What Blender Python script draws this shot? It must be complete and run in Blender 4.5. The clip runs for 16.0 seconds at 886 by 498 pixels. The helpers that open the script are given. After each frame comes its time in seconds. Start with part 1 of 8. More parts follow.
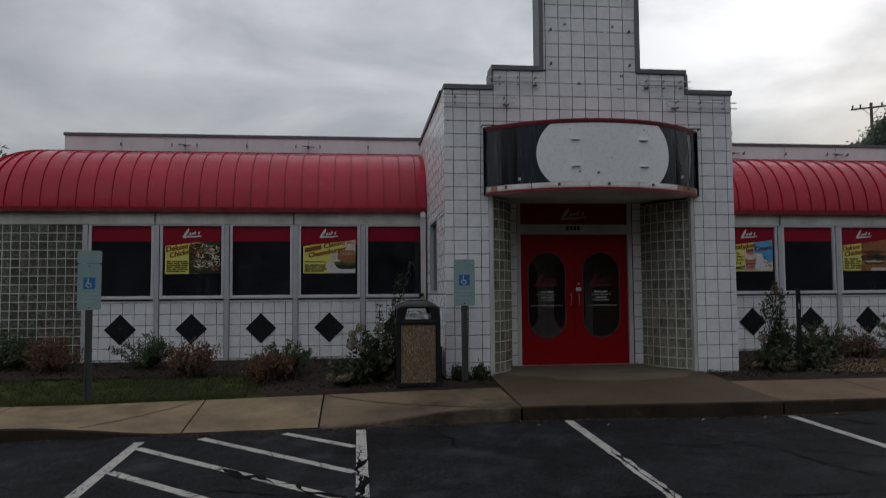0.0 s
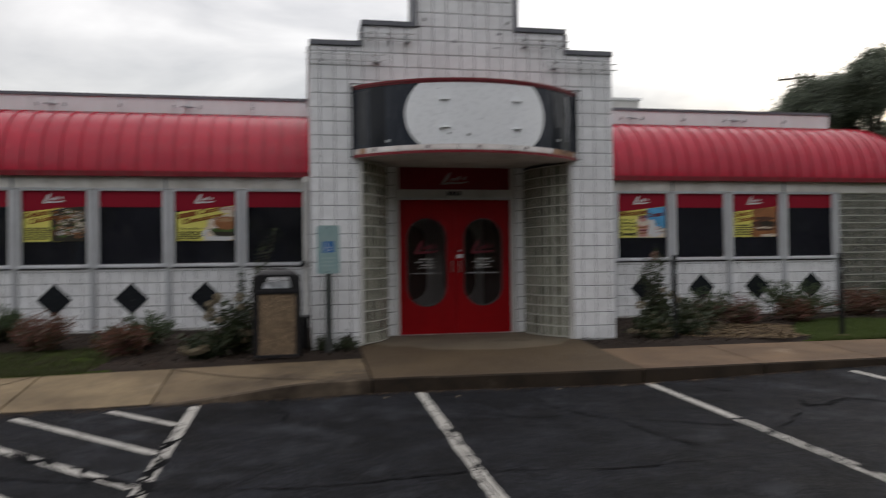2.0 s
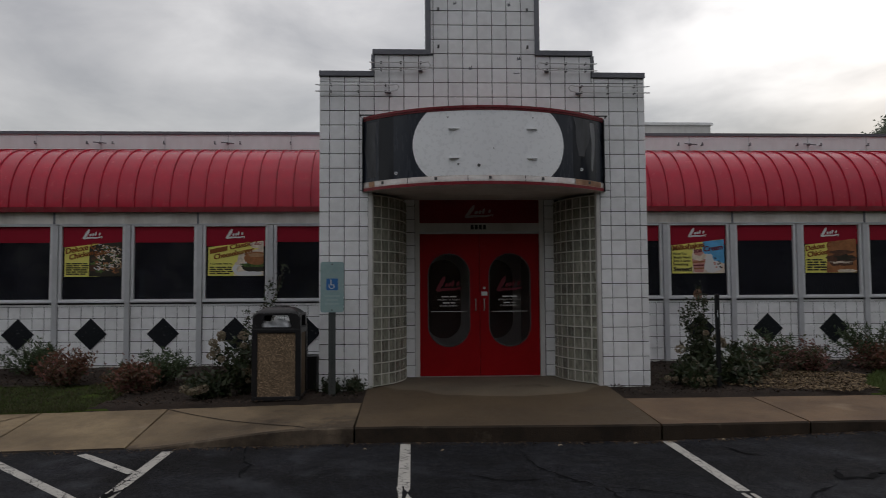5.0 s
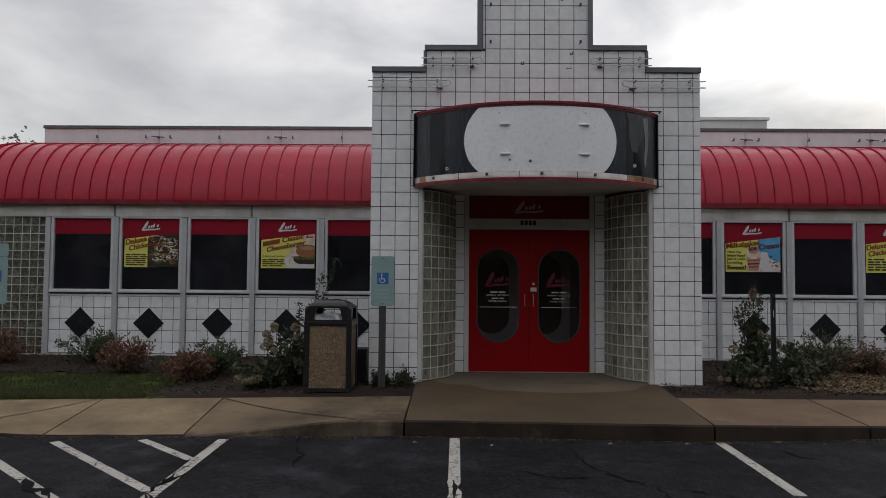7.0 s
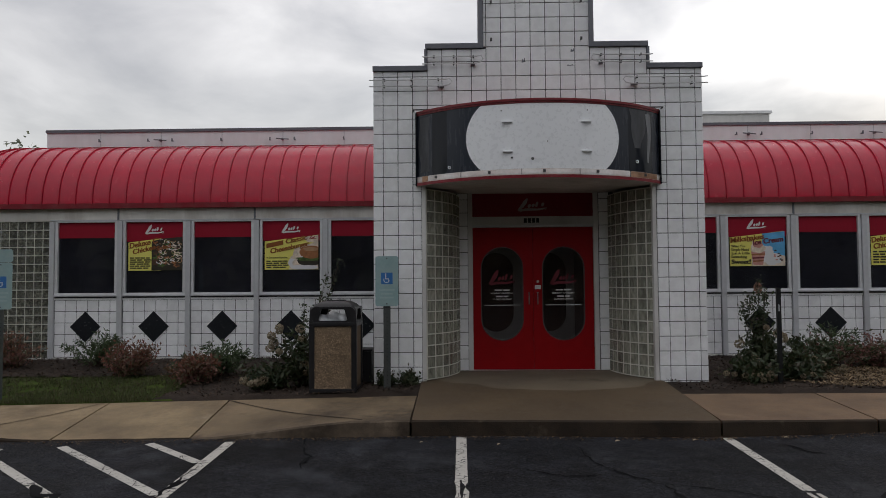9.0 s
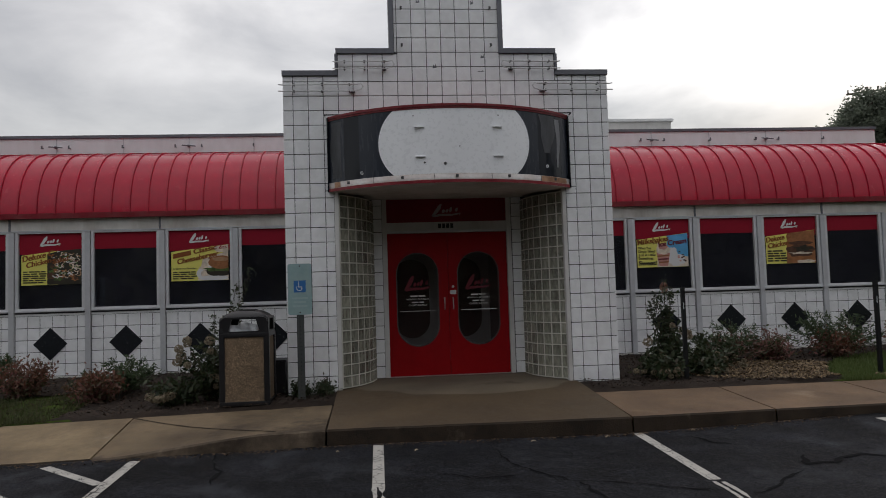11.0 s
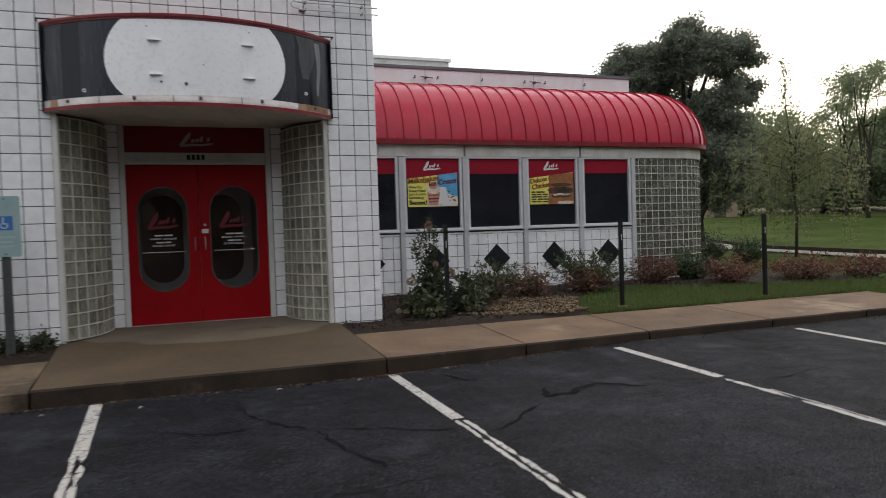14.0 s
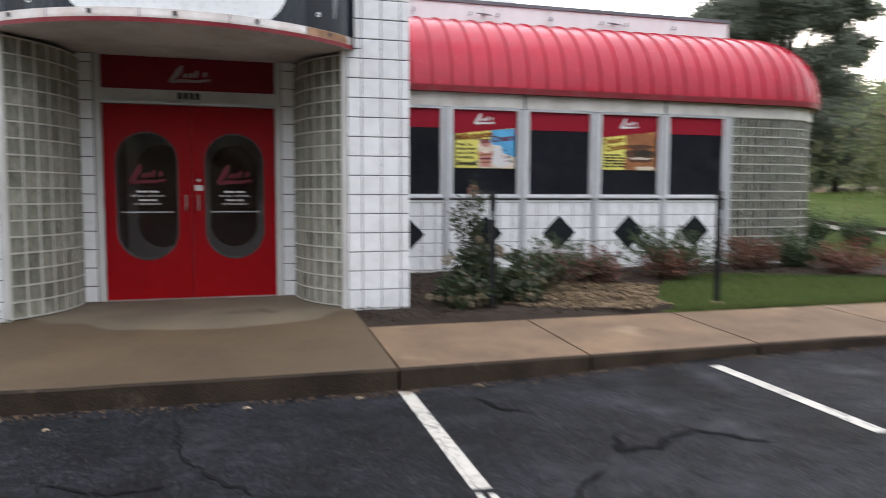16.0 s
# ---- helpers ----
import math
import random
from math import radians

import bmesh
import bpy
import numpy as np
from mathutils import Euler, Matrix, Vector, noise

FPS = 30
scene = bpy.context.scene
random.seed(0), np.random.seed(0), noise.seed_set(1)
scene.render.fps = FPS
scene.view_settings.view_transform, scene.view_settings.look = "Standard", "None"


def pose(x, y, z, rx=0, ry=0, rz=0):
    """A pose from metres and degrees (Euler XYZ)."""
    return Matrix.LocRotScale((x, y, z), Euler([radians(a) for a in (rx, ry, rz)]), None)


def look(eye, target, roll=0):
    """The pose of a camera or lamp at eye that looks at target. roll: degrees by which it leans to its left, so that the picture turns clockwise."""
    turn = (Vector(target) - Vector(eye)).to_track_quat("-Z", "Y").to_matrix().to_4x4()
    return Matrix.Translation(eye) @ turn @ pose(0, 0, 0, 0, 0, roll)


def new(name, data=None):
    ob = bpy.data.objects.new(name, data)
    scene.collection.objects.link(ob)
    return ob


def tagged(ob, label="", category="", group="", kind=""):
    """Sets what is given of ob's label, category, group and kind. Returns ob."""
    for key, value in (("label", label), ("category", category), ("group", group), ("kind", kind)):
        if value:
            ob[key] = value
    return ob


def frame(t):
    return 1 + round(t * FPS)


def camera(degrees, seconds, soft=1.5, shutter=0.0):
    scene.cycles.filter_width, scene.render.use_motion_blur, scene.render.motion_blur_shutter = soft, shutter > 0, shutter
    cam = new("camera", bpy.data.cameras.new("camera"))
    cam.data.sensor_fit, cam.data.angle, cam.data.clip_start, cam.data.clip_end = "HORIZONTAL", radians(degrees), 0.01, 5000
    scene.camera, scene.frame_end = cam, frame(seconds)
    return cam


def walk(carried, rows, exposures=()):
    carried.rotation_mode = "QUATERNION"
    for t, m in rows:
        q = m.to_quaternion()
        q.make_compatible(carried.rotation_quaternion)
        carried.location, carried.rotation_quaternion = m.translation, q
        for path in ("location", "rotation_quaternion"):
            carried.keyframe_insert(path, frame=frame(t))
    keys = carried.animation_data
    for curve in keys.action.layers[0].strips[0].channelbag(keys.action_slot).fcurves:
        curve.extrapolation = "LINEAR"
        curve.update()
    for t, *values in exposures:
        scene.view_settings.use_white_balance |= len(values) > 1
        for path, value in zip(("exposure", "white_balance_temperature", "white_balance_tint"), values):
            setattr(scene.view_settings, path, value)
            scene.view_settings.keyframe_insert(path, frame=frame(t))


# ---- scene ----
cam = camera(62.3, 16.0, soft=0.85, shutter=0.7)
PATH = [
    (0, (-0.476, -0.187, 1.479), (-0.247, 1.796, 1.597), -0.46),
    (0.5, (-0.380, -0.151, 1.487), (-0.167, 1.838, 1.541), -0.70),
    (1, (-0.039, -0.181, 1.440), (0.070, 1.815, 1.475), 2.17),
    (1.5, (0.279, -0.055, 1.415), (0.455, 1.937, 1.404), 0.73),
    (2, (0.708, 0.092, 1.451), (1.076, 2.058, 1.482), -0.71),
    (2.5, (1.072, 0.098, 1.508), (1.597, 2.027, 1.582), -1.42),
    (3, (1.437, 0.315, 1.531), (1.883, 2.263, 1.619), -0.89),
    (3.5, (1.669, 0.575, 1.541), (2.154, 2.506, 1.732), 1.28),
    (4, (1.832, 0.575, 1.535), (2.163, 2.544, 1.661), -0.22),
    (4.5, (1.950, 0.534, 1.555), (2.122, 2.525, 1.653), 0.46),
    (5, (2.005, 0.537, 1.543), (2.096, 2.531, 1.660), -0.38),
    (5.2, (1.986, 0.566, 1.558), (2.051, 2.561, 1.677), -0.28),
    (7.5, (1.939, 0.494, 1.567), (1.894, 2.491, 1.662), 0.15),
    (8, (1.938, 0.492, 1.577), (1.883, 2.490, 1.671), -0.28),
    (10.3, (1.944, 0.551, 1.568), (2.027, 2.546, 1.669), -1.2),
    (10.5, (1.974, 0.532, 1.563), (2.100, 2.524, 1.672), -1.30),
    (11, (1.971, 0.569, 1.527), (2.156, 2.557, 1.643), -1.81),
    (11.5, (1.955, 0.559, 1.532), (2.158, 2.544, 1.653), -1.85),
    (12, (1.963, 0.538, 1.534), (2.153, 2.525, 1.654), -1.56),
    (12.5, (1.984, 0.548, 1.535), (2.198, 2.532, 1.659), -1.69),
    (13, (2.191, 0.487, 1.499), (2.674, 2.427, 1.583), -2.80),
    (13.5, (2.284, 0.723, 1.447), (3.002, 2.587, 1.362), -3.82),
    (14, (2.530, 1.057, 1.434), (3.252, 2.921, 1.380), -1.88),
    (14.5, (2.876, 1.453, 1.440), (3.644, 3.298, 1.359), -1.73),
    (15, (3.161, 1.845, 1.478), (3.866, 3.712, 1.336), -0.63),
    (15.5, (3.347, 2.323, 1.455), (4.062, 4.182, 1.273), -0.46),
    (16, (3.460, 2.931, 1.447), (4.016, 4.846, 1.299), 0.14),
]
EXPOSURES = [
    (0.0, -0.74, 6450, 13), (0.5, -0.36, 6650, 14), (1.0, -0.25, 6760, 14), (1.5, -0.09, 6860, 14), (2.0, 0.03, 6860, 14), (2.5, -0.12, 6760, 14),
    (3.0, -0.45, 6660, 14), (3.5, -0.94, 6450, 13), (4.0, -0.94, 6400, 12), (4.5, -0.52, 6650, 13), (5.0, -0.57, 6760, 14), (8.0, -0.17, 6760, 14), (10.5, -0.24, 6760, 14), (12.5, -0.32, 6760, 14),
    (13.0, -0.32, 6760, 14), (13.5, 0.08, 6760, 14), (14.0, 0.39, 6760, 14), (14.5, 0.49, 6660, 14), (15.0, 1.29, 6410, 13), (15.5, 1.26, 6510, 13), (16.0, 1.30, 6560, 14)]
walk(cam, [(t, look(eye, target, roll)) for t, eye, target, roll in PATH], EXPOSURES)

# ---- light ----
SUN_DIR = Vector((0.745, 0.656, 0.122)).normalized()
SKY_GAIN, SUN_GAIN = 1.0, 1.4


def build_world():
    w = bpy.data.worlds.new("overcast_evening_sky")
    scene.world = w
    w.use_nodes = True
    nt = w.node_tree
    N, L = nt.nodes, nt.links
    N.clear()
    out = N.new("ShaderNodeOutputWorld")
    bg = N.new("ShaderNodeBackground")
    bg.inputs[1].default_value = SKY_GAIN
    sky = N.new("ShaderNodeTexSky")
    sky.sky_type = "NISHITA"
    sky.sun_disc = False
    sky.sun_elevation = math.asin(SUN_DIR.z)
    sky.sun_rotation = math.atan2(SUN_DIR.x, SUN_DIR.y)
    sky.air_density, sky.dust_density = 1.0, 0.4
    dim = N.new("ShaderNodeVectorMath")
    dim.operation = "SCALE"
    dim.inputs["Scale"].default_value = 0.05
    L.new(sky.outputs[0], dim.inputs[0])
    co = N.new("ShaderNodeTexCoord")
    nrm = N.new("ShaderNodeVectorMath")
    nrm.operation = "NORMALIZE"
    L.new(co.outputs["Generated"], nrm.inputs[0])
    # cloud layers, flattened towards the horizon
    mp = N.new("ShaderNodeMapping")
    mp.inputs["Scale"].default_value = (1.0, 1.0, 2.6)
    mp.inputs["Location"].default_value = (0.35, 0.1, 0.4)
    L.new(nrm.outputs[0], mp.inputs[0])
    n1 = N.new("ShaderNodeTexNoise")
    n1.inputs["Scale"].default_value = 2.9
    n1.inputs["Detail"].default_value = 7
    n1.inputs["Roughness"].default_value = 0.52
    n1.inputs["Distortion"].default_value = 0.35
    L.new(mp.outputs[0], n1.inputs["Vector"])
    ramp = N.new("ShaderNodeValToRGB")
    e = ramp.color_ramp.elements
    e[0].position, e[0].color = 0.37, (0.385, 0.40, 0.435, 1)
    e[1].position, e[1].color = 0.64, (0.80, 0.82, 0.84, 1)
    mid = e.new(0.5)
    mid.color = (0.57, 0.585, 0.61, 1)
    L.new(n1.outputs["Fac"], ramp.inputs[0])
    # thin cloud lit through, above the low sun
    dot = N.new("ShaderNodeVectorMath")
    dot.operation = "DOT_PRODUCT"
    dot.inputs[1].default_value = Vector((0.4755, 0.8236, 0.309))
    L.new(nrm.outputs[0], dot.inputs[0])
    pos = N.new("ShaderNodeMath")
    pos.operation = "MAXIMUM"
    pos.inputs[1].default_value = 0.0
    L.new(dot.outputs["Value"], pos.inputs[0])
    p1 = N.new("ShaderNodeMath")
    p1.operation = "POWER"
    p1.inputs[1].default_value = 55
    L.new(pos.outputs[0], p1.inputs[0])
    g1 = N.new("ShaderNodeMath")
    g1.operation = "MULTIPLY"
    g1.inputs[1].default_value = 0.34
    L.new(p1.outputs[0], g1.inputs[0])
    glow = N.new("ShaderNodeVectorMath")
    glow.operation = "SCALE"
    glow.inputs[0].default_value = (1.0, 0.98, 0.93)
    # an overcast sky is darkest at the horizon and brightest overhead
    up = N.new("ShaderNodeSeparateXYZ")
    L.new(nrm.outputs[0], up.inputs[0])
    lift = N.new("ShaderNodeMapRange")
    lift.inputs[1].default_value, lift.inputs[2].default_value, lift.inputs[3].default_value, lift.inputs[4].default_value = 0.0, 1.0, 0.70, 1.72
    L.new(up.outputs[2], lift.inputs[0])
    cloud = N.new("ShaderNodeVectorMath")
    cloud.operation = "SCALE"
    L.new(ramp.outputs[0], cloud.inputs[0])
    L.new(lift.outputs[0], cloud.inputs["Scale"])
    a1 = N.new("ShaderNodeVectorMath")
    a1.operation = "ADD"
    L.new(cloud.outputs[0], a1.inputs[0])
    # a second bright break in the cloud over the veiled sun
    dot2 = N.new("ShaderNodeVectorMath")
    dot2.operation = "DOT_PRODUCT"
    dot2.inputs[1].default_value = (0.642, 0.692, 0.330)
    L.new(nrm.outputs[0], dot2.inputs[0])
    pos2 = N.new("ShaderNodeMath")
    pos2.operation = "MAXIMUM"
    pos2.inputs[1].default_value = 0.0
    L.new(dot2.outputs["Value"], pos2.inputs[0])
    p2 = N.new("ShaderNodeMath")
    p2.operation = "POWER"
    p2.inputs[1].default_value = 60
    L.new(pos2.outputs[0], p2.inputs[0])
    g2 = N.new("ShaderNodeMath")
    g2.operation = "MULTIPLY_ADD"
    g2.inputs[1].default_value = 0.30
    L.new(p2.outputs[0], g2.inputs[0])
    L.new(g1.outputs[0], g2.inputs[2])
    # the whole sky brightens towards the side of the sun, and a spot of it round the veiled disc
    dot3 = N.new("ShaderNodeVectorMath")
    dot3.operation = "DOT_PRODUCT"
    dot3.inputs[1].default_value = (0.40, 0.87, 0.29)
    L.new(nrm.outputs[0], dot3.inputs[0])
    side = N.new("ShaderNodeMapRange")
    side.interpolation_type = "SMOOTHSTEP"
    side.inputs[1].default_value, side.inputs[2].default_value, side.inputs[3].default_value, side.inputs[4].default_value = 0.05, 1.0, 0.0, 0.19
    L.new(dot3.outputs["Value"], side.inputs[0])
    dot4 = N.new("ShaderNodeVectorMath")
    dot4.operation = "DOT_PRODUCT"
    dot4.inputs[1].default_value = SUN_DIR
    L.new(nrm.outputs[0], dot4.inputs[0])
    disc = N.new("ShaderNodeMapRange")
    disc.interpolation_type = "SMOOTHSTEP"
    disc.inputs[1].default_value, disc.inputs[2].default_value, disc.inputs[3].default_value, disc.inputs[4].default_value = 0.992, 1.0, 0.0, 1.6
    L.new(dot4.outputs["Value"], disc.inputs[0])
    # gaps between the clouds decide how much of the glow comes through
    veil = N.new("ShaderNodeMapRange")
    veil.inputs[1].default_value, veil.inputs[2].default_value, veil.inputs[3].default_value, veil.inputs[4].default_value = 0.36, 0.62, 0.45, 1.5
    L.new(n1.outputs["Fac"], veil.inputs[0])
    low = N.new("ShaderNodeMapRange")
    low.interpolation_type = "SMOOTHSTEP"
    low.inputs[1].default_value, low.inputs[2].default_value, low.inputs[3].default_value, low.inputs[4].default_value = 0.12, 0.32, 0.35, 1.0
    L.new(up.outputs[2], low.inputs[0])
    gv = N.new("ShaderNodeMath")
    gv.operation = "MULTIPLY"
    L.new(g2.outputs[0], gv.inputs[0])
    L.new(veil.outputs[0], gv.inputs[1])
    g3 = N.new("ShaderNodeMath")
    g3.operation = "ADD"
    L.new(gv.outputs[0], g3.inputs[0])
    L.new(side.outputs[0], g3.inputs[1])
    g4 = N.new("ShaderNodeMath")
    g4.operation = "ADD"
    gl = N.new("ShaderNodeMath")
    gl.operation = "MULTIPLY"
    L.new(g3.outputs[0], gl.inputs[0])
    L.new(low.outputs[0], gl.inputs[1])
    L.new(gl.outputs[0], g4.inputs[0])
    L.new(disc.outputs[0], g4.inputs[1])
    L.new(g4.outputs[0], glow.inputs["Scale"])
    L.new(glow.outputs[0], a1.inputs[1])
    a2 = N.new("ShaderNodeVectorMath")
    a2.operation = "ADD"
    L.new(a1.outputs[0], a2.inputs[0])
    L.new(dim.outputs[0], a2.inputs[1])
    L.new(a2.outputs[0], bg.inputs[0])
    L.new(bg.outputs[0], out.inputs[0])


build_world()
sun = new("sun", bpy.data.lights.new("sun", "SUN"))
sun.data.energy, sun.data.angle, sun.data.color = SUN_GAIN, radians(10), (1.0, 0.9, 0.76)
sun.matrix_world = look(SUN_DIR * 60, (0, 0, 0))


# ---- materials ----
def mat(name, color, rough=0.6, metal=0.0, var=0.18, s1=1.3, s2=22.0, bump=0.15, bs=90.0, dirt=None, dirt_amt=0.0, dirt_scale=2.0,
        rnd=0.0, island=0.0, coat=0.0, spec=0.3, stretch=(1, 1, 1)):
    """A surface with broad and fine variation, relief and, where given, dirt of a second colour."""
    m = bpy.data.materials.new(name)
    m.use_nodes = True
    nt = m.node_tree
    N, L = nt.nodes, nt.links
    b = N["Principled BSDF"]
    b.inputs["Roughness"].default_value = rough
    b.inputs["Metallic"].default_value = metal
    b.inputs["Coat Weight"].default_value = coat
    b.inputs["Specular IOR Level"].default_value = spec
    geo = N.new("ShaderNodeNewGeometry")
    mp = N.new("ShaderNodeMapping")
    mp.inputs["Scale"].default_value = stretch
    L.new(geo.outputs["Position"], mp.inputs[0])

    def noise_tex(scale, detail=4.0):
        n = N.new("ShaderNodeTexNoise")
        n.inputs["Scale"].default_value = scale
        n.inputs["Detail"].default_value = detail
        L.new(mp.outputs[0], n.inputs["Vector"])
        return n

    def remap(sock, lo, hi, a=0.0, z=1.0):
        r = N.new("ShaderNodeMapRange")
        r.inputs[1].default_value, r.inputs[2].default_value = a, z
        r.inputs[3].default_value, r.inputs[4].default_value = lo, hi
        L.new(sock, r.inputs[0])
        return r.outputs[0]

    def times(a, bsock):
        k = N.new("ShaderNodeMath")
        k.operation = "MULTIPLY"
        L.new(a, k.inputs[0])
        L.new(bsock, k.inputs[1])
        return k.outputs[0]

    n1, n2 = noise_tex(s1, 5), noise_tex(s2, 4)
    f = times(remap(n1.outputs["Fac"], 1 - var, 1 + var, 0.25, 0.75), remap(n2.outputs["Fac"], 1 - var * 0.7, 1 + var * 0.7, 0.25, 0.75))
    if rnd:
        oi = N.new("ShaderNodeObjectInfo")
        f = times(f, remap(oi.outputs["Random"], 1 - rnd, 1 + rnd))
    if island:
        f = times(f, remap(geo.outputs["Random Per Island"], 1 - island, 1 + island))
    sc = N.new("ShaderNodeVectorMath")
    sc.operation = "SCALE"
    sc.inputs[0].default_value = color
    L.new(f, sc.inputs["Scale"])
    col = sc.outputs[0]
    if dirt:
        n3 = noise_tex(dirt_scale, 6)
        n3.inputs["Roughness"].default_value = 0.65
        mx = N.new("ShaderNodeMix")
        mx.data_type = "RGBA"
        L.new(remap(n3.outputs["Fac"], 0.0, dirt_amt, 0.42, 0.7), mx.inputs[0])
        L.new(col, mx.inputs[6])
        mx.inputs[7].default_value = (*dirt, 1)
        col = mx.outputs[2]
    L.new(col, b.inputs["Base Color"])
    L.new(remap(n2.outputs["Fac"], max(0.02, rough - 0.1), min(1, rough + 0.1), 0.2, 0.8), b.inputs["Roughness"])
    if bump:
        n4 = noise_tex(bs, 3)
        bp = N.new("ShaderNodeBump")
        bp.inputs["Strength"].default_value = bump
        bp.inputs["Distance"].default_value = 0.01
        L.new(n4.outputs["Fac"], bp.inputs["Height"])
        L.new(bp.outputs[0], b.inputs["Normal"])
    return m


def spots(m, color, scale, lo, hi, amount, detail=5.0, shift=0.0):
    """Patches of a second tone where a broad noise passes lo..hi."""
    nt = m.node_tree
    N, L = nt.nodes, nt.links
    b = N["Principled BSDF"]
    src = b.inputs["Base Color"].links[0].from_socket
    geo = N.new("ShaderNodeNewGeometry")
    off = N.new("ShaderNodeVectorMath")
    off.operation = "ADD"
    off.inputs[1].default_value = (shift, shift * 0.7, shift * 1.3)
    L.new(geo.outputs["Position"], off.inputs[0])
    n = N.new("ShaderNodeTexNoise")
    n.inputs["Scale"].default_value, n.inputs["Detail"].default_value, n.inputs["Roughness"].default_value = scale, detail, 0.6
    L.new(off.outputs[0], n.inputs["Vector"])
    r = N.new("ShaderNodeMapRange")
    r.inputs[1].default_value, r.inputs[2].default_value, r.inputs[3].default_value, r.inputs[4].default_value = lo, hi, 0.0, amount
    L.new(n.outputs["Fac"], r.inputs[0])
    mx = N.new("ShaderNodeMix")
    mx.data_type = "RGBA"
    L.new(r.outputs[0], mx.inputs[0])
    L.new(src, mx.inputs[6])
    mx.inputs[7].default_value = (*color, 1)
    L.new(mx.outputs[2], b.inputs["Base Color"])
    return m


def leaf_mat(name, stops, trans=0.35, rough=0.5):
    """Leaves: a colour each by island, some light let through."""
    m = bpy.data.materials.new(name)
    m.use_nodes = True
    nt = m.node_tree
    N, L = nt.nodes, nt.links
    b, out = N["Principled BSDF"], N["Material Output"]
    b.inputs["Roughness"].default_value = rough
    geo = N.new("ShaderNodeNewGeometry")
    r = N.new("ShaderNodeValToRGB")
    e = r.color_ramp.elements
    for i, c in enumerate(stops):
        p = i / (len(stops) - 1)
        if i == 0:
            e[0].position, e[0].color = 0, (*c, 1)
        elif i == len(stops) - 1:
            e[-1].position, e[-1].color = 1, (*c, 1)
        else:
            k = e.new(p)
            k.color = (*c, 1)
    L.new(geo.outputs["Random Per Island"], r.inputs[0])
    L.new(r.outputs[0], b.inputs["Base Color"])
    t = N.new("ShaderNodeBsdfTranslucent")
    L.new(r.outputs[0], t.inputs[0])
    mx = N.new("ShaderNodeMixShader")
    mx.inputs[0].default_value = trans
    L.new(b.outputs[0], mx.inputs[1])
    L.new(t.outputs[0], mx.inputs[2])
    L.new(mx.outputs[0], out.inputs[0])
    return m


def glass_mat(name, tint=(0.3, 0.32, 0.33), rough=0.02, ior=1.5, diffuse_tone=(0.1, 0.1, 0.1), diffuse_mix=0.1):
    """A thin tinted pane with a faint diffuse tone mixed in: clear body, gloss by Fresnel."""
    m = bpy.data.materials.new(name)
    m.use_nodes = True
    nt = m.node_tree
    N, L = nt.nodes, nt.links
    N.remove(N["Principled BSDF"])
    out = N["Material Output"]
    tr = N.new("ShaderNodeBsdfTransparent")
    tr.inputs[0].default_value = (*tint, 1)
    gl = N.new("ShaderNodeBsdfGlossy")
    gl.inputs["Roughness"].default_value = rough
    fr = N.new("ShaderNodeFresnel")
    fr.inputs[0].default_value = ior
    mx = N.new("ShaderNodeMixShader")
    L.new(fr.outputs[0], mx.inputs[0])
    geo = N.new("ShaderNodeNewGeometry")
    n = N.new("ShaderNodeTexNoise")
    n.inputs["Scale"].default_value = 2.2
    n.inputs["Detail"].default_value = 5
    L.new(geo.outputs["Position"], n.inputs["Vector"])
    r = N.new("ShaderNodeMapRange")
    r.inputs[1].default_value, r.inputs[2].default_value, r.inputs[3].default_value, r.inputs[4].default_value = 0.3, 0.7, diffuse_mix * 0.7, diffuse_mix * 1.3
    L.new(n.outputs["Fac"], r.inputs[0])
    df = N.new("ShaderNodeBsdfDiffuse")
    df.inputs[0].default_value = (*diffuse_tone, 1)
    body = N.new("ShaderNodeMixShader")
    L.new(r.outputs[0], body.inputs[0])
    L.new(tr.outputs[0], body.inputs[1])
    L.new(df.outputs[0], body.inputs[2])
    L.new(body.outputs[0], mx.inputs[1])
    L.new(gl.outputs[0], mx.inputs[2])
    L.new(mx.outputs[0], out.inputs[0])
    return m


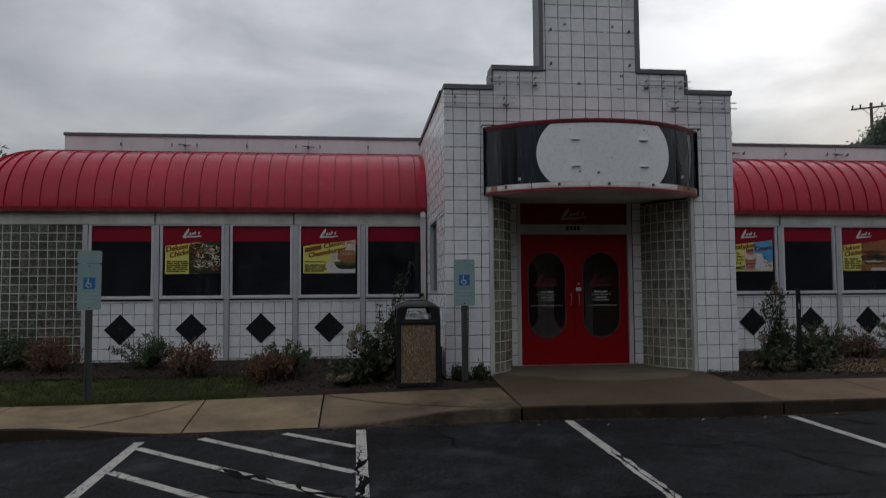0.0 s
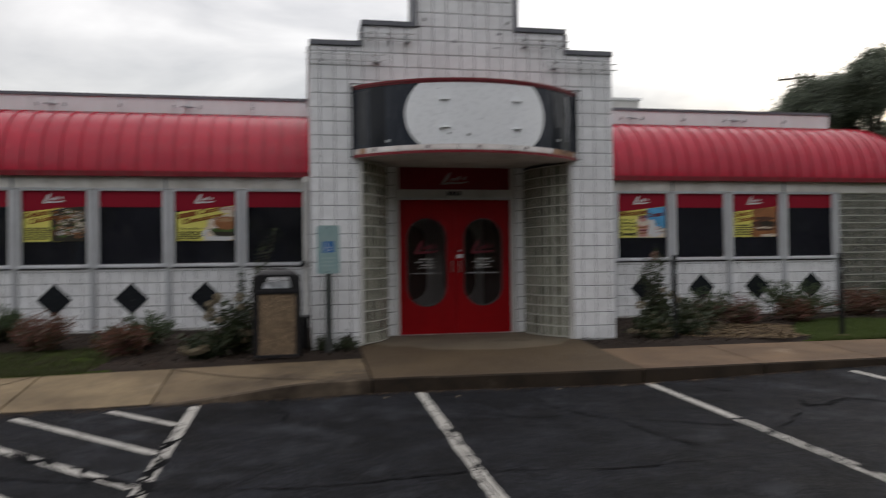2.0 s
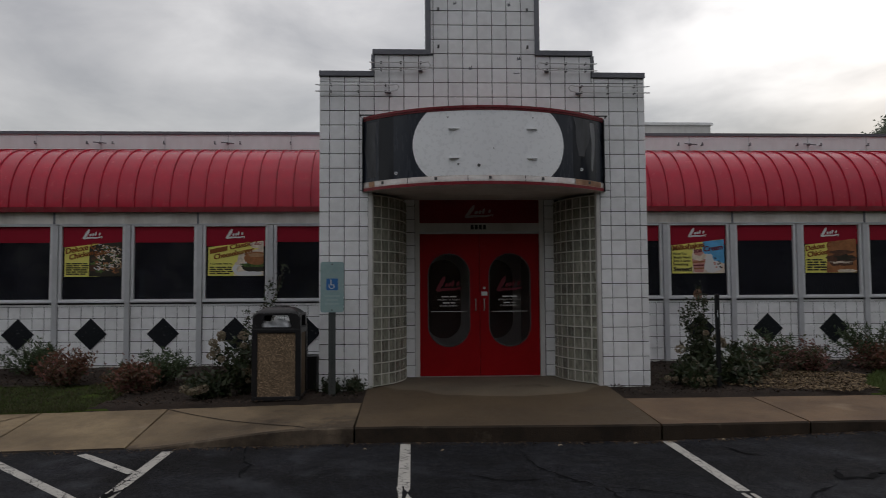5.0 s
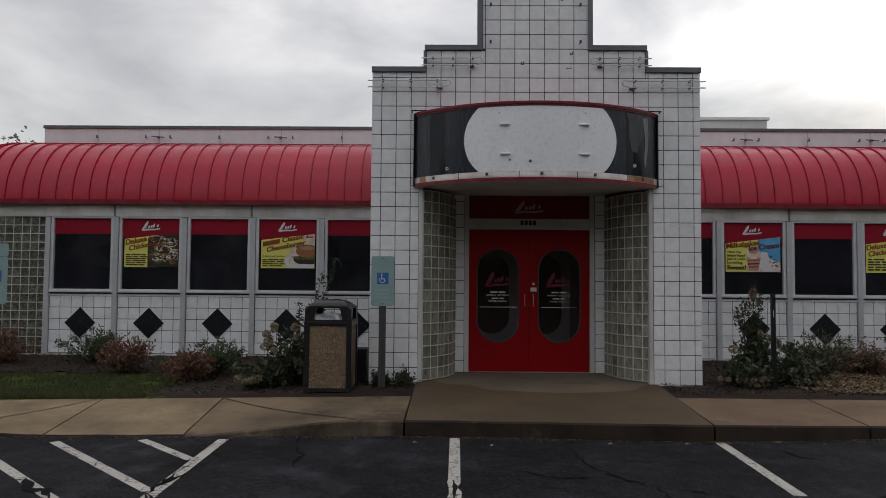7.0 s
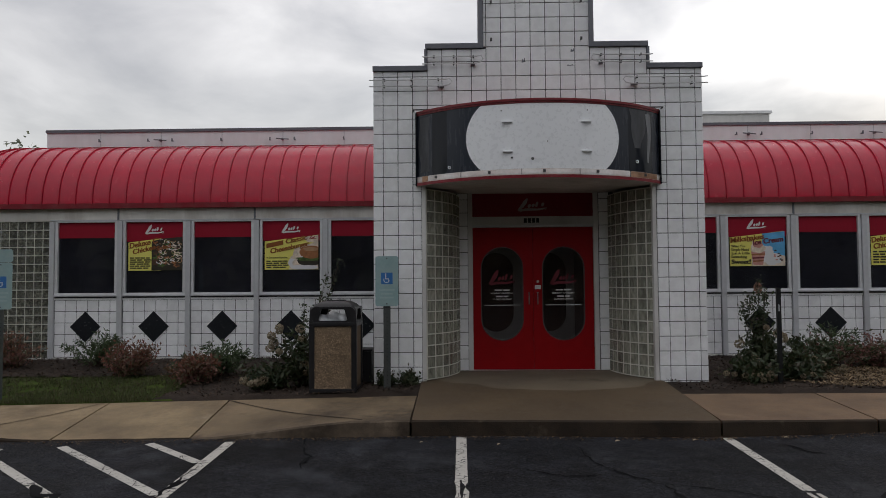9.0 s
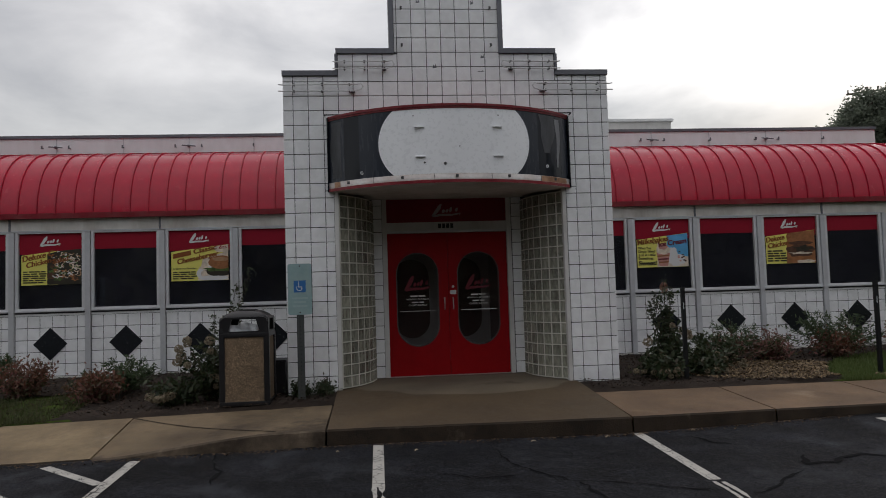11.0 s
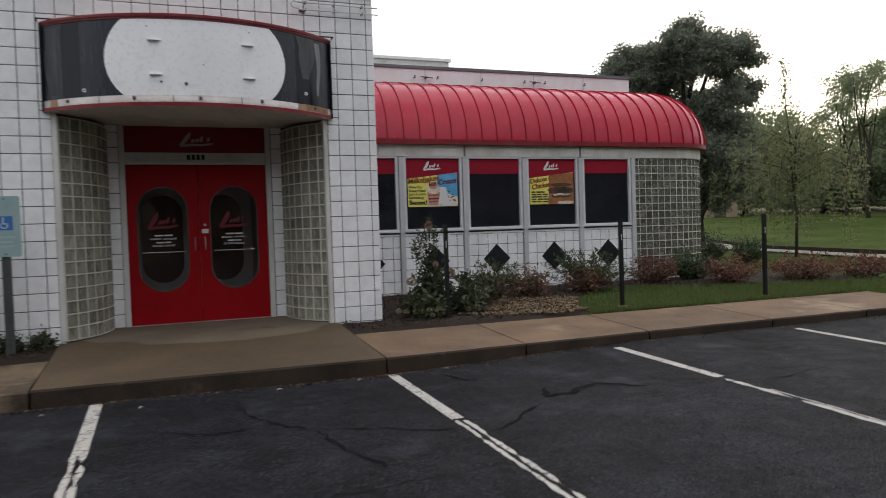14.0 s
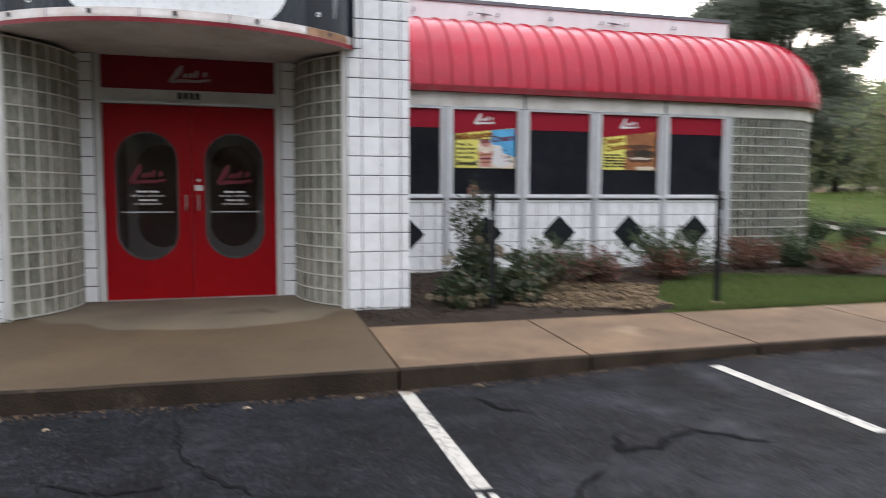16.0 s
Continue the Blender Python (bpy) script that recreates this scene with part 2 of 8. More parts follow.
def asphalt_mat():
    """Old dark asphalt: worn pale patches, damp dark ones, stones of many greys in the binder."""
    m = mat("asphalt", (0.0075, 0.0079, 0.0096), 0.72, var=0.36, s1=0.7, s2=5.0, bump=0.8, bs=150, dirt=(0.0196, 0.0210, 0.0262), dirt_amt=0.9, dirt_scale=1.5, spec=0.12)
    nt = m.node_tree
    N, L = nt.nodes, nt.links
    b = N["Principled BSDF"]
    src = b.inputs["Base Color"].links[0].from_socket
    geo = N.new("ShaderNodeNewGeometry")

    def ranged(sock, a, z, lo, hi):
        r = N.new("ShaderNodeMapRange")
        r.inputs[1].default_value, r.inputs[2].default_value, r.inputs[3].default_value, r.inputs[4].default_value = a, z, lo, hi
        L.new(sock, r.inputs[0])
        return r.outputs[0]

    def scaled(col, fac):
        k = N.new("ShaderNodeVectorMath")
        k.operation = "SCALE"
        L.new(col, k.inputs[0])
        L.new(fac, k.inputs["Scale"])
        return k.outputs[0]

    col = src
    for scale, lo, hi in ((85, 0.40, 1.75), (42, 0.62, 1.45)):
        v = N.new("ShaderNodeTexVoronoi")
        v.inputs["Scale"].default_value = scale
        L.new(geo.outputs["Position"], v.inputs["Vector"])
        sep = N.new("ShaderNodeSeparateColor")
        L.new(v.outputs["Color"], sep.inputs[0])
        col = scaled(col, ranged(sep.outputs[0], 0, 1, lo, hi))
    n = N.new("ShaderNodeTexNoise")
    n.inputs["Scale"].default_value, n.inputs["Detail"].default_value, n.inputs["Roughness"].default_value = 0.55, 6, 0.68
    L.new(geo.outputs["Position"], n.inputs["Vector"])
    col = scaled(col, ranged(n.outputs["Fac"], 0.32, 0.68, 0.68, 1.42))
    # bare stones where the binder has worn off
    w = N.new("ShaderNodeTexNoise")
    w.inputs["Scale"].default_value, w.inputs["Detail"].default_value, w.inputs["Roughness"].default_value = 26, 5, 0.75
    L.new(geo.outputs["Position"], w.inputs["Vector"])
    mx = N.new("ShaderNodeMix")
    mx.data_type = "RGBA"
    L.new(ranged(w.outputs["Fac"], 0.62, 0.74, 0.0, 0.6), mx.inputs[0])
    L.new(col, mx.inputs[6])
    mx.inputs[7].default_value = (0.060, 0.055, 0.052, 1)
    # single pale and black stones
    v = N.new("ShaderNodeTexVoronoi")
    v.inputs["Scale"].default_value = 70
    L.new(geo.outputs["Position"], v.inputs["Vector"])
    sep = N.new("ShaderNodeSeparateColor")
    L.new(v.outputs["Color"], sep.inputs[0])
    pale = N.new("ShaderNodeMix")
    pale.data_type = "RGBA"
    L.new(ranged(sep.outputs[1], 0.945, 0.955, 0.0, 0.6), pale.inputs[0])
    L.new(mx.outputs[2], pale.inputs[6])
    pale.inputs[7].default_value = (0.055, 0.053, 0.053, 1)
    pit = N.new("ShaderNodeMix")
    pit.data_type = "RGBA"
    L.new(ranged(sep.outputs[2], 0.86, 0.88, 0.0, 0.8), pit.inputs[0])
    L.new(pale.outputs[2], pit.inputs[6])
    pit.inputs[7].default_value = (0.002, 0.002, 0.002, 1)
    L.new(pit.outputs[2], b.inputs["Base Color"])
    return m


def worn_paint():
    """White line paint, crazed and flaked through to the asphalt in places."""
    m = mat("line_paint", (0.46, 0.44, 0.40), 0.7, var=0.14, s1=2, s2=30, bump=0.4, bs=180, dirt=(0.05, 0.05, 0.052), dirt_amt=0.9, dirt_scale=16)
    nt = m.node_tree
    N, L = nt.nodes, nt.links
    for n in N:
        if n.type == "MAP_RANGE" and abs(n.inputs[1].default_value - 0.42) < 1e-4:
            n.inputs[1].default_value, n.inputs[2].default_value = 0.60, 0.65
    b = N["Principled BSDF"]
    src = b.inputs["Base Color"].links[0].from_socket
    geo = N.new("ShaderNodeNewGeometry")
    warp = N.new("ShaderNodeTexNoise")
    warp.inputs["Scale"].default_value, warp.inputs["Detail"].default_value = 7, 3
    L.new(geo.outputs["Position"], warp.inputs["Vector"])
    push = N.new("ShaderNodeVectorMath")
    push.operation = "MULTIPLY_ADD"
    push.inputs[1].default_value = (0.12, 0.12, 0.0)
    L.new(warp.outputs["Color"], push.inputs[0])
    L.new(geo.outputs["Position"], push.inputs[2])
    v = N.new("ShaderNodeTexVoronoi")
    v.feature = "DISTANCE_TO_EDGE"
    v.inputs["Scale"].default_value = 11
    L.new(push.outputs[0], v.inputs["Vector"])
    line = N.new("ShaderNodeMapRange")
    line.inputs[1].default_value, line.inputs[2].default_value, line.inputs[3].default_value, line.inputs[4].default_value = 0.015, 0.045, 1.0, 0.0
    L.new(v.outputs["Distance"], line.inputs[0])
    where = N.new("ShaderNodeMapRange")
    where.inputs[1].default_value, where.inputs[2].default_value = 0.46, 0.54
    big = N.new("ShaderNodeTexNoise")
    big.inputs["Scale"].default_value = 2.3
    L.new(geo.outputs["Position"], big.inputs["Vector"])
    L.new(big.outputs["Fac"], where.inputs[0])
    k = N.new("ShaderNodeMath")
    k.operation = "MULTIPLY"
    L.new(line.outputs[0], k.inputs[0])
    L.new(where.outputs[0], k.inputs[1])
    mx = N.new("ShaderNodeMix")
    mx.data_type = "RGBA"
    L.new(k.outputs[0], mx.inputs[0])
    L.new(src, mx.inputs[6])
    mx.inputs[7].default_value = (0.022, 0.022, 0.023, 1)
    L.new(mx.outputs[2], b.inputs["Base Color"])
    return m


def concrete_slab_mat():
    """Walk concrete that is damp but for a dry apron at the door with a wavy edge."""
    m = mat("damp_concrete", (0.142, 0.108, 0.062), 0.75, var=0.17, s1=1.4, s2=14, bump=0.35, bs=160, dirt=(0.105, 0.080, 0.050), dirt_amt=0.8, dirt_scale=1.2)
    nt = m.node_tree
    N, L = nt.nodes, nt.links
    b = N["Principled BSDF"]
    src = b.inputs["Base Color"].links[0].from_socket
    geo = N.new("ShaderNodeNewGeometry")
    sp = N.new("ShaderNodeSeparateXYZ")
    L.new(geo.outputs["Position"], sp.inputs[0])
    n = N.new("ShaderNodeTexNoise")
    n.inputs["Scale"].default_value, n.inputs["Detail"].default_value = 1.15, 0.6
    L.new(geo.outputs["Position"], n.inputs["Vector"])
    dx = N.new("ShaderNodeMath")
    dx.operation = "SUBTRACT"
    dx.inputs[1].default_value = 3.05
    L.new(sp.outputs[0], dx.inputs[0])
    sq = N.new("ShaderNodeMath")
    sq.operation = "POWER"
    sq.inputs[1].default_value = 2
    ab = N.new("ShaderNodeMath")
    ab.operation = "ABSOLUTE"
    L.new(dx.outputs[0], ab.inputs[0])
    L.new(ab.outputs[0], sq.inputs[0])
    k = N.new("ShaderNodeMath")
    k.operation = "MULTIPLY_ADD"
    k.inputs[1].default_value = 0.26
    k.inputs[2].default_value = 9.35
    L.new(sq.outputs[0], k.inputs[0])
    k2 = N.new("ShaderNodeMath")
    k2.operation = "MULTIPLY_ADD"
    k2.inputs[1].default_value = 1.1
    L.new(n.outputs["Fac"], k2.inputs[0])
    L.new(k.outputs[0], k2.inputs[2])
    d = N.new("ShaderNodeMath")
    d.operation = "SUBTRACT"
    L.new(sp.outputs[1], d.inputs[0])
    L.new(k2.outputs[0], d.inputs[1])
    r = N.new("ShaderNodeMapRange")
    r.inputs[1].default_value, r.inputs[2].default_value, r.inputs[3].default_value, r.inputs[4].default_value = -0.03, 0.03, 0.0, 1.0
    L.new(d.outputs[0], r.inputs[0])
    tones = []
    for tint in ((0.66, 0.60, 0.60), (1.06, 1.12, 1.36)):
        s = N.new("ShaderNodeVectorMath")
        s.operation = "MULTIPLY"
        s.inputs[1].default_value = tint
        L.new(src, s.inputs[0])
        tones.append(s.outputs[0])
    mx = N.new("ShaderNodeMix")
    mx.data_type = "RGBA"
    L.new(r.outputs[0], mx.inputs[0])
    L.new(tones[0], mx.inputs[6])
    L.new(tones[1], mx.inputs[7])
    L.new(mx.outputs[2], b.inputs["Base Color"])
    return m


def glass_block_mat(name, tone, lo=0.5, hi=1.45, upright=1.0):
    """Pressed wavy glass, its light and dark glint streaks painted into the colour."""
    m = bpy.data.materials.new(name)
    m.use_nodes = True
    nt = m.node_tree
    N, L = nt.nodes, nt.links
    b = N["Principled BSDF"]
    b.inputs["Roughness"].default_value = 0.07
    b.inputs["Transmission Weight"].default_value = 0.55
    b.inputs["IOR"].default_value = 1.45
    geo = N.new("ShaderNodeNewGeometry")
    oi = N.new("ShaderNodeObjectInfo")

    def noise_tex(scale, detail, rough=0.5):
        n = N.new("ShaderNodeTexNoise")
        n.inputs["Scale"].default_value, n.inputs["Detail"].default_value, n.inputs["Roughness"].default_value = scale, detail, rough
        n.inputs["Distortion"].default_value = 0.6
        mp = N.new("ShaderNodeVectorMath")
        mp.operation = "MULTIPLY"
        mp.inputs[1].default_value = (1, 1, upright)
        L.new(geo.outputs["Position"], mp.inputs[0])
        L.new(mp.outputs[0], n.inputs["Vector"])
        return n.outputs["Fac"]

    def ranged(sock, a, z, lo, hi):
        r = N.new("ShaderNodeMapRange")
        r.inputs[1].default_value, r.inputs[2].default_value, r.inputs[3].default_value, r.inputs[4].default_value = a, z, lo, hi
        L.new(sock, r.inputs[0])
        return r.outputs[0]

    wave = noise_tex(24, 1.0)
    bp = N.new("ShaderNodeBump")
    bp.inputs["Strength"].default_value = 0.6
    bp.inputs["Distance"].default_value = 0.05
    L.new(wave, bp.inputs["Height"])
    L.new(bp.outputs[0], b.inputs["Normal"])
    k = N.new("ShaderNodeMath")
    k.operation = "MULTIPLY"
    L.new(ranged(noise_tex(22, 1.0), 0.34, 0.66, lo, hi), k.inputs[0])
    L.new(ranged(oi.outputs["Random"], 0, 1, 0.72, 1.3), k.inputs[1])
    s = N.new("ShaderNodeVectorMath")
    s.operation = "SCALE"
    s.inputs[0].default_value = tone
    L.new(k.outputs[0], s.inputs["Scale"])
    L.new(s.outputs[0], b.inputs["Base Color"])
    return m


M_ASPH = asphalt_mat()
M_CRACK = mat("crack_tar", (0.011, 0.011, 0.012), 0.9, var=0.3, spec=0.05)
M_LINE = worn_paint()
M_WALK = mat("walk_concrete", (0.250, 0.186, 0.110), 0.8, var=0.2, s1=1.1, s2=13, bump=0.45, bs=150, dirt=(0.115, 0.082, 0.052), dirt_amt=0.85, dirt_scale=1.3, rnd=0.10)
M_WALKD = mat("damp_walk_concrete", (0.190, 0.123, 0.074), 0.75, var=0.2, s1=1.1, s2=13, bump=0.45, bs=150, dirt=(0.085, 0.056, 0.036), dirt_amt=0.9, dirt_scale=0.9, rnd=0.10)
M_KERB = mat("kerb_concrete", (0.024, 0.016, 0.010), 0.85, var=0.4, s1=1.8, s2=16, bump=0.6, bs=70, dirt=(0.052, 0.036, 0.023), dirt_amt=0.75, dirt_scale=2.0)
M_WALKS = mat("stained_walk_concrete", (0.185, 0.135, 0.082), 0.78, var=0.22, s1=1.0, s2=11, bump=0.45, bs=150, dirt=(0.060, 0.042, 0.027), dirt_amt=0.9, dirt_scale=0.9)
M_PATH = mat("pale_dry_concrete", (0.27, 0.265, 0.21), 0.85, var=0.15, s1=0.8, s2=6, bump=0.2)
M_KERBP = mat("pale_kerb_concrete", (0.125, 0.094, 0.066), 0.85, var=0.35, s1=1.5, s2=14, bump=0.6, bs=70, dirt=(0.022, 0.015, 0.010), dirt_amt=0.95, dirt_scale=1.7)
M_SLAB = concrete_slab_mat()
spots(M_WALK, (0.085, 0.060, 0.038), 0.9, 0.56, 0.66, 0.75, 6, 3.1)
spots(M_WALK, (0.33, 0.27, 0.19), 1.3, 0.60, 0.70, 0.6, 4, 7.7)
spots(M_WALKD, (0.31, 0.235, 0.155), 0.8, 0.57, 0.66, 0.7, 3, 5.2)
spots(M_WALKS, (0.045, 0.032, 0.021), 1.1, 0.54, 0.64, 0.8, 6, 1.4)
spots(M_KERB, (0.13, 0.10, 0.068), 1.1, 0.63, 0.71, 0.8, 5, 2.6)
spots(M_KERBP, (0.26, 0.20, 0.14), 1.2, 0.58, 0.66, 0.75, 5, 8.3)
spots(M_SLAB, (0.055, 0.040, 0.026), 1.6, 0.62, 0.70, 0.5, 6, 4.4)
spots(M_ASPH, (0.040, 0.043, 0.049), 1.5, 0.56, 0.70, 0.75, 8, 6.0)
spots(M_ASPH, (0.0035, 0.0035, 0.004), 0.9, 0.57, 0.68, 0.8, 6, 9.0)
M_TILE = mat("white_glazed_tile", (0.845, 0.85, 0.86), 0.28, var=0.04, s1=1.1, s2=9, bump=0.03, bs=30, dirt=(0.56, 0.55, 0.53), dirt_amt=0.2, dirt_scale=4.0, rnd=0.05)
M_TILE_J = mat("white_glazed_tile_joined", (0.845, 0.85, 0.86), 0.28, var=0.04, s1=1.1, s2=9, bump=0.03, bs=30, dirt=(0.56, 0.55, 0.53), dirt_amt=0.2, dirt_scale=4.0, island=0.05)
M_GROUT = mat("dark_grout", (0.06, 0.06, 0.065), 0.9, var=0.25, bump=0.2)
M_BLACKTILE = mat("black_glazed_tile", (0.016, 0.018, 0.022), 0.22, var=0.2, bump=0.02, spec=0.5)
M_COPING = mat("grey_metal_coping", (0.15, 0.155, 0.175), 0.5, metal=0.3, var=0.18, dirt=(0.2, 0.2, 0.2), dirt_amt=0.35, dirt_scale=3)
M_WHITE = mat("white_painted_metal", (0.66, 0.65, 0.63), 0.45, var=0.07, s1=1.0, s2=10, bump=0.04, dirt=(0.36, 0.345, 0.32), dirt_amt=0.55, dirt_scale=1.5, stretch=(1, 1, 0.5))
M_FASCIA = mat("stained_white_fascia", (0.68, 0.655, 0.615), 0.5, var=0.1, s1=0.8, s2=9, bump=0.05, dirt=(0.36, 0.31, 0.26), dirt_amt=0.7, dirt_scale=2.2, stretch=(1, 1, 0.3))
M_PARAPET = mat("white_parapet_panel", (0.84, 0.85, 0.86), 0.5, var=0.06, s1=0.9, s2=8, bump=0.04, dirt=(0.62, 0.61, 0.59), dirt_amt=0.5, dirt_scale=1.8, stretch=(1, 1, 0.4))
# tones that stand for reflected light on the marquee face
M_STREAK = mat("grey_sign_reflection", (0.065, 0.068, 0.075), 0.45, var=0.35, s1=5, s2=30, dirt=(0.018, 0.019, 0.024), dirt_amt=0.8, dirt_scale=6, stretch=(1, 1, 0.25))
M_STREAKP = mat("pale_sign_reflection", (0.20, 0.205, 0.215), 0.4, var=0.25, s1=6, s2=25, stretch=(1, 1, 0.2))
M_WINFRAME = mat("bright_window_frame", (0.70, 0.71, 0.73), 0.4, metal=0.2, var=0.08, s1=1.5, s2=16, bump=0.03, dirt=(0.36, 0.35, 0.34), dirt_amt=0.35, dirt_scale=2.5)
M_FRAME = mat("aluminium_frame", (0.57, 0.58, 0.60), 0.42, metal=0.25, var=0.08, s1=1.2, s2=14, bump=0.03, dirt=(0.3, 0.3, 0.3), dirt_amt=0.3, dirt_scale=2.4)
M_RED = mat("red_awning_metal", (0.47, 0.011, 0.037), 0.22, var=0.13, s1=1.1, s2=7, bump=0.08, bs=6, dirt=(0.35, 0.010, 0.033), dirt_amt=0.7, dirt_scale=2.2, island=0.09, spec=0.4)
# darker than the panels: the shade at the ribs is put into the colour
M_REDSEAM = mat("shaded_red_seam", (0.42, 0.010, 0.033), 0.45, var=0.3, s1=2, s2=12, spec=0.3, dirt=(0.22, 0.009, 0.022), dirt_amt=0.6, dirt_scale=5)
M_REDTRIM = mat("red_trim", (0.20, 0.010, 0.018), 0.4, var=0.15, bump=0.05, dirt=(0.24, 0.08, 0.08), dirt_amt=0.5, dirt_scale=4)
M_DOOR = mat("red_door_paint", (0.31, 0.003, 0.006), 0.45, spec=0.15, var=0.09, s1=1.2, s2=9, bump=0.04, bs=40, dirt=(0.20, 0.003, 0.006), dirt_amt=0.45, dirt_scale=1.7)
M_TRANSOM = mat("dark_red_panel", (0.20, 0.006, 0.013), 0.4, var=0.12, bump=0.03)
M_GASKET = mat("grey_rubber_gasket", (0.075, 0.075, 0.075), 0.6, var=0.15)
M_GLASS = glass_mat("dark_window_glass", (0.26, 0.28, 0.31), diffuse_tone=(0.115, 0.115, 0.15), diffuse_mix=0.12)
M_DULLMARK = mat("dulled_grey_mark", (0.34, 0.29, 0.29), 0.5, var=0.2, s1=8, s2=30, bump=0)
M_DGLASS = glass_mat("door_glass", (0.62, 0.63, 0.63), diffuse_tone=(0.15, 0.085, 0.075), diffuse_mix=0.10)
M_GBLOCK = glass_block_mat("glass_block", (0.215, 0.215, 0.17))
# the same blocks with a raised base, for light the porch lacks
M_GBLOCKP = glass_block_mat("brightened_glass_block", (0.52, 0.52, 0.43), 0.72, 1.25, 0.3)
M_MORTAR = mat("pale_mortar", (0.64, 0.63, 0.57), 0.8, var=0.12, bump=0.15, dirt=(0.40, 0.38, 0.32), dirt_amt=0.45, dirt_scale=2.5)
M_SIGNBLK = mat("black_sign_acrylic", (0.010, 0.012, 0.018), 0.12, var=0.3, s1=1.5, bump=0.12, bs=7, dirt=(0.02, 0.02, 0.026), dirt_amt=0.35, dirt_scale=2.2, spec=0.2, stretch=(1, 1, 0.12))
M_SIGNSLATE = mat("slate_sign_sheet_sheen", (0.024, 0.029, 0.041), 0.25, var=0.2, s1=1.2, bump=0.06, bs=9, dirt=(0.038, 0.042, 0.052), dirt_amt=0.5, dirt_scale=1.6, spec=0.3, stretch=(1, 1, 0.15))
M_RUST = mat("rust_stained_steel", (0.40, 0.24, 0.15), 0.5, metal=0.4, var=0.3, s1=4, s2=25, dirt=(0.16, 0.07, 0.035), dirt_amt=0.8, dirt_scale=7)
M_SIGNWHT = mat("white_sign_panel", (0.91, 0.925, 0.945), 0.3, spec=0.9, var=0.012, bump=0, dirt=(0.78, 0.78, 0.77), dirt_amt=0.06, dirt_scale=1.2, coat=0.4)
M_STEEL = mat("dull_steel", (0.50, 0.475, 0.455), 0.45, metal=0.5, var=0.2, dirt=(0.30, 0.20, 0.16), dirt_amt=0.65, dirt_scale=3)
M_SOFFIT = mat("grey_soffit", (0.62, 0.59, 0.56), 0.8, var=0.1, dirt=(0.36, 0.32, 0.28), dirt_amt=0.55, dirt_scale=2.2)
M_NEON = mat("unlit_neon_tube", (0.62, 0.62, 0.62), 0.2, var=0.1, bump=0)
M_BLACK = mat("black_painted_steel", (0.010, 0.011, 0.012), 0.45, var=0.2)
M_GREENSTEEL = mat("weathered_green_post", (0.075, 0.085, 0.085), 0.55, metal=0.3, var=0.2, dirt=(0.13, 0.12, 0.1), dirt_amt=0.4)
M_SIGNPLATE = mat("faded_mint_sign_sheeting", (0.26, 0.385, 0.385), 0.4, var=0.08, s1=4, s2=25, bump=0.03, dirt=(0.35, 0.42, 0.41), dirt_amt=0.5, dirt_scale=5)
M_BLUE = mat("sign_blue", (0.035, 0.155, 0.40), 0.45, var=0.1)
M_FADED = mat("faded_print", (0.33, 0.45, 0.45), 0.5, var=0.08)
M_PALE = mat("pale_print", (0.55, 0.60, 0.62), 0.5, var=0.05)
M_PLASTIC = mat("dark_brown_bin_plastic", (0.013, 0.0125, 0.014), 0.38, var=0.2, bump=0.12, bs=130, dirt=(0.035, 0.032, 0.032), dirt_amt=0.4)
M_AGG = mat("exposed_aggregate", (0.15, 0.105, 0.066), 0.8, var=0.12, s1=6, s2=60, bump=0.5, bs=90)
M_STONE = mat("pea_stone", (0.36, 0.26, 0.17), 0.7, var=0.1, island=0.85, bump=0.1)
M_BAG = mat("clear_grey_bin_bag", (0.68, 0.69, 0.71), 0.3, var=0.25, bump=0.5, bs=25)
M_MULCH = mat("bark_mulch", (0.023, 0.015, 0.010), 0.95, var=0.4, s1=2.2, s2=35, bump=0.9, bs=45, dirt=(0.042, 0.027, 0.019), dirt_amt=0.5, dirt_scale=5)
M_CHIP = leaf_mat("mulch_chips", [(0.016, 0.010, 0.006), (0.030, 0.018, 0.012), (0.056, 0.034, 0.021), (0.024, 0.014, 0.009)], 0.0, 0.9)
M_STRAW = leaf_mat("pale_pine_straw", [(0.050, 0.031, 0.016), (0.13, 0.087, 0.045), (0.30, 0.215, 0.120), (0.075, 0.047, 0.026)], 0.0, 0.85)
M_GRASS = mat("lawn", (0.042, 0.066, 0.013), 0.95, var=0.42, s1=0.5, s2=4, bump=0.9, bs=22, dirt=(0.072, 0.086, 0.024), dirt_amt=0.6, dirt_scale=0.5, spec=0.05)
M_BLADE = leaf_mat("grass_blades", [(0.046, 0.062, 0.018), (0.060, 0.082, 0.022), (0.088, 0.098, 0.034), (0.080, 0.066, 0.034), (0.048, 0.066, 0.020)], 0.3, 0.6)
M_BLADE2 = leaf_mat("fresh_grass_blades", [(0.070, 0.108, 0.026), (0.092, 0.138, 0.034), (0.125, 0.155, 0.050), (0.078, 0.114, 0.030)], 0.4, 0.6)
M_BARK = mat("grey_bark", (0.055, 0.045, 0.036), 0.95, var=0.3, s1=3, s2=20, bump=0.8, bs=25, stretch=(1, 1, 0.3))
M_STEM = mat("shrub_stem", (0.06, 0.042, 0.03), 0.85, var=0.25)
# raised leaf tones, the oak's also greyed: distance haze put into the colour
L_OAK = leaf_mat("haze_toned_oak_leaves", [(0.13, 0.15, 0.115), (0.17, 0.195, 0.15), (0.21, 0.24, 0.18)], 0.5)
L_FAR = leaf_mat("haze_toned_far_leaves", [(0.17, 0.21, 0.13), (0.23, 0.275, 0.165), (0.29, 0.34, 0.20)], 0.7)
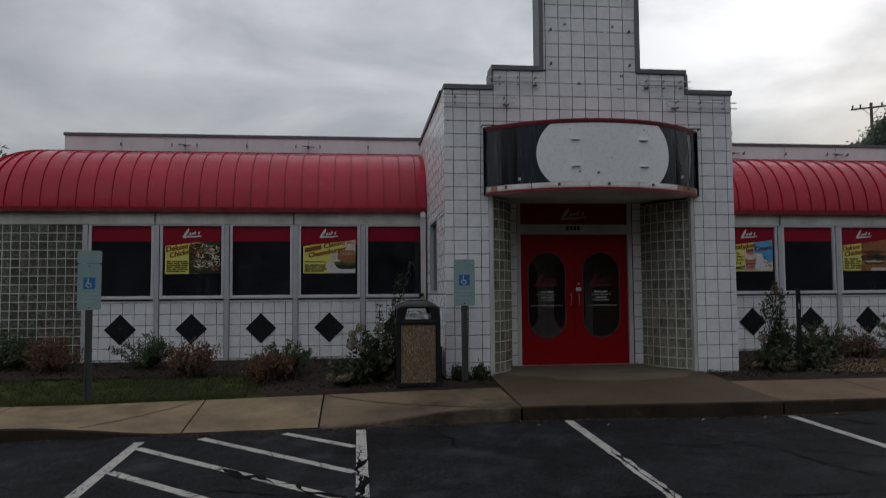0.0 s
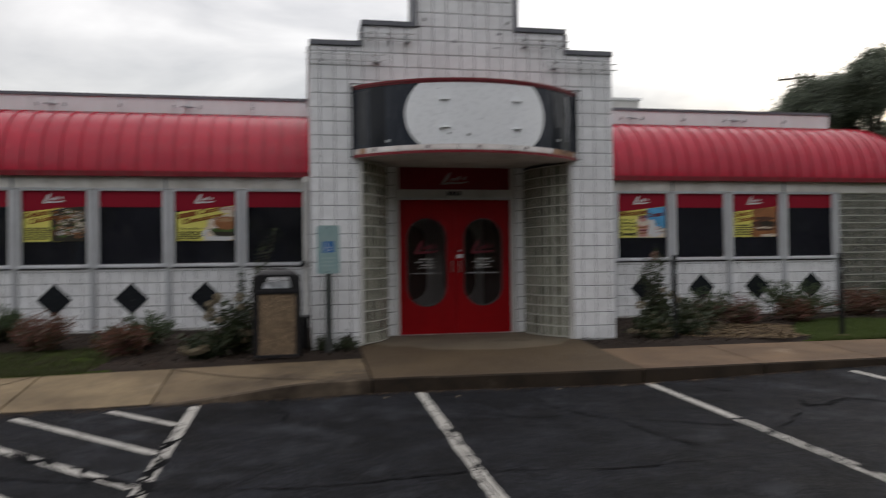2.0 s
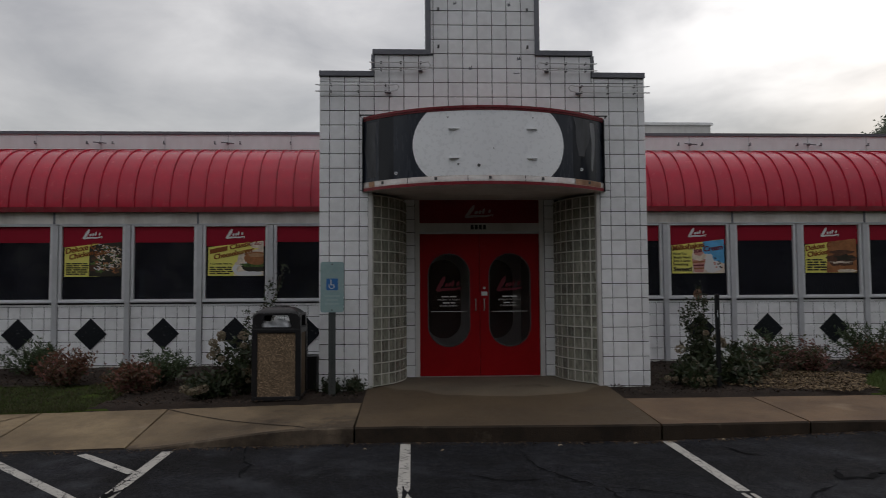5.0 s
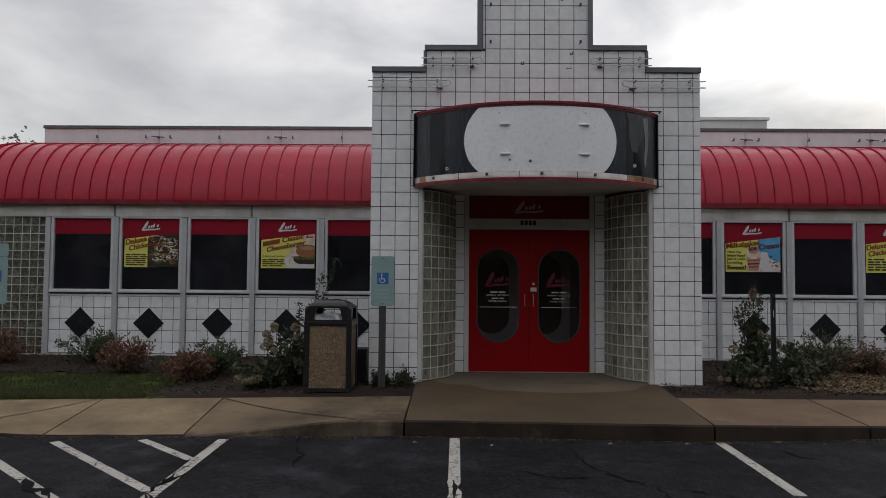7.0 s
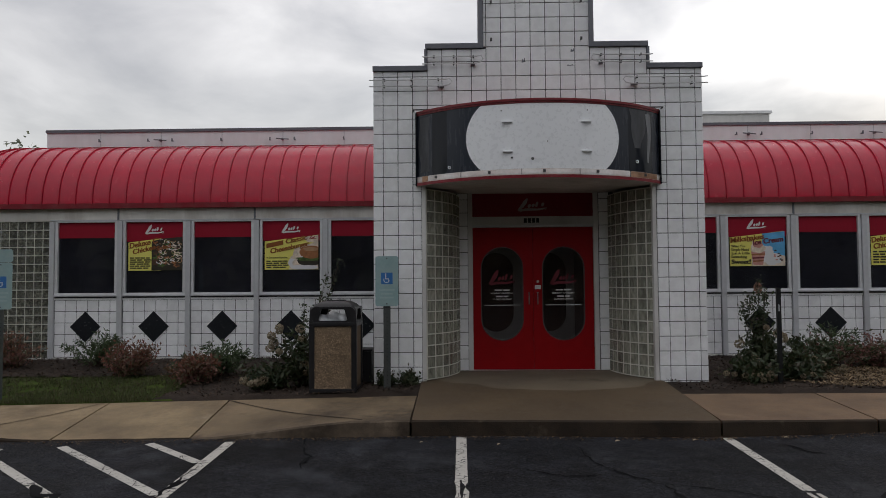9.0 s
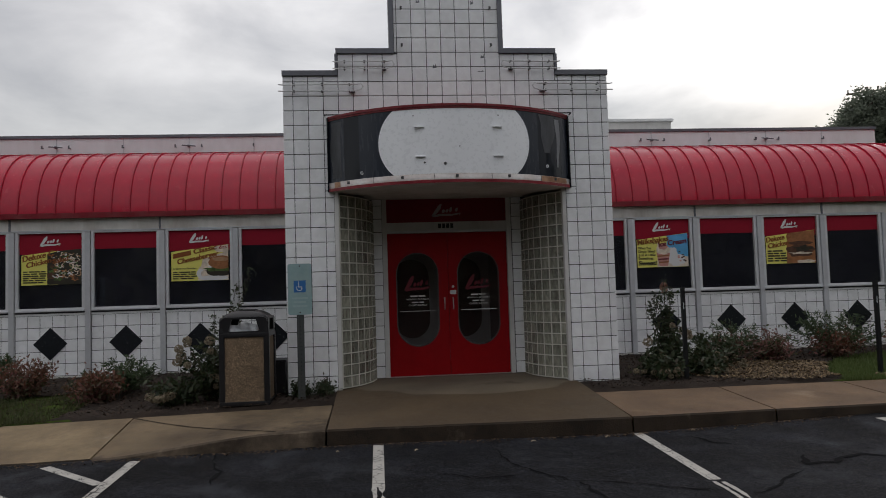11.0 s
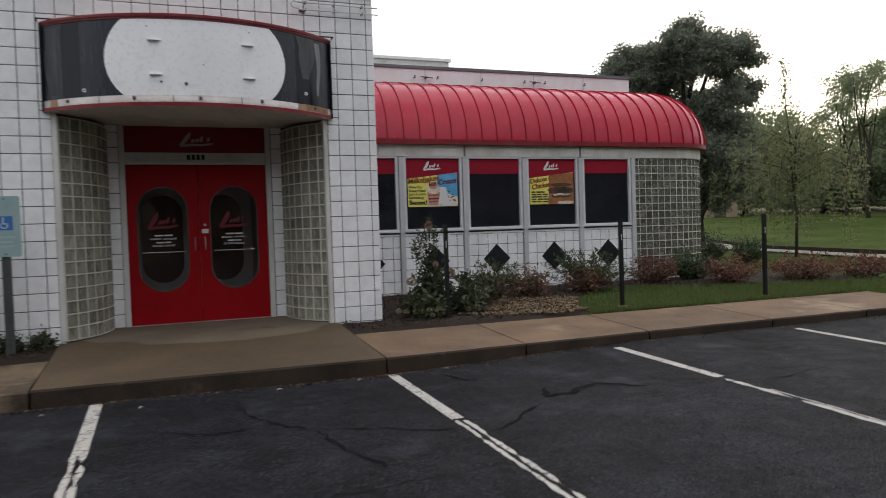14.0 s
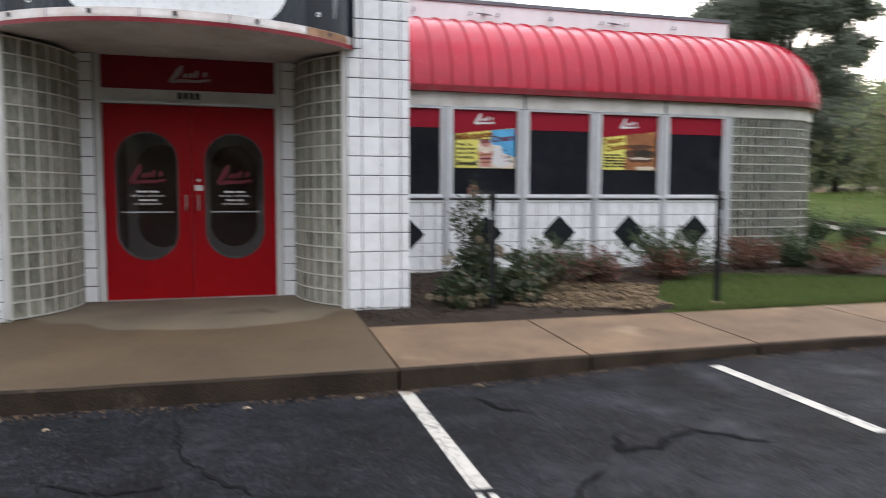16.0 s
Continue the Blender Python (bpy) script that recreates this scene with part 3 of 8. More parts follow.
# backlight on the crown is put into these raised tones
L_WEEP = leaf_mat("backlight_toned_weeping_leaves", [(0.15, 0.19, 0.09), (0.19, 0.24, 0.105), (0.22, 0.245, 0.125), (0.26, 0.20, 0.13)], 0.7)
L_JUN = leaf_mat("deep_green_shrub_leaves", [(0.034, 0.060, 0.026), (0.052, 0.086, 0.036), (0.078, 0.112, 0.048), (0.044, 0.068, 0.030)], 0.3)
L_NAN = leaf_mat("reddish_nandina_leaves", [(0.19, 0.060, 0.038), (0.085, 0.070, 0.034), (0.27, 0.105, 0.070), (0.105, 0.050, 0.028), (0.16, 0.068, 0.046)], 0.4)
L_PINK = leaf_mat("pinkish_shrub_leaves", [(0.19, 0.075, 0.07), (0.26, 0.115, 0.10), (0.085, 0.095, 0.042), (0.15, 0.08, 0.06)], 0.35)
L_HYD = leaf_mat("hydrangea_leaves", [(0.024, 0.037, 0.016), (0.034, 0.054, 0.022), (0.055, 0.074, 0.032), (0.052, 0.043, 0.023)], 0.3)
L_FLO = leaf_mat("cream_hydrangea_petals", [(0.27, 0.23, 0.15), (0.36, 0.31, 0.22), (0.21, 0.175, 0.105), (0.29, 0.20, 0.145)], 0.3)
L_DRY = leaf_mat("faded_pink_petals", [(0.30, 0.16, 0.11), (0.36, 0.21, 0.15), (0.24, 0.13, 0.09)], 0.25)
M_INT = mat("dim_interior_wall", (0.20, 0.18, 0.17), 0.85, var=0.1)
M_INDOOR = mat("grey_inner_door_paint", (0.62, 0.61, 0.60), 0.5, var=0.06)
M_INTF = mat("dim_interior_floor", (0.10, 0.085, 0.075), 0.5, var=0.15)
M_ROOF = mat("roof_membrane", (0.32, 0.32, 0.31), 0.85, var=0.15, dirt=(0.18, 0.18, 0.17), dirt_amt=0.5)
M_TAN = mat("tan_shed_siding", (0.30, 0.22, 0.16), 0.8, var=0.12)
M_SHINGLE = mat("dark_shingles", (0.06, 0.055, 0.05), 0.9, var=0.2)
M_WOOD = mat("weathered_pole_wood", (0.09, 0.07, 0.055), 0.9, var=0.2, stretch=(1, 1, 0.2))


# ---- mesh helpers ----
ORI = {}


class MB:
    """Collects vertices and faces of one mesh."""

    def __init__(self):
        self.v, self.f = [], []

    def add(self, vs, fs):
        k = len(self.v)
        self.v += [tuple(p) for p in vs]
        self.f += [tuple(i + k for i in q) for q in fs]
        return self

    def box(self, x0, x1, y0, y1, z0, z1, b=0.0):
        if b <= 0:
            vs = [(x, y, z) for z in (z0, z1) for y in (y0, y1) for x in (x0, x1)]
            return self.add(vs, [(0, 2, 3, 1), (4, 5, 7, 6), (0, 1, 5, 4), (2, 6, 7, 3), (0, 4, 6, 2), (1, 3, 7, 5)])
        bm = bmesh.new()
        bmesh.ops.create_cube(bm, size=1)
        for p in bm.verts:
            p.co = ((x0 + x1) / 2 + p.co.x * (x1 - x0), (y0 + y1) / 2 + p.co.y * (y1 - y0), (z0 + z1) / 2 + p.co.z * (z1 - z0))
        bmesh.ops.bevel(bm, geom=bm.edges[:], offset=b, segments=2, affect="EDGES", profile=0.7)
        bm.verts.index_update()
        self.add([p.co[:] for p in bm.verts], [[p.index for p in q.verts] for q in bm.faces])
        bm.free()
        return self

    def tube(self, pts, r, n=8, cap=True):
        """A tube along points; r is one radius or one for each point."""
        pts = [Vector(p) for p in pts]
        rr = r if hasattr(r, "__len__") else [r] * len(pts)
        k = len(self.v)
        for i, p in enumerate(pts):
            d = (pts[min(i + 1, len(pts) - 1)] - pts[max(i - 1, 0)]).normalized()
            a = d.cross(Vector((0.123, 0.217, 0.97)) if abs(d.z) < 0.9 else Vector((1, 0.1, 0))).normalized()
            c = d.cross(a)
            for j in range(n):
                t = 2 * math.pi * j / n
                self.v.append(tuple(p + (a * math.cos(t) + c * math.sin(t)) * rr[i]))
        for i in range(len(pts) - 1):
            for j in range(n):
                q = k + i * n
                self.f.append((q + j, q + (j + 1) % n, q + n + (j + 1) % n, q + n + j))
        if cap:
            self.f.append(tuple(k + j for j in reversed(range(n))))
            self.f.append(tuple(k + (len(pts) - 1) * n + j for j in range(n)))
        return self

    def prism(self, outline, lo, hi, put):
        """An outline of (a, b) pairs, drawn out from lo to hi; put(a, b, c) gives the place."""
        n = len(outline)
        vs = [put(a, b, c) for c in (lo, hi) for a, b in outline]
        fs = [tuple(range(n))[::-1], tuple(range(n, 2 * n))] + [(i, (i + 1) % n, n + (i + 1) % n, n + i) for i in range(n)]
        return self.add(vs, fs)

    def grid(self, nu, nv, fn):
        """A sheet; fn(u, v) gives the place for 0..1."""
        k = len(self.v)
        for j in range(nv + 1):
            for i in range(nu + 1):
                self.v.append(tuple(fn(i / nu, j / nv)))
        for j in range(nv):
            for i in range(nu):
                q = k + j * (nu + 1) + i
                self.f.append((q, q + 1, q + nu + 2, q + nu + 1))
        return self

    def ball(self, c, r, nu=10, nv=6):
        rx, ry, rz = r if hasattr(r, "__len__") else (r, r, r)
        return self.grid(nu, nv, lambda u, v: (c[0] + rx * math.cos(2 * math.pi * u) * math.sin(math.pi * v), c[1] + ry * math.sin(2 * math.pi * u) * math.sin(math.pi * v), c[2] - rz * math.cos(math.pi * v)))

    def mesh(self, name, material, smooth=False, origin=None):
        me = bpy.data.meshes.new(name)
        vs = self.v if origin is None else [(a - origin[0], b - origin[1], c - origin[2]) for a, b, c in self.v]
        me.from_pydata(vs, [], self.f)
        me.update()
        bm = bmesh.new()
        bm.from_mesh(me)
        bmesh.ops.remove_doubles(bm, verts=bm.verts[:], dist=1e-5)
        bmesh.ops.recalc_face_normals(bm, faces=bm.faces[:])
        bm.to_mesh(me)
        bm.free()
        if material:
            me.materials.append(material)
        if smooth:
            me.shade_smooth()
        return me


def thing(name, at, label, category, group="", kind=""):
    """An Empty at the base of a thing; its parts hang from it."""
    ob = new(name)
    ob.location = at
    ob.empty_display_size = 0.1
    ORI[ob] = Vector(at)
    return tagged(ob, label, category, group, kind)


def part(name, mb, material, parent, label="", smooth=False):
    """One mesh under a thing or a part, drawn in world places."""
    ob = new(name, mb.mesh(name, material, smooth, ORI[parent]))
    ob.parent = parent
    ORI[ob] = ORI[parent]
    return tagged(ob, label)


def whole(name, mb, material, label, category, kind="", group="", smooth=False):
    """A thing or piece of the setting that is one mesh (pieces may hang from it)."""
    ob = new(name, mb.mesh(name, material, smooth))
    ORI[ob] = Vector((0, 0, 0))
    return tagged(ob, label, category, group, kind)


def piece(name, me, parent, at, turn=0.0):
    """A small repeated piece that shares its mesh."""
    ob = new(name, me)
    ob.parent = parent
    ob.location = Vector(at) - ORI[parent]
    ob.rotation_euler = (0, 0, turn)
    return ob


def quads(name, V, material):
    """Loose four-cornered leaves or chips from an (n, 4, 3) array."""
    n = len(V)
    me = bpy.data.meshes.new(name)
    me.vertices.add(n * 4)
    me.vertices.foreach_set("co", np.ascontiguousarray(V, dtype=np.float32).ravel())
    me.loops.add(n * 4)
    me.loops.foreach_set("vertex_index", np.arange(n * 4, dtype=np.int32))
    me.polygons.add(n)
    me.polygons.foreach_set("loop_start", np.arange(0, n * 4, 4, dtype=np.int32))
    me.update(calc_edges=True)
    me.materials.append(material)
    return me


def leaf_quads(C, size, rng, aspect=0.5, up=0.4, axis=None):
    """Kite-shaped leaves at the places C, turned at random."""
    n = len(C)
    d = rng.normal(size=(n, 3)) if axis is None else axis + rng.normal(size=(n, 3)) * 0.5
    d /= np.linalg.norm(d, axis=1, keepdims=True) + 1e-9
    h = rng.normal(size=(n, 3))
    h[:, 2] += up
    s = np.cross(d, h)
    s /= np.linalg.norm(s, axis=1, keepdims=True) + 1e-9
    L = size * rng.uniform(0.6, 1.35, size=(n, 1))
    W = L * aspect * 0.5
    return np.stack([C - d * L * 0.5, C + s * W - d * L * 0.05, C + d * L * 0.5, C - s * W - d * L * 0.05], axis=1)


def text_part(s, parent, material, x, y, z, height, slant=0.0, width=None, name="lettering"):
    """Lettering in the built-in font, flat, facing -y; x is the left edge, z the base line."""
    cu = bpy.data.curves.new(name, "FONT")
    cu.body, cu.size, cu.offset = s, 1.0, 0.021
    tmp = bpy.data.objects.new(name, cu)
    scene.collection.objects.link(tmp)
    bpy.context.view_layer.update()
    me = bpy.data.meshes.new_from_object(tmp.evaluated_get(bpy.context.evaluated_depsgraph_get()))
    bpy.data.objects.remove(tmp)
    co = np.array([p.co[:] for p in me.vertices])
    w = co[:, 0].max() - co[:, 0].min()
    k = height / 0.7
    kx = (width / w) if width else k
    o = ORI[parent]
    for p in me.vertices:
        a, b = (p.co.x - co[:, 0].min()) * kx, p.co.y * k
        p.co = (x + a - o[0], y - o[1], z + b + a * slant - o[2])
    if height > 0.07:
        # heavy display type: a second layer a little to the side
        bm = bmesh.new()
        bm.from_mesh(me)
        extra = bmesh.ops.duplicate(bm, geom=bm.verts[:] + bm.edges[:] + bm.faces[:])["geom"]
        bmesh.ops.translate(bm, verts=[g for g in extra if isinstance(g, bmesh.types.BMVert)], vec=(0.006, -0.0003, 0.002))
        bm.to_mesh(me)
        bm.free()
    me.materials.clear()
    me.materials.append(material)
    ob = new(name, me)
    ob.parent = parent
    ORI[ob] = o
    return tagged(ob, kind="stuff")


def lerp(a, b, t):
    return a + (b - a) * t


def smooth01(t):
    t = min(1.0, max(0.0, t))
    return t * t * (3 - 2 * t)


# ---- plan ----
YP, XPL, XPR, XC = 10.47, 0.783, 5.283, 3.04          # entrance block: front, sides, middle
YD = 11.60                                             # door plane
YW = 13.40                                             # window glass of the wings
PITCH, GLASS_W = 1.216, 1.02                           # window bays
WEST = [-5.165 + PITCH * i for i in range(5)]          # left edges of the panes
EAST = [5.425 + PITCH * i for i in range(5)]
ZS, ZH = 1.455, 2.705                                  # sill and head of the panes
CW, CE, RW = (-6.364, 14.70), (12.494, 14.70), 1.30      # centres and radius of the rounded corners
YPAR, ZPAR = 14.72, 4.66                               # wing parapet
YK, YB = 8.33, 9.69                                    # kerb and back edge of the walk


def asphalt_z(x, y):
    y = max(y, -20)
    z = -0.055 + 0.012 * min(max(x, -12), 8) + 0.03 * (max(y, 3) - 8) + 0.008 * (min(y, 3) - 3)
    # the gutter dips along the eastern kerb
    dip = 0.058 * smooth01((x - 1.4) / 3.28) - 0.045 * smooth01((x - 4.7) / 3.0)
    return z - dip * min(1.0, max(0.0, (y - 4.6) / 3.6))


def walk_front(x):
    if x < -2.4:
        k = smooth01((-2.4 - x) / 1.9)
    elif x < -0.9:
        k = 0.0
    else:
        u = min(1.0, max(0.0, (x + 0.80) / 1.66))
        k = 1.22 * lerp(u, smooth01(u), 0.5)
    if x > 1.42:
        return lerp(0.136, 0.120, smooth01((x - 1.42) / 3.26)) + 0.004 * min(max(x - 4.68, 0.0), 4.0)
    return asphalt_z(x, YK) + 0.012 + 0.125 * k


def walk_back(x):
    return min(0.163 + 0.019 * x, 0.20) if x > -4 else 0.087


def walk_z(x, y):
    if 1.42 <= x <= 4.68 and y > YK:
        t = (y - YK) / (10.45 - YK)
        return lerp(walk_front(x), 0.265, t) if t < 1 else lerp(0.265, 0.28, min(1, (y - 10.45) / 1.15))
    return lerp(walk_front(x), walk_back(x), (y - YK) / (YB - YK))


def bed_z(x, y):
    t = min(1.0, max(0.0, (y - YB) / 3.6))
    z = lerp(walk_back(min(x, 9)) + 0.012, 0.27, smooth01(t)) + 0.012 * noise.noise((x * 1.7, y * 1.7, 0))
    if y < 10.7 and (0.9 < x < 1.5 or 4.6 < x < 5.2):
        # the bed dips to the edge of the entrance slab
        k = smooth01((1.42 - x) / 0.45) if x < 3 else smooth01((x - 4.68) / 0.45)
        z = lerp(walk_z(1.44 if x < 3 else 4.66, y) - 0.025, z, k)
    return z


def land_z(x, y):
    """The ground behind the walk, rising to the east."""
    s = max(0.0, x * 0.75 + y * 0.66 - 33)
    z = bed_z(x, y) if y < 16 else 0.27
    if x > 13.4 and y < YB:
        z = lerp(asphalt_z(x, y) + 0.1, 0.25, smooth01((y - 8.3) / 1.4))
    return z + min(0.05 * s, 2.9) + 0.05 * noise.noise((x * 0.13, y * 0.13, 3)) * min(1, s / 10)


def ground_z(x, y):
    if y < YK - 0.02:
        return asphalt_z(x, y) - 0.05 if x < 17 else lerp(asphalt_z(x, y) - 0.05, 0.2, smooth01((x - 17) / 1.5)) + min(0.05 * max(0.0, x * 0.75 + y * 0.66 - 33), 2.9)
    if x < 13.4 and y < YB - 0.02:
        return walk_z(x, y) - 0.3
    if 1.36 < x < 4.76 and y < 12.0:
        return walk_z(min(max(x, 1.45), 4.65), y) - 0.3
    if -7.55 < x < 13.68 and y > 13.5:
        return 0.1
    if (-1.5 < x < 7.8 or (y > 11.9 and -7.6 < x < 13.6)) and y < 13.6:
        return land_z(x, y) - 0.09
    return land_z(x, y)


# ---- ground, lot and walk ----
def build_ground():
    xs = sorted(set([round(-20 + 0.3 * i, 3) for i in range(160)] + [1.35, 1.37, 4.75, 4.77, 13.35, 13.45, -30, -45, -70, -120, -200, -400, 32, 36, 42, 50, 60, 75, 100, 140, 220, 400]))
    ys = sorted(set([round(9.9 + 0.3 * i, 3) for i in range(70)] + [8.28, 8.34, 8.6, 9.0, 9.4, 9.66, 9.70, 8.2, 7, 5, 3, 0, -5, -12, -20, -35, -60, -120, -250, -400, 34, 38, 44, 52, 62, 75, 100, 140, 220, 400]))
    mb = MB()
    mb.v = [(x, y, ground_z(x, y)) for y in ys for x in xs]
    n = len(xs)
    mb.f = [(j * n + i, j * n + i + 1, (j + 1) * n + i + 1, (j + 1) * n + i) for j in range(len(ys) - 1) for i in range(n - 1)]
    whole("ground", mb, M_GRASS, "green mown lawn reaching to the horizon", "ground", "structure", smooth=True)

    mb = MB()
    xs = [-60, -30, -12, -8, -4, 0, 1.4] + [1.4 + 0.4 * i for i in range(1, 18)] + [9.5, 12, 17]
    ys = [-40, -25, -20, -10, 0, 3, 4.6, 6.0, 7.5, 8.2, YK + 0.04]
    mb.v = [(x, y, asphalt_z(x, y)) for y in ys for x in xs]
    n = len(xs)
    mb.f = [(j * n + i, j * n + i + 1, (j + 1) * n + i + 1, (j + 1) * n + i) for j in range(len(ys) - 1) for i in range(n - 1)]
    whole("parking_lot", mb, M_ASPH, "dark weathered asphalt parking lot with filled cracks", "parking lot", "structure")


def stripe(name, a, b, w=0.10, split=1.0, wear="parted"):
    """A painted line; past the share split of its length a crack has parted it into two ragged strips."""
    a, b = Vector(a), Vector(b)
    d = (b - a).normalized()
    side = Vector((-d.y, d.x)) * w / 2
    mb = MB()

    def band(u0, u1, lo, hi, rag):
        n = max(3, int((b - a).length * (u1 - u0) / 0.05))

        def put(u, v):
            q = lerp(u0, u1, u)
            e = lerp(lo, hi, v) + rag * (noise.noise((q * 70, v * 9, a.x)) + 0.6 * noise.noise((q * 190, v * 5, a.x + 3)))
            if rag > 0.06:
                e += 0.22 * noise.noise((q * 14, 1, a.x))
                k = min(1.0, max(0.0, 1.15 + 2.4 * noise.noise((q * 34, lo * 3, a.x + 8))))
                e = lerp((lo + hi) / 2, e, k)
            p = a.lerp(b, q) + side * e
            return (p.x, p.y, asphalt_z(p.x, p.y) + 0.004)

        mb.grid(n, 1, put)

    band(0.0, split, -1.0, 1.0, 0.05)
    if split < 1:
        if wear == "crazed":
            band(split - 0.012, 1.0, -1.05, -0.14, 0.14)
            band(split - 0.004, 1.0, 0.12, 1.05, 0.16)
        elif wear == "narrow":
            band(split + 0.006, 1.0, -0.9, 0.35, 0.20)
            band(split + 0.10, split + 0.30, 0.62, 1.05, 0.16)
        else:
            band(split + 0.008, 1.0, -1.0, -0.30, 0.20)
            band(split + 0.012, 1.0, 0.16, 1.0, 0.20)
    return whole(name, mb, M_LINE, "worn white painted line on dark asphalt", "parking line", "structure")


def build_lines():
    for x, y, ys, wear in ((1.955, 8.24, 6.75, "crazed"), (4.715, 8.26, 6.42, "parted"), (7.34, 8.10, 6.45, "narrow"), (10.01, 8.06, 6.6, "narrow")):
        stripe("parking_line", (x, y), (x - (0.09 if wear == "parted" else 0.02), 2.6), 0.105, (y - ys) / (y - 2.6), wear)
    stripe("hatch_border_line", (-0.45, 8.18), (-0.44, 2.9), 0.11)
    stripe("hatch_border_line", (-2.79, 8.02), (-2.73, 2.9), 0.11)
    for x0, y0, x1, y1 in ((-1.29, 8.16, -0.51, 7.40), (-2.17, 8.08, -0.51, 6.45), (-2.73, 7.74, -0.51, 5.61), (-2.71, 6.84, -0.51, 4.77), (-2.71, 5.97, -0.51, 3.90), (-2.70, 5.06, -0.51, 2.99)):
        stripe("hatch_line", (x0, y0), (x1, y1), 0.095)


def crack(pts, w, seed):
    """A ragged filled crack through the given turning points."""
    rng = random.Random(seed)
    P = []
    for (x0, y0), (x1, y1) in zip(pts, pts[1:]):
        m = max(2, int(math.hypot(x1 - x0, y1 - y0) / 0.07))
        for i in range(m):
            t = i / m
            P.append((lerp(x0, x1, t) + rng.gauss(0, 0.013), lerp(y0, y1, t) + rng.gauss(0, 0.013)))
    P.append(pts[-1])
    mb = MB()
    k = len(P)
    for i, (x, y) in enumerate(P):
        q0, q1 = P[max(0, i - 1)], P[min(k - 1, i + 1)]
        dx, dy = q1[0] - q0[0], q1[1] - q0[1]
        n = math.hypot(dx, dy) or 1
        h = 0.85 * w * rng.uniform(0.25, 1.3) * (0.15 + min(1, 6 * min(i, k - 1 - i) / k)) * min(1.2, max(0.12, 0.85 + 1.4 * noise.noise((x * 2.1, y * 2.1, seed))))
        for s in (-1, 1):
            px, py = x - dy / n * h * s / 2, y + dx / n * h * s / 2
            mb.v.append((px, py, asphalt_z(px, py) + 0.0065))
    mb.f = [(2 * i, 2 * i + 1, 2 * i + 3, 2 * i + 2) for i in range(k - 1)]
    whole("asphalt_crack", mb, M_CRACK, "dark tar-filled crack in the asphalt", "crack", "structure")


def build_cracks():
    crack([(4.75, 6.04), (4.85, 6.0), (5.13, 6.2), (5.34, 6.41), (5.5, 6.5)], 0.05, 1)
    crack([(5.73, 6.95), (5.64, 6.68), (5.88, 6.68), (6.0, 6.77), (6.27, 6.83), (6.59, 6.5)], 0.06, 2)
    crack([(6.59, 6.5), (7.2, 6.3), (7.8, 6.15), (8.6, 6.35)], 0.02, 3)
    crack([(5.14, 8.0), (5.27, 7.6), (5.57, 7.39), (5.9, 7.4)], 0.045, 4)
    crack([(5.9, 7.4), (6.2, 7.33), (6.5, 7.42)], 0.018, 21)
    crack([(3.08, 8.1), (3.08, 7.97), (3.12, 7.7), (3.16, 7.31), (3.33, 6.93), (3.6, 6.63), (4.06, 6.45), (4.37, 6.23), (4.68, 6.07)], 0.035, 5)
    crack([(3.6, 6.63), (3.66, 6.3), (3.7, 6.04), (3.85, 5.6)], 0.045, 6)
    crack([(8.85, 7.91), (8.83, 7.34), (8.87, 6.95), (9.11, 7.01), (9.15, 7.3)], 0.035, 7)
    crack([(0.3, 8.26), (0.41, 7.71), (0.53, 7.55), (0.47, 7.35), (0.52, 7.12)], 0.035, 8)
    crack([(-0.4, 5.55), (0.7, 5.3), (1.9, 5.4), (3.0, 5.2), (4.6, 5.3)], 0.022, 9)
    crack([(-2.6, 5.4), (-1.6, 6.1), (-0.9, 5.8), (-0.45, 6.1)], 0.025, 10)
    crack([(-0.45, 7.3), (-0.50, 6.5), (-0.43, 5.7), (-0.5, 4.6)], 0.04, 12)
    crack([(-0.37, 6.95), (-0.46, 6.75), (-0.5, 6.45), (-0.41, 6.2), (-0.47, 5.8), (-0.4, 5.5), (-0.53, 5.25)], 0.1, 17)
    crack([(-1.80, 6.72), (-1.68, 6.76), (-1.50, 6.50), (-1.34, 6.46), (-1.2, 6.22), (-1.02, 6.16), (-0.86, 5.9), (-0.66, 5.8), (-0.5, 5.62)], 0.11, 18)
    crack([(-2.62, 5.80), (-2.42, 5.74), (-2.22, 5.46), (-2.02, 5.38), (-1.86, 5.1), (-1.7, 5.06)], 0.1, 19)
    crack([(-2.70, 5.95), (-2.79, 5.75), (-2.71, 5.5), (-2.78, 5.25)], 0.09, 20)
    crack([(2.43, 7.11), (2.84, 6.85), (3.33, 6.93)], 0.018, 15)


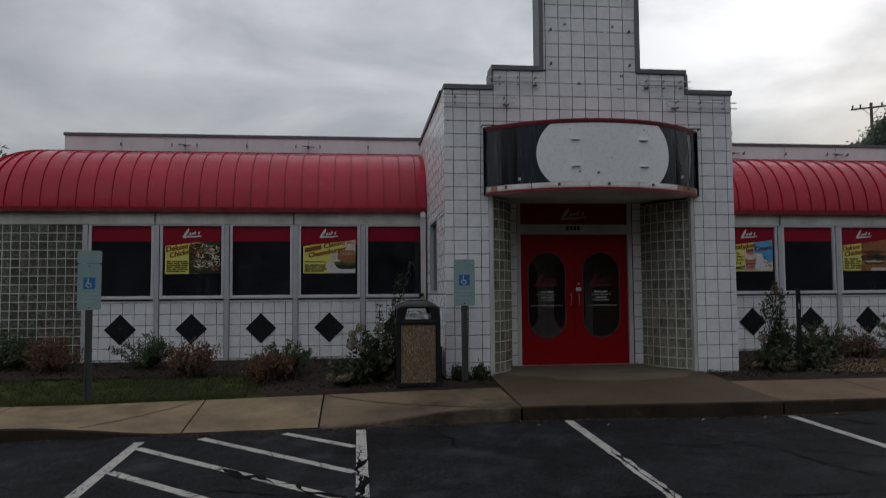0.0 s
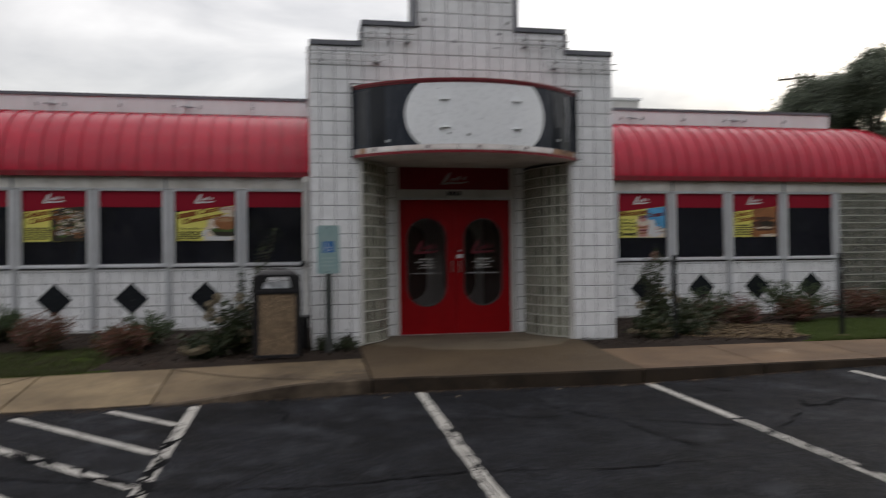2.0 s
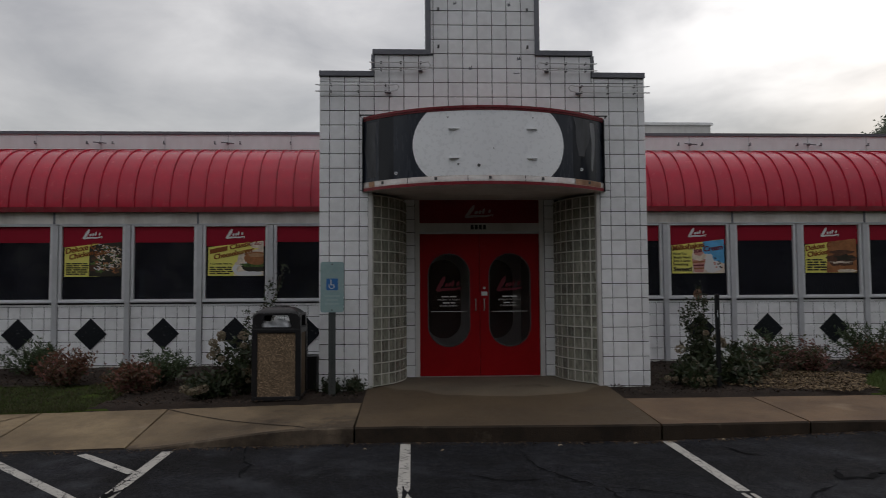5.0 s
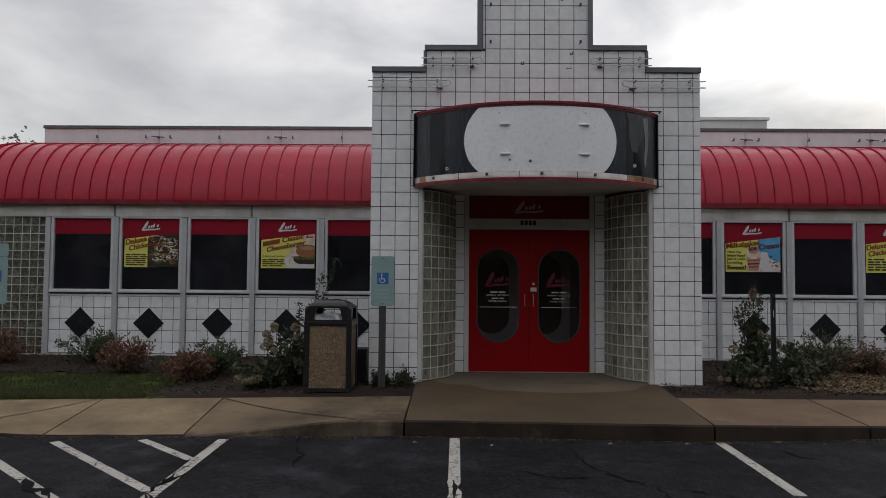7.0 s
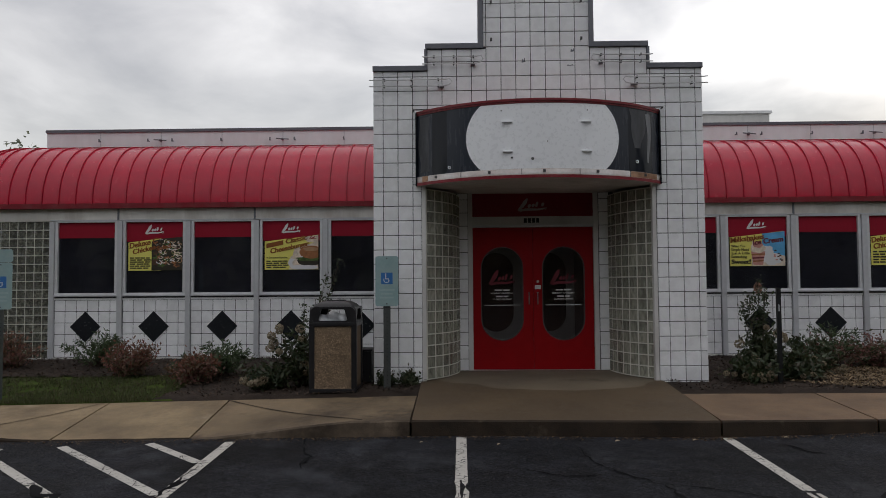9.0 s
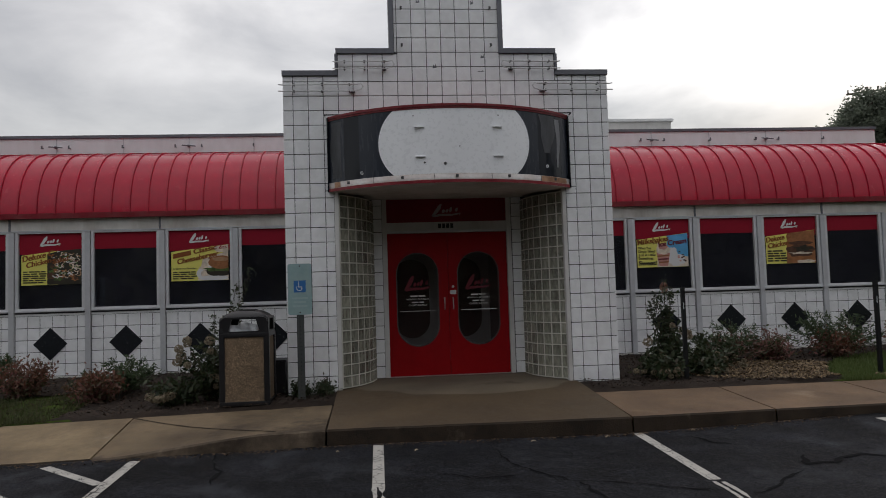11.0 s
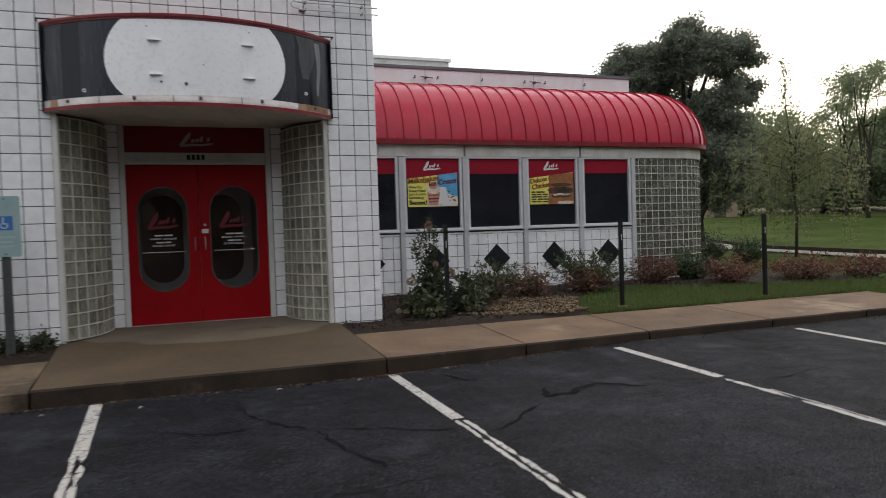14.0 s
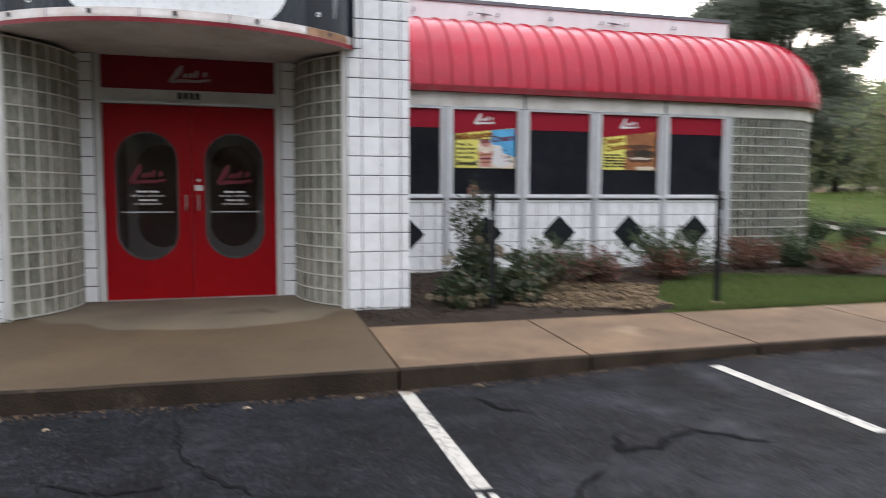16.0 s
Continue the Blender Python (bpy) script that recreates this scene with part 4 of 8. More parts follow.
def walk_panel(parent, x0, x1, y0, y1, front, material, name="walk_panel"):
    g = 0.011
    nx, ny = max(4, int((x1 - x0) / 0.06)), 10
    mb = MB()
    r = 0.018

    def wear(x):
        """How far the kerb's edge is worn back."""
        return 0.012 * noise.noise((x * 2.3, 0, 5)) + 0.008 * noise.noise((x * 9.0, 0, 6)) + 0.03 * max(0.0, noise.noise((x * 1.4, 4, 6)) - 0.35)

    def top(u, v):
        x, y = lerp(x0 + g, x1 - g, u), lerp(y0 + (r + wear(lerp(x0, x1, u)) if front else g), y1 - g, v)
        return (x, y, walk_z(min(max(x, x0 + 1e-4), x1 - 1e-4), y) + 0.002 * noise.noise((x * 2.5, y * 2.5, 9)))

    mb.grid(nx, ny, top)
    lo = -0.30
    if front:
        mb.grid(nx, 1, lambda u, v: (lerp(x0 + g, x1 - g, u), lerp(y0 + r, y0, v) + wear(lerp(x0, x1, u)), top(u, 0)[2] - r * v))
        mb.grid(nx, 3, lambda u, v: (lerp(x0 + g, x1 - g, u), lerp(y0, y0 - 0.025, v) + wear(lerp(x0, x1, u)) * (1 - v) + 0.006 * noise.noise((u * 9 + x0, v * 2, 1)) * (v > 0), lerp(top(u, 0)[2] - r, lo, v)))
    else:
        mb.grid(nx, 1, lambda u, v: (*top(u, 0)[:2], lerp(top(u, 0)[2], lo, v)))
    mb.grid(nx, 1, lambda u, v: (*top(u, 1)[:2], lerp(top(u, 1)[2], lo, v)))
    for s in (0, 1):
        mb.grid(ny, 1, lambda u, v: (*top(s, u)[:2], lerp(top(s, u)[2], lo, v)))
    ob = part(name, mb, material, parent)
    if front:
        # the kerb face is given a darker tone than the top
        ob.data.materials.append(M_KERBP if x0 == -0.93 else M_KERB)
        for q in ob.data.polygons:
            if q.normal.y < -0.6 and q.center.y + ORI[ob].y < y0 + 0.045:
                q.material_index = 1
    return ob


def build_walk():
    base = MB()
    edges = [-14.0, -12.4, -10.8, -9.4, -7.9, -6.35, -4.78, -2.44, -0.93, 1.42, 4.68, 6.30, 7.96, 9.87, 11.55, 13.25]
    # dark bedding seen in the joints
    def bed(u, v):
        x = lerp(edges[0], edges[-1], u)
        y = lerp(YK + 0.03, YB - 0.01, v)
        return (x, y, walk_z(x, min(y, 9.6)) - 0.03)
    base.grid(120, 4, bed)
    ob = whole("pavement", base, M_KERB, "pale concrete walk with scored joints and a kerb ramp", "pavement", "structure")
    for a, b in zip(edges, edges[1:]):
        if a == 1.42:
            walk_panel(ob, a, b, YK, YD + 0.02, True, M_SLAB, "entrance_slab")
        else:
            walk_panel(ob, a, b, YK, YB, True, M_WALKS if a == -0.93 else M_WALK if a < 2 else M_WALKD)
    # scored lines where the flares of the kerb ramp begin
    for (x0, y0), (x1, y1) in (((-0.93, YB - 0.02), (0.90, YK + 0.05)), ((-2.52, YB - 0.02), (-3.55, YK + 0.10))):
        mb = MB()
        mb.grid(24, 1, lambda u, v: (lerp(x0, x1, u), lerp(y0, y1, u) + (v - 0.5) * (0.030 + 0.008 * math.sin(u * 40)), walk_z(lerp(x0, x1, u), lerp(y0, y1, u)) + 0.0035))
        part("scored_joint", mb, M_KERB, ob)


def build_path():
    mb = MB()
    P0, P1, P2 = (17.9, 7.0), (20.6, 14.2), (31.0, 47.0)

    def mid(t):
        return (lerp(lerp(P0[0], P1[0], t), lerp(P1[0], P2[0], t), t), lerp(lerp(P0[1], P1[1], t), lerp(P1[1], P2[1], t), t))

    def put(u, v):
        x, y = mid(u)
        x += lerp(-0.55, 0.55, v)
        return (x, y, land_z(x, y) + 0.05)

    mb.grid(60, 3, put)
    whole("garden_path", mb, M_PATH, "pale concrete drive edge crossing the lawn", "path", "structure")
    mb = MB()
    mb.grid(60, 1, lambda u, v: (mid(u)[0] + 0.58 + 0.12 * v, mid(u)[1], land_z(mid(u)[0] + 0.58, mid(u)[1]) + 0.17))
    mb.grid(60, 1, lambda u, v: (mid(u)[0] + 0.58, mid(u)[1], land_z(mid(u)[0] + 0.58, mid(u)[1]) + 0.17 * v))
    whole("path_kerb", mb, M_KERB, "dark low kerb along the drive", "kerb", "structure")


build_ground()
build_lines()
build_cracks()
build_walk()
build_path()


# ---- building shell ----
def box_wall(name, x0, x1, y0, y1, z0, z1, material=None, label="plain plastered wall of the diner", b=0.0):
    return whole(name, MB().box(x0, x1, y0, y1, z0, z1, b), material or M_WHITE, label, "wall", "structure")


TILE_MESH = {}


def tile_mesh(w, h, material, axis):
    """A glazed tile with a rounded rim, lying against its wall; axis tells which way it faces."""
    key = (round(w, 3), round(h, 3), material.name, axis)
    if key not in TILE_MESH:
        mb = MB()
        tile_geo(mb, 0, 0, 0, w, h, axis)
        me = mb.mesh("tile", material)
        TILE_MESH[key] = me
    return TILE_MESH[key]


def tile_geo(mb, x, y, z, w, h, axis, d=0.010):
    c = 0.004
    rings = [(0, 0.0), (0, d - c), (c, d)]
    vs = []
    for ins, out in rings:
        for a, b in ((-w / 2 + ins, -h / 2 + ins), (w / 2 - ins, -h / 2 + ins), (w / 2 - ins, h / 2 - ins), (-w / 2 + ins, h / 2 - ins)):
            vs.append((x + a, y - out, z + b) if axis == "-y" else ((x - out, y + a, z + b) if axis == "-x" else (x + out, y + a, z + b)))
    fs = [(8, 9, 10, 11)]
    for r in (0, 4):
        fs += [(r + i, r + (i + 1) % 4, r + 4 + (i + 1) % 4, r + 4 + i) for i in range(4)]
    mb.add(vs, fs)


def spans(lo, hi, lines):
    """Cut lo..hi at the joint lines; slivers are dropped."""
    cuts = [lo] + [q for q in sorted(lines) if lo + 0.02 < q < hi - 0.02] + [hi]
    return list(zip(cuts, cuts[1:]))


JOINT = 0.009
XLINES = [2.95 + 0.203 * k for k in range(-20, 21)]
ZLINES = [4.422 - 0.1985 * k for k in range(24, 0, -1)] + [4.422 + 0.2027 * k for k in range(20)]
FRONT_TILES = []


def tile_rect(x0, x1, z0, z1):
    """Tiles on the front of the entrance block."""
    for a, b in spans(x0, x1, XLINES):
        for c, d in spans(z0, z1, ZLINES):
            if b - a > 0.03 and d - c > 0.03:
                FRONT_TILES.append((a, b, c, d))


ZT = 7.2   # top of the tower


def build_entrance():
    # carcass behind the tiles: piers, header, stepped parapet, tower
    mb = MB()
    g = YP + 0.010
    mb.box(XPL + 0.02, 1.445, g, YP + 0.45, 0.05, 2.93)
    mb.box(4.63, XPR - 0.02, g, YP + 0.45, 0.05, 2.93)
    mb.box(XPL + 0.02, XPR - 0.02, g, YP + 0.30, 2.93, 4.50)
    mb.box(1.525, 4.535, g, YP + 0.30, 4.50, 4.805)
    mb.box(2.30, 3.75, g, YP + 0.30, 4.805, ZT)
    front = whole("wall_entrance", mb, M_GROUT, "white glazed square tiles with dark grout on a stepped front", "wall", "structure")
    for x0, x1, z0, z1 in ((XPL, 1.326, 0.22, 4.50), (1.326, 1.445, 0.22, 2.93), (1.326, 1.529, 2.93, 4.50),
                           (1.529, 2.341, 2.93, 4.805), (2.30, 2.341, 4.805, ZT), (2.341, 3.762, 2.93, ZT), (3.762, 4.371, 2.93, 4.805),
                           (4.371, 4.535, 4.422, 4.805), (4.535, XPR, 4.422, 4.50), (4.371, 4.777, 2.93, 4.422), (4.63, 4.777, 0.22, 2.93), (4.777, XPR, 0.22, 4.422)):
        tile_rect(x0, x1, z0, z1)
    # copings
    mb = MB()
    for x0, x1, z in ((XPL - 0.004, 1.525, 4.50), (4.535, XPR + 0.004, 4.50), (1.505, 2.30, 4.805), (3.75, 4.555, 4.805), (2.28, 3.77, ZT)):
        mb.box(x0, x1, YP - 0.03, YP + 0.34, z, z + 0.072, 0.006)
    for x, z0, z1 in ((1.49, 4.572, 4.80), (4.535, 4.572, 4.80)):
        mb.box(x, x + 0.035, YP - 0.03, YP + 0.34, z0, z1)
    for x, z0, z1 in ((2.235, 4.877, ZT), (3.75, 4.877, ZT)):
        mb.box(x, x + 0.065, YP - 0.03, YP + 0.34, z0, z1)
    whole("coping_entrance", mb, M_COPING, "dark grey metal coping on the stepped parapet", "coping", "structure")
    # sides of the block
    for nm, x, ax, s in (("wall_entrance_west", XPL, "-x", 1), ("wall_entrance_east", XPR, "+x", -1)):
        mb = MB()
        xi, xo = x + s * 0.3, x + s * 0.012
        wy0, wy1, wz0, wz1 = 11.55, 12.75, ZS, ZH
        for y0, y1, z0, z1 in ((YP + 0.02, wy0, 0.05, 4.5), (wy1, YPAR + 0.3, 0.05, 4.5), (wy0, wy1, 0.05, wz0), (wy0, wy1, wz1, 4.5)):
            mb.box(min(xi, xo), max(xi, xo), y0, y1, z0, z1)
        w = whole(nm, mb, M_GROUT, "white tiled side wall of the entrance block", "wall", "structure")
        mb = MB()
        ylines = [YP + 0.2 * k for k in range(1, 30)]
        for a, b in spans(YP + 0.012, YPAR + 0.3, ylines + [wy0, wy1]):
            for c, d in spans(0.22, 4.5, ZLINES + [wz0, wz1]):
                if wy0 - 0.01 < (a + b) / 2 < wy1 + 0.01 and wz0 < (c + d) / 2 < wz1 or b - a < 0.03 or d - c < 0.03:
                    continue
                tile_geo(mb, xo, (a + b) / 2, (c + d) / 2, b - a - JOINT, d - c - JOINT, ax)
        tagged(part("tiles", mb, M_TILE_J, w), kind="stuff")
        part("coping", MB().box(x - 0.03, x + 0.31 if s > 0 else x + 0.03, YP + 0.34, YPAR + 0.3, 4.50, 4.572, 0.005) if s > 0 else MB().box(x - 0.31, x + 0.03, YP + 0.34, YPAR + 0.3, 4.50, 4.572, 0.005), M_COPING, w, "dark grey metal coping")
        win = whole("window_west_side" if s > 0 else "window_east_side", MB().box(xo + s * 0.05 - 0.003, xo + s * 0.05 + 0.003, wy0 + 0.05, wy1 - 0.05, wz0 + 0.05, wz1 - 0.05), M_GLASS, "dark side window in a pale aluminium frame", "window", "structure")
        win.visible_shadow = False
        mb = MB()
        xa, xb = sorted((xo - s * 0.015, xo + s * 0.08))
        for y0, y1, z0, z1 in ((wy0, wy0 + 0.05, wz0, wz1), (wy1 - 0.05, wy1, wz0, wz1), (wy0 + 0.05, wy1 - 0.05, wz0, wz0 + 0.05), (wy0 + 0.05, wy1 - 0.05, wz1 - 0.05, wz1)):
            mb.box(xa, xb, y0, y1, z0, z1, 0.004)
        part("window_frame", mb, M_FRAME, win)
    # recess: ceiling and floor of the porch, walls behind the glass blocks
    whole("ceiling_porch", MB().box(1.3, 4.8, YP + 0.30, 12.6, 2.931, 3.03), M_SOFFIT, "grey stained porch soffit", "ceiling", "structure")
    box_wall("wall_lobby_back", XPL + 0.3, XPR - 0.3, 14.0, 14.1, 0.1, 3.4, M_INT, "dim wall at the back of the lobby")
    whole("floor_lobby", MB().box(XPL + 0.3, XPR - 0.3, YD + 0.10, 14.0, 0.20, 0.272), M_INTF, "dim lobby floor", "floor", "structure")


def build_jambs():
    for nm, x0, x1, fx0, fx1 in (("wall_door_jamb_west", 1.86, 2.085, 2.085, 2.155), ("wall_door_jamb_east", 4.038, 4.26, 3.968, 4.038)):
        mb = MB().box(x0, x1, YD - 0.09, YD + 0.1, 0.1, 2.93)
        w = whole(nm, mb, M_GROUT, "narrow white tiled strip beside the door", "wall", "structure")
        xa, xb = (1.925, x1) if x0 < 3 else (x0, 4.195)
        for c, d in spans(0.28, 2.93, ZLINES):
            if d - c > 0.03:
                piece("tile", tile_mesh(xb - xa - JOINT, d - c - JOINT, M_TILE, "-y"), w, ((xa + xb) / 2, YD - 0.09, (c + d) / 2))
        whole("door_frame_post", MB().box(fx0, fx1, YD - 0.07, YD + 0.08, 0.27, 2.93, 0.006), M_WHITE, "white painted metal door frame post", "door frame", "structure")
    fr = whole("door_frame_head", MB().box(2.155, 3.968, YD - 0.07, YD + 0.08, 2.418, 2.452, 0.005), M_FRAME, "pale metal head bar over the doors", "door frame", "structure")
    part("number_strip", MB().box(2.155, 3.968, YD - 0.035, YD + 0.06, 2.452, 2.58), M_WHITE, fr)
    mb = MB()
    for i in range(4):
        mb.box(2.93 + 0.062 * i, 2.975 + 0.062 * i, YD - 0.040, YD - 0.035, 2.485, 2.555)
    part("dark_bars", mb, M_BLACK, fr)
    tr = thing("transom_panel", (3.06, YD, 2.58), "dark red transom panel with a white script mark", "panel", kind="structure")
    part("panel", MB().box(2.155, 3.968, YD - 0.03, YD + 0.06, 2.582, 2.93), M_TRANSOM, tr)
    logo_mark(tr, 3.06, YD - 0.034, 2.64, 0.48, 0.22, M_DULLMARK)


M_PRINTW = mat("white_print", (0.70, 0.69, 0.69), 0.5, var=0.03, bump=0)
M_PRINTR = mat("red_print", (0.29, 0.012, 0.028), 0.5, spec=0.12, var=0.05, bump=0)
M_PRINTDR = mat("dark_red_print", (0.155, 0.022, 0.034), 0.45, var=0.05, bump=0)
M_PRINTY = mat("yellow_print", (0.78, 0.72, 0.17), 0.5, var=0.04, bump=0)
M_PRINTB = mat("blue_print", (0.10, 0.38, 0.66), 0.5, var=0.15, s1=6, bump=0)
M_PRINTBR = mat("brown_print", (0.10, 0.046, 0.028), 0.5, var=0.3, s1=12, s2=40, bump=0)
M_PRINTBUN = mat("bun_print", (0.33, 0.135, 0.055), 0.5, var=0.25, s1=9, s2=30, bump=0)
M_PRINTDK = mat("dark_print", (0.035, 0.03, 0.02), 0.5, var=0.3, s1=10, bump=0)
M_PRINTG = mat("green_print", (0.07, 0.12, 0.03), 0.5, var=0.5, s1=14, s2=45, bump=0)
M_PRINTTAN = mat("tan_print", (0.42, 0.25, 0.14), 0.5, var=0.2, s1=10, s2=35, bump=0)
M_PRINTC = mat("cream_print", (0.68, 0.58, 0.47), 0.5, var=0.25, s1=12, s2=40, bump=0)
M_PRINTP = mat("pink_print", (0.55, 0.26, 0.22), 0.5, var=0.2, s1=10, bump=0)
M_PRINTO = mat("rust_letter_print", (0.25, 0.080, 0.018), 0.5, var=0.06, bump=0)


def flat(outline, y):
    mb = MB()
    n = len(outline)
    mb.add([(a, y, b) for a, b in outline], [tuple(range(n))])
    return mb


def logo_mark(parent, x, y, z, w, h, material, name="script_mark"):
    """A brand mark as plain ribbons: a slanted band running out into a swash, and a run of small lozenges over it."""
    mb = MB()
    x0 = x - w / 2

    def ribbon(pts):
        k = len(mb.v)
        n = len(pts)
        for i, (px, pz, t) in enumerate(pts):
            a, b = pts[max(0, i - 1)], pts[min(n - 1, i + 1)]
            d = Vector(((b[0] - a[0]) * w, (b[1] - a[1]) * h)).normalized()
            for e in (-0.5, 0.5):
                mb.v.append((x0 + px * w - d.y * e * t * h, y, z + pz * h + d.x * e * t * h))
        mb.f += [(k + 2 * i, k + 2 * i + 1, k + 2 * i + 3, k + 2 * i + 2) for i in range(n - 1)]

    ribbon([(0.35, 0.97, 0.10), (0.28, 0.72, 0.26), (0.18, 0.42, 0.24), (0.06, 0.15, 0.13)])
    ribbon([(0.04, 0.16, 0.06), (0.12, 0.13, 0.14), (0.28, 0.20, 0.17), (0.48, 0.21, 0.15), (0.68, 0.20, 0.13), (0.86, 0.27, 0.11), (0.95, 0.32, 0.07), (0.91, 0.14, 0.03)])
    for i, (px, pz, rx, rz) in enumerate(((0.41, 0.46, 0.055, 0.13), (0.53, 0.49, 0.050, 0.13), (0.645, 0.56, 0.045, 0.20), (0.83, 0.55, 0.045, 0.14))):
        k = len(mb.v)
        mb.v.append((x0 + px * w, y, z + pz * h))
        for j in range(10):
            a = 2 * math.pi * j / 10
            mb.v.append((x0 + (px + rx * math.cos(a) + 0.25 * rz * math.sin(a) * h / w) * w, y, z + (pz + rz * math.sin(a)) * h))
        mb.f += [(k, k + 1 + j, k + 1 + (j + 1) % 10) for j in range(10)]
    return part(name, mb, material, parent)


build_entrance()
build_jambs()


def capsule(cx, cz, w, h, n=14):
    r = w / 2
    P = []
    for i in range(n + 1):
        a = math.pi * i / n
        P.append((cx + r * math.cos(a), cz + h / 2 - r + r * math.sin(a)))
    for i in range(n + 1):
        a = math.pi + math.pi * i / n
        P.append((cx + r * math.cos(a), cz - h / 2 + r + r * math.sin(a)))
    return P


def ring_between(outer, inner, y0, y1):
    """A flat frame between two outlines of equal count, with thickness."""
    mb = MB()
    n = len(outer)
    vs = [(a, y, b) for y in (y0, y1) for o in (outer, inner) for a, b in o]
    fs = []
    for i in range(n):
        j = (i + 1) % n
        fs += [(i, j, n + j, n + i), (2 * n + i, 3 * n + i, 3 * n + j, 2 * n + j), (i, 2 * n + i, 2 * n + j, j), (n + i, n + j, 3 * n + j, 3 * n + i)]
    return mb.add(vs, fs)


def oval_leaf(cx, cz, w, h, x0, x1, z0, z1):
    """Outlines of equal count: a door leaf and the long oval cut into it."""
    inner = capsule(cx, cz, w, h)
    n = len(inner)
    outer = []
    for a, b in inner:
        dx, dz = a - cx, b - cz
        sx = ((x1 - cx) if dx > 0 else (cx - x0)) / (abs(dx) + 1e-9)
        sz = ((z1 - cz) if dz > 0 else (cz - z0)) / (abs(dz) + 1e-9)
        s = min(sx, sz)
        outer.append((cx + dx * s, cz + dz * s))
    for tx, tz in ((x1, z1), (x0, z1), (x0, z0), (x1, z0)):
        i = min(range(n), key=lambda i: (outer[i][0] - tx) ** 2 + (outer[i][1] - tz) ** 2)
        outer[i] = (tx, tz)
    return outer, inner


def build_doors():
    for k, (x0, x1, hinge) in enumerate(((2.158, 3.059, -1), (3.064, 3.965, 1))):
        cx = 2.595 if k == 0 else 3.515
        d = thing("door_1" if k == 0 else "door_2", (x0, YD, 0.28), "closed red door leaf with a long oval window", "door", kind="structure")
        w, h, cz = 0.615, 1.385, 1.42
        outer, inner = oval_leaf(cx, cz, w, h, x0, x1, 0.287, 2.414)
        part("leaf", ring_between(outer, inner, YD - 0.012, YD + 0.033), M_DOOR, d)
        part("gasket", ring_between(capsule(cx, cz, w + 0.024, h + 0.024), capsule(cx, cz, w - 0.006, h - 0.006), YD - 0.020, YD + 0.0), M_GASKET, d, "grey rubber glazing gasket")
        gp = part("glass_pane", flat(capsule(cx, cz, w - 0.01, h - 0.01), YD + 0.012), M_DGLASS, d)
        gp.visible_shadow = False
        logo_mark(gp, cx, YD + 0.004, 1.53, 0.42, 0.25, M_PRINTDR)
        part("push_bar", MB().box(cx - 0.27, cx + 0.27, YD + 0.0, YD + 0.010, 1.241, 1.252, 0.003), M_FRAME, d, "pale metal push bar")
        text_part("MONDAY - SATURDAY", gp, M_PRINTW, cx - 0.17, YD + 0.004, 1.415, 0.022, 0, 0.34)
        text_part("CLOSED SUNDAY", gp, M_PRINTW, cx - 0.14, YD + 0.004, 1.325, 0.022, 0, 0.28)
        mb = MB()
        for zz, ws in ((1.462, (0.11, 0.10)), (1.368, (0.10, 0.07))):
            xx = cx - sum(ws) / 2 - 0.008
            for q in ws:
                mb.box(xx, xx + q, YD + 0.003, YD + 0.005, zz, zz + 0.02)
                xx += q + 0.016
        part("printed_bars", mb, M_PRINTW, gp)
        hx = 2.995 if k == 0 else 3.125
        mb = MB().tube([(hx, YD - 0.012, 1.43), (hx, YD - 0.05, 1.43)], 0.011, 8)
        mb.tube([(hx, YD - 0.05, 1.44), (hx, YD - 0.053, 1.34), (hx, YD - 0.05, 1.26)], 0.008, 8)
        mb.tube([(hx, YD - 0.012, 1.265), (hx, YD - 0.05, 1.265)], 0.009, 8)
        part("pull_handle", mb, M_STEEL, d, "small steel pull handle", True)
        mb = MB()
        for zz in (0.55, 1.35, 2.2):
            xx = x0 - 0.012 if k == 0 else x1 + 0.012
            mb.tube([(xx, YD - 0.02, zz - 0.06), (xx, YD - 0.02, zz + 0.06)], 0.011, 8)
        part("hinge", mb, M_DOOR, d)
        if k == 1:
            part("notice", MB().box(3.085, 3.175, YD - 0.016, YD - 0.012, 1.485, 1.545), M_PRINTW, d, "small white notice")
            part("lock_cylinder", MB().tube([(3.13, YD - 0.012, 1.60), (3.13, YD - 0.03, 1.60)], 0.02, 12), M_STEEL, d)
    # inner pair of doors at the back of the vestibule
    yi = YD + 1.85
    for k, (x0, x1) in enumerate(((2.158, 3.059), (3.064, 3.965))):
        cx = 2.595 if k == 0 else 3.515
        d = thing("door_3" if k == 0 else "door_4", (x0, yi, 0.27), "closed grey inner door with a long oval window", "door", kind="structure")
        outer, inner = oval_leaf(cx, 1.42, 0.615, 1.385, x0, x1, 0.275, 2.414)
        part("leaf", ring_between(outer, inner, yi - 0.02, yi + 0.02), M_INDOOR, d)
        gp = part("glass_pane", flat(inner, yi), M_DGLASS, d)
        gp.visible_shadow = False
    mb = MB().box(XPL + 0.3, 2.155, yi - 0.05, yi + 0.05, 0.27, 3.0)
    mb.box(3.968, XPR - 0.3, yi - 0.05, yi + 0.05, 0.27, 3.0)
    mb.box(2.155, 3.968, yi - 0.05, yi + 0.05, 2.418, 3.0)
    whole("wall_vestibule", mb, M_INT, "dim wall round the inner doors of the vestibule", "wall", "structure")
    whole("door_sill", MB().box(2.09, 4.035, YD - 0.08, YD + 0.09, 0.262, 0.283, 0.004), M_STEEL, "worn metal door threshold", "threshold", "structure")


build_doors()


# ---- glass block walls ----
GB = 0.152


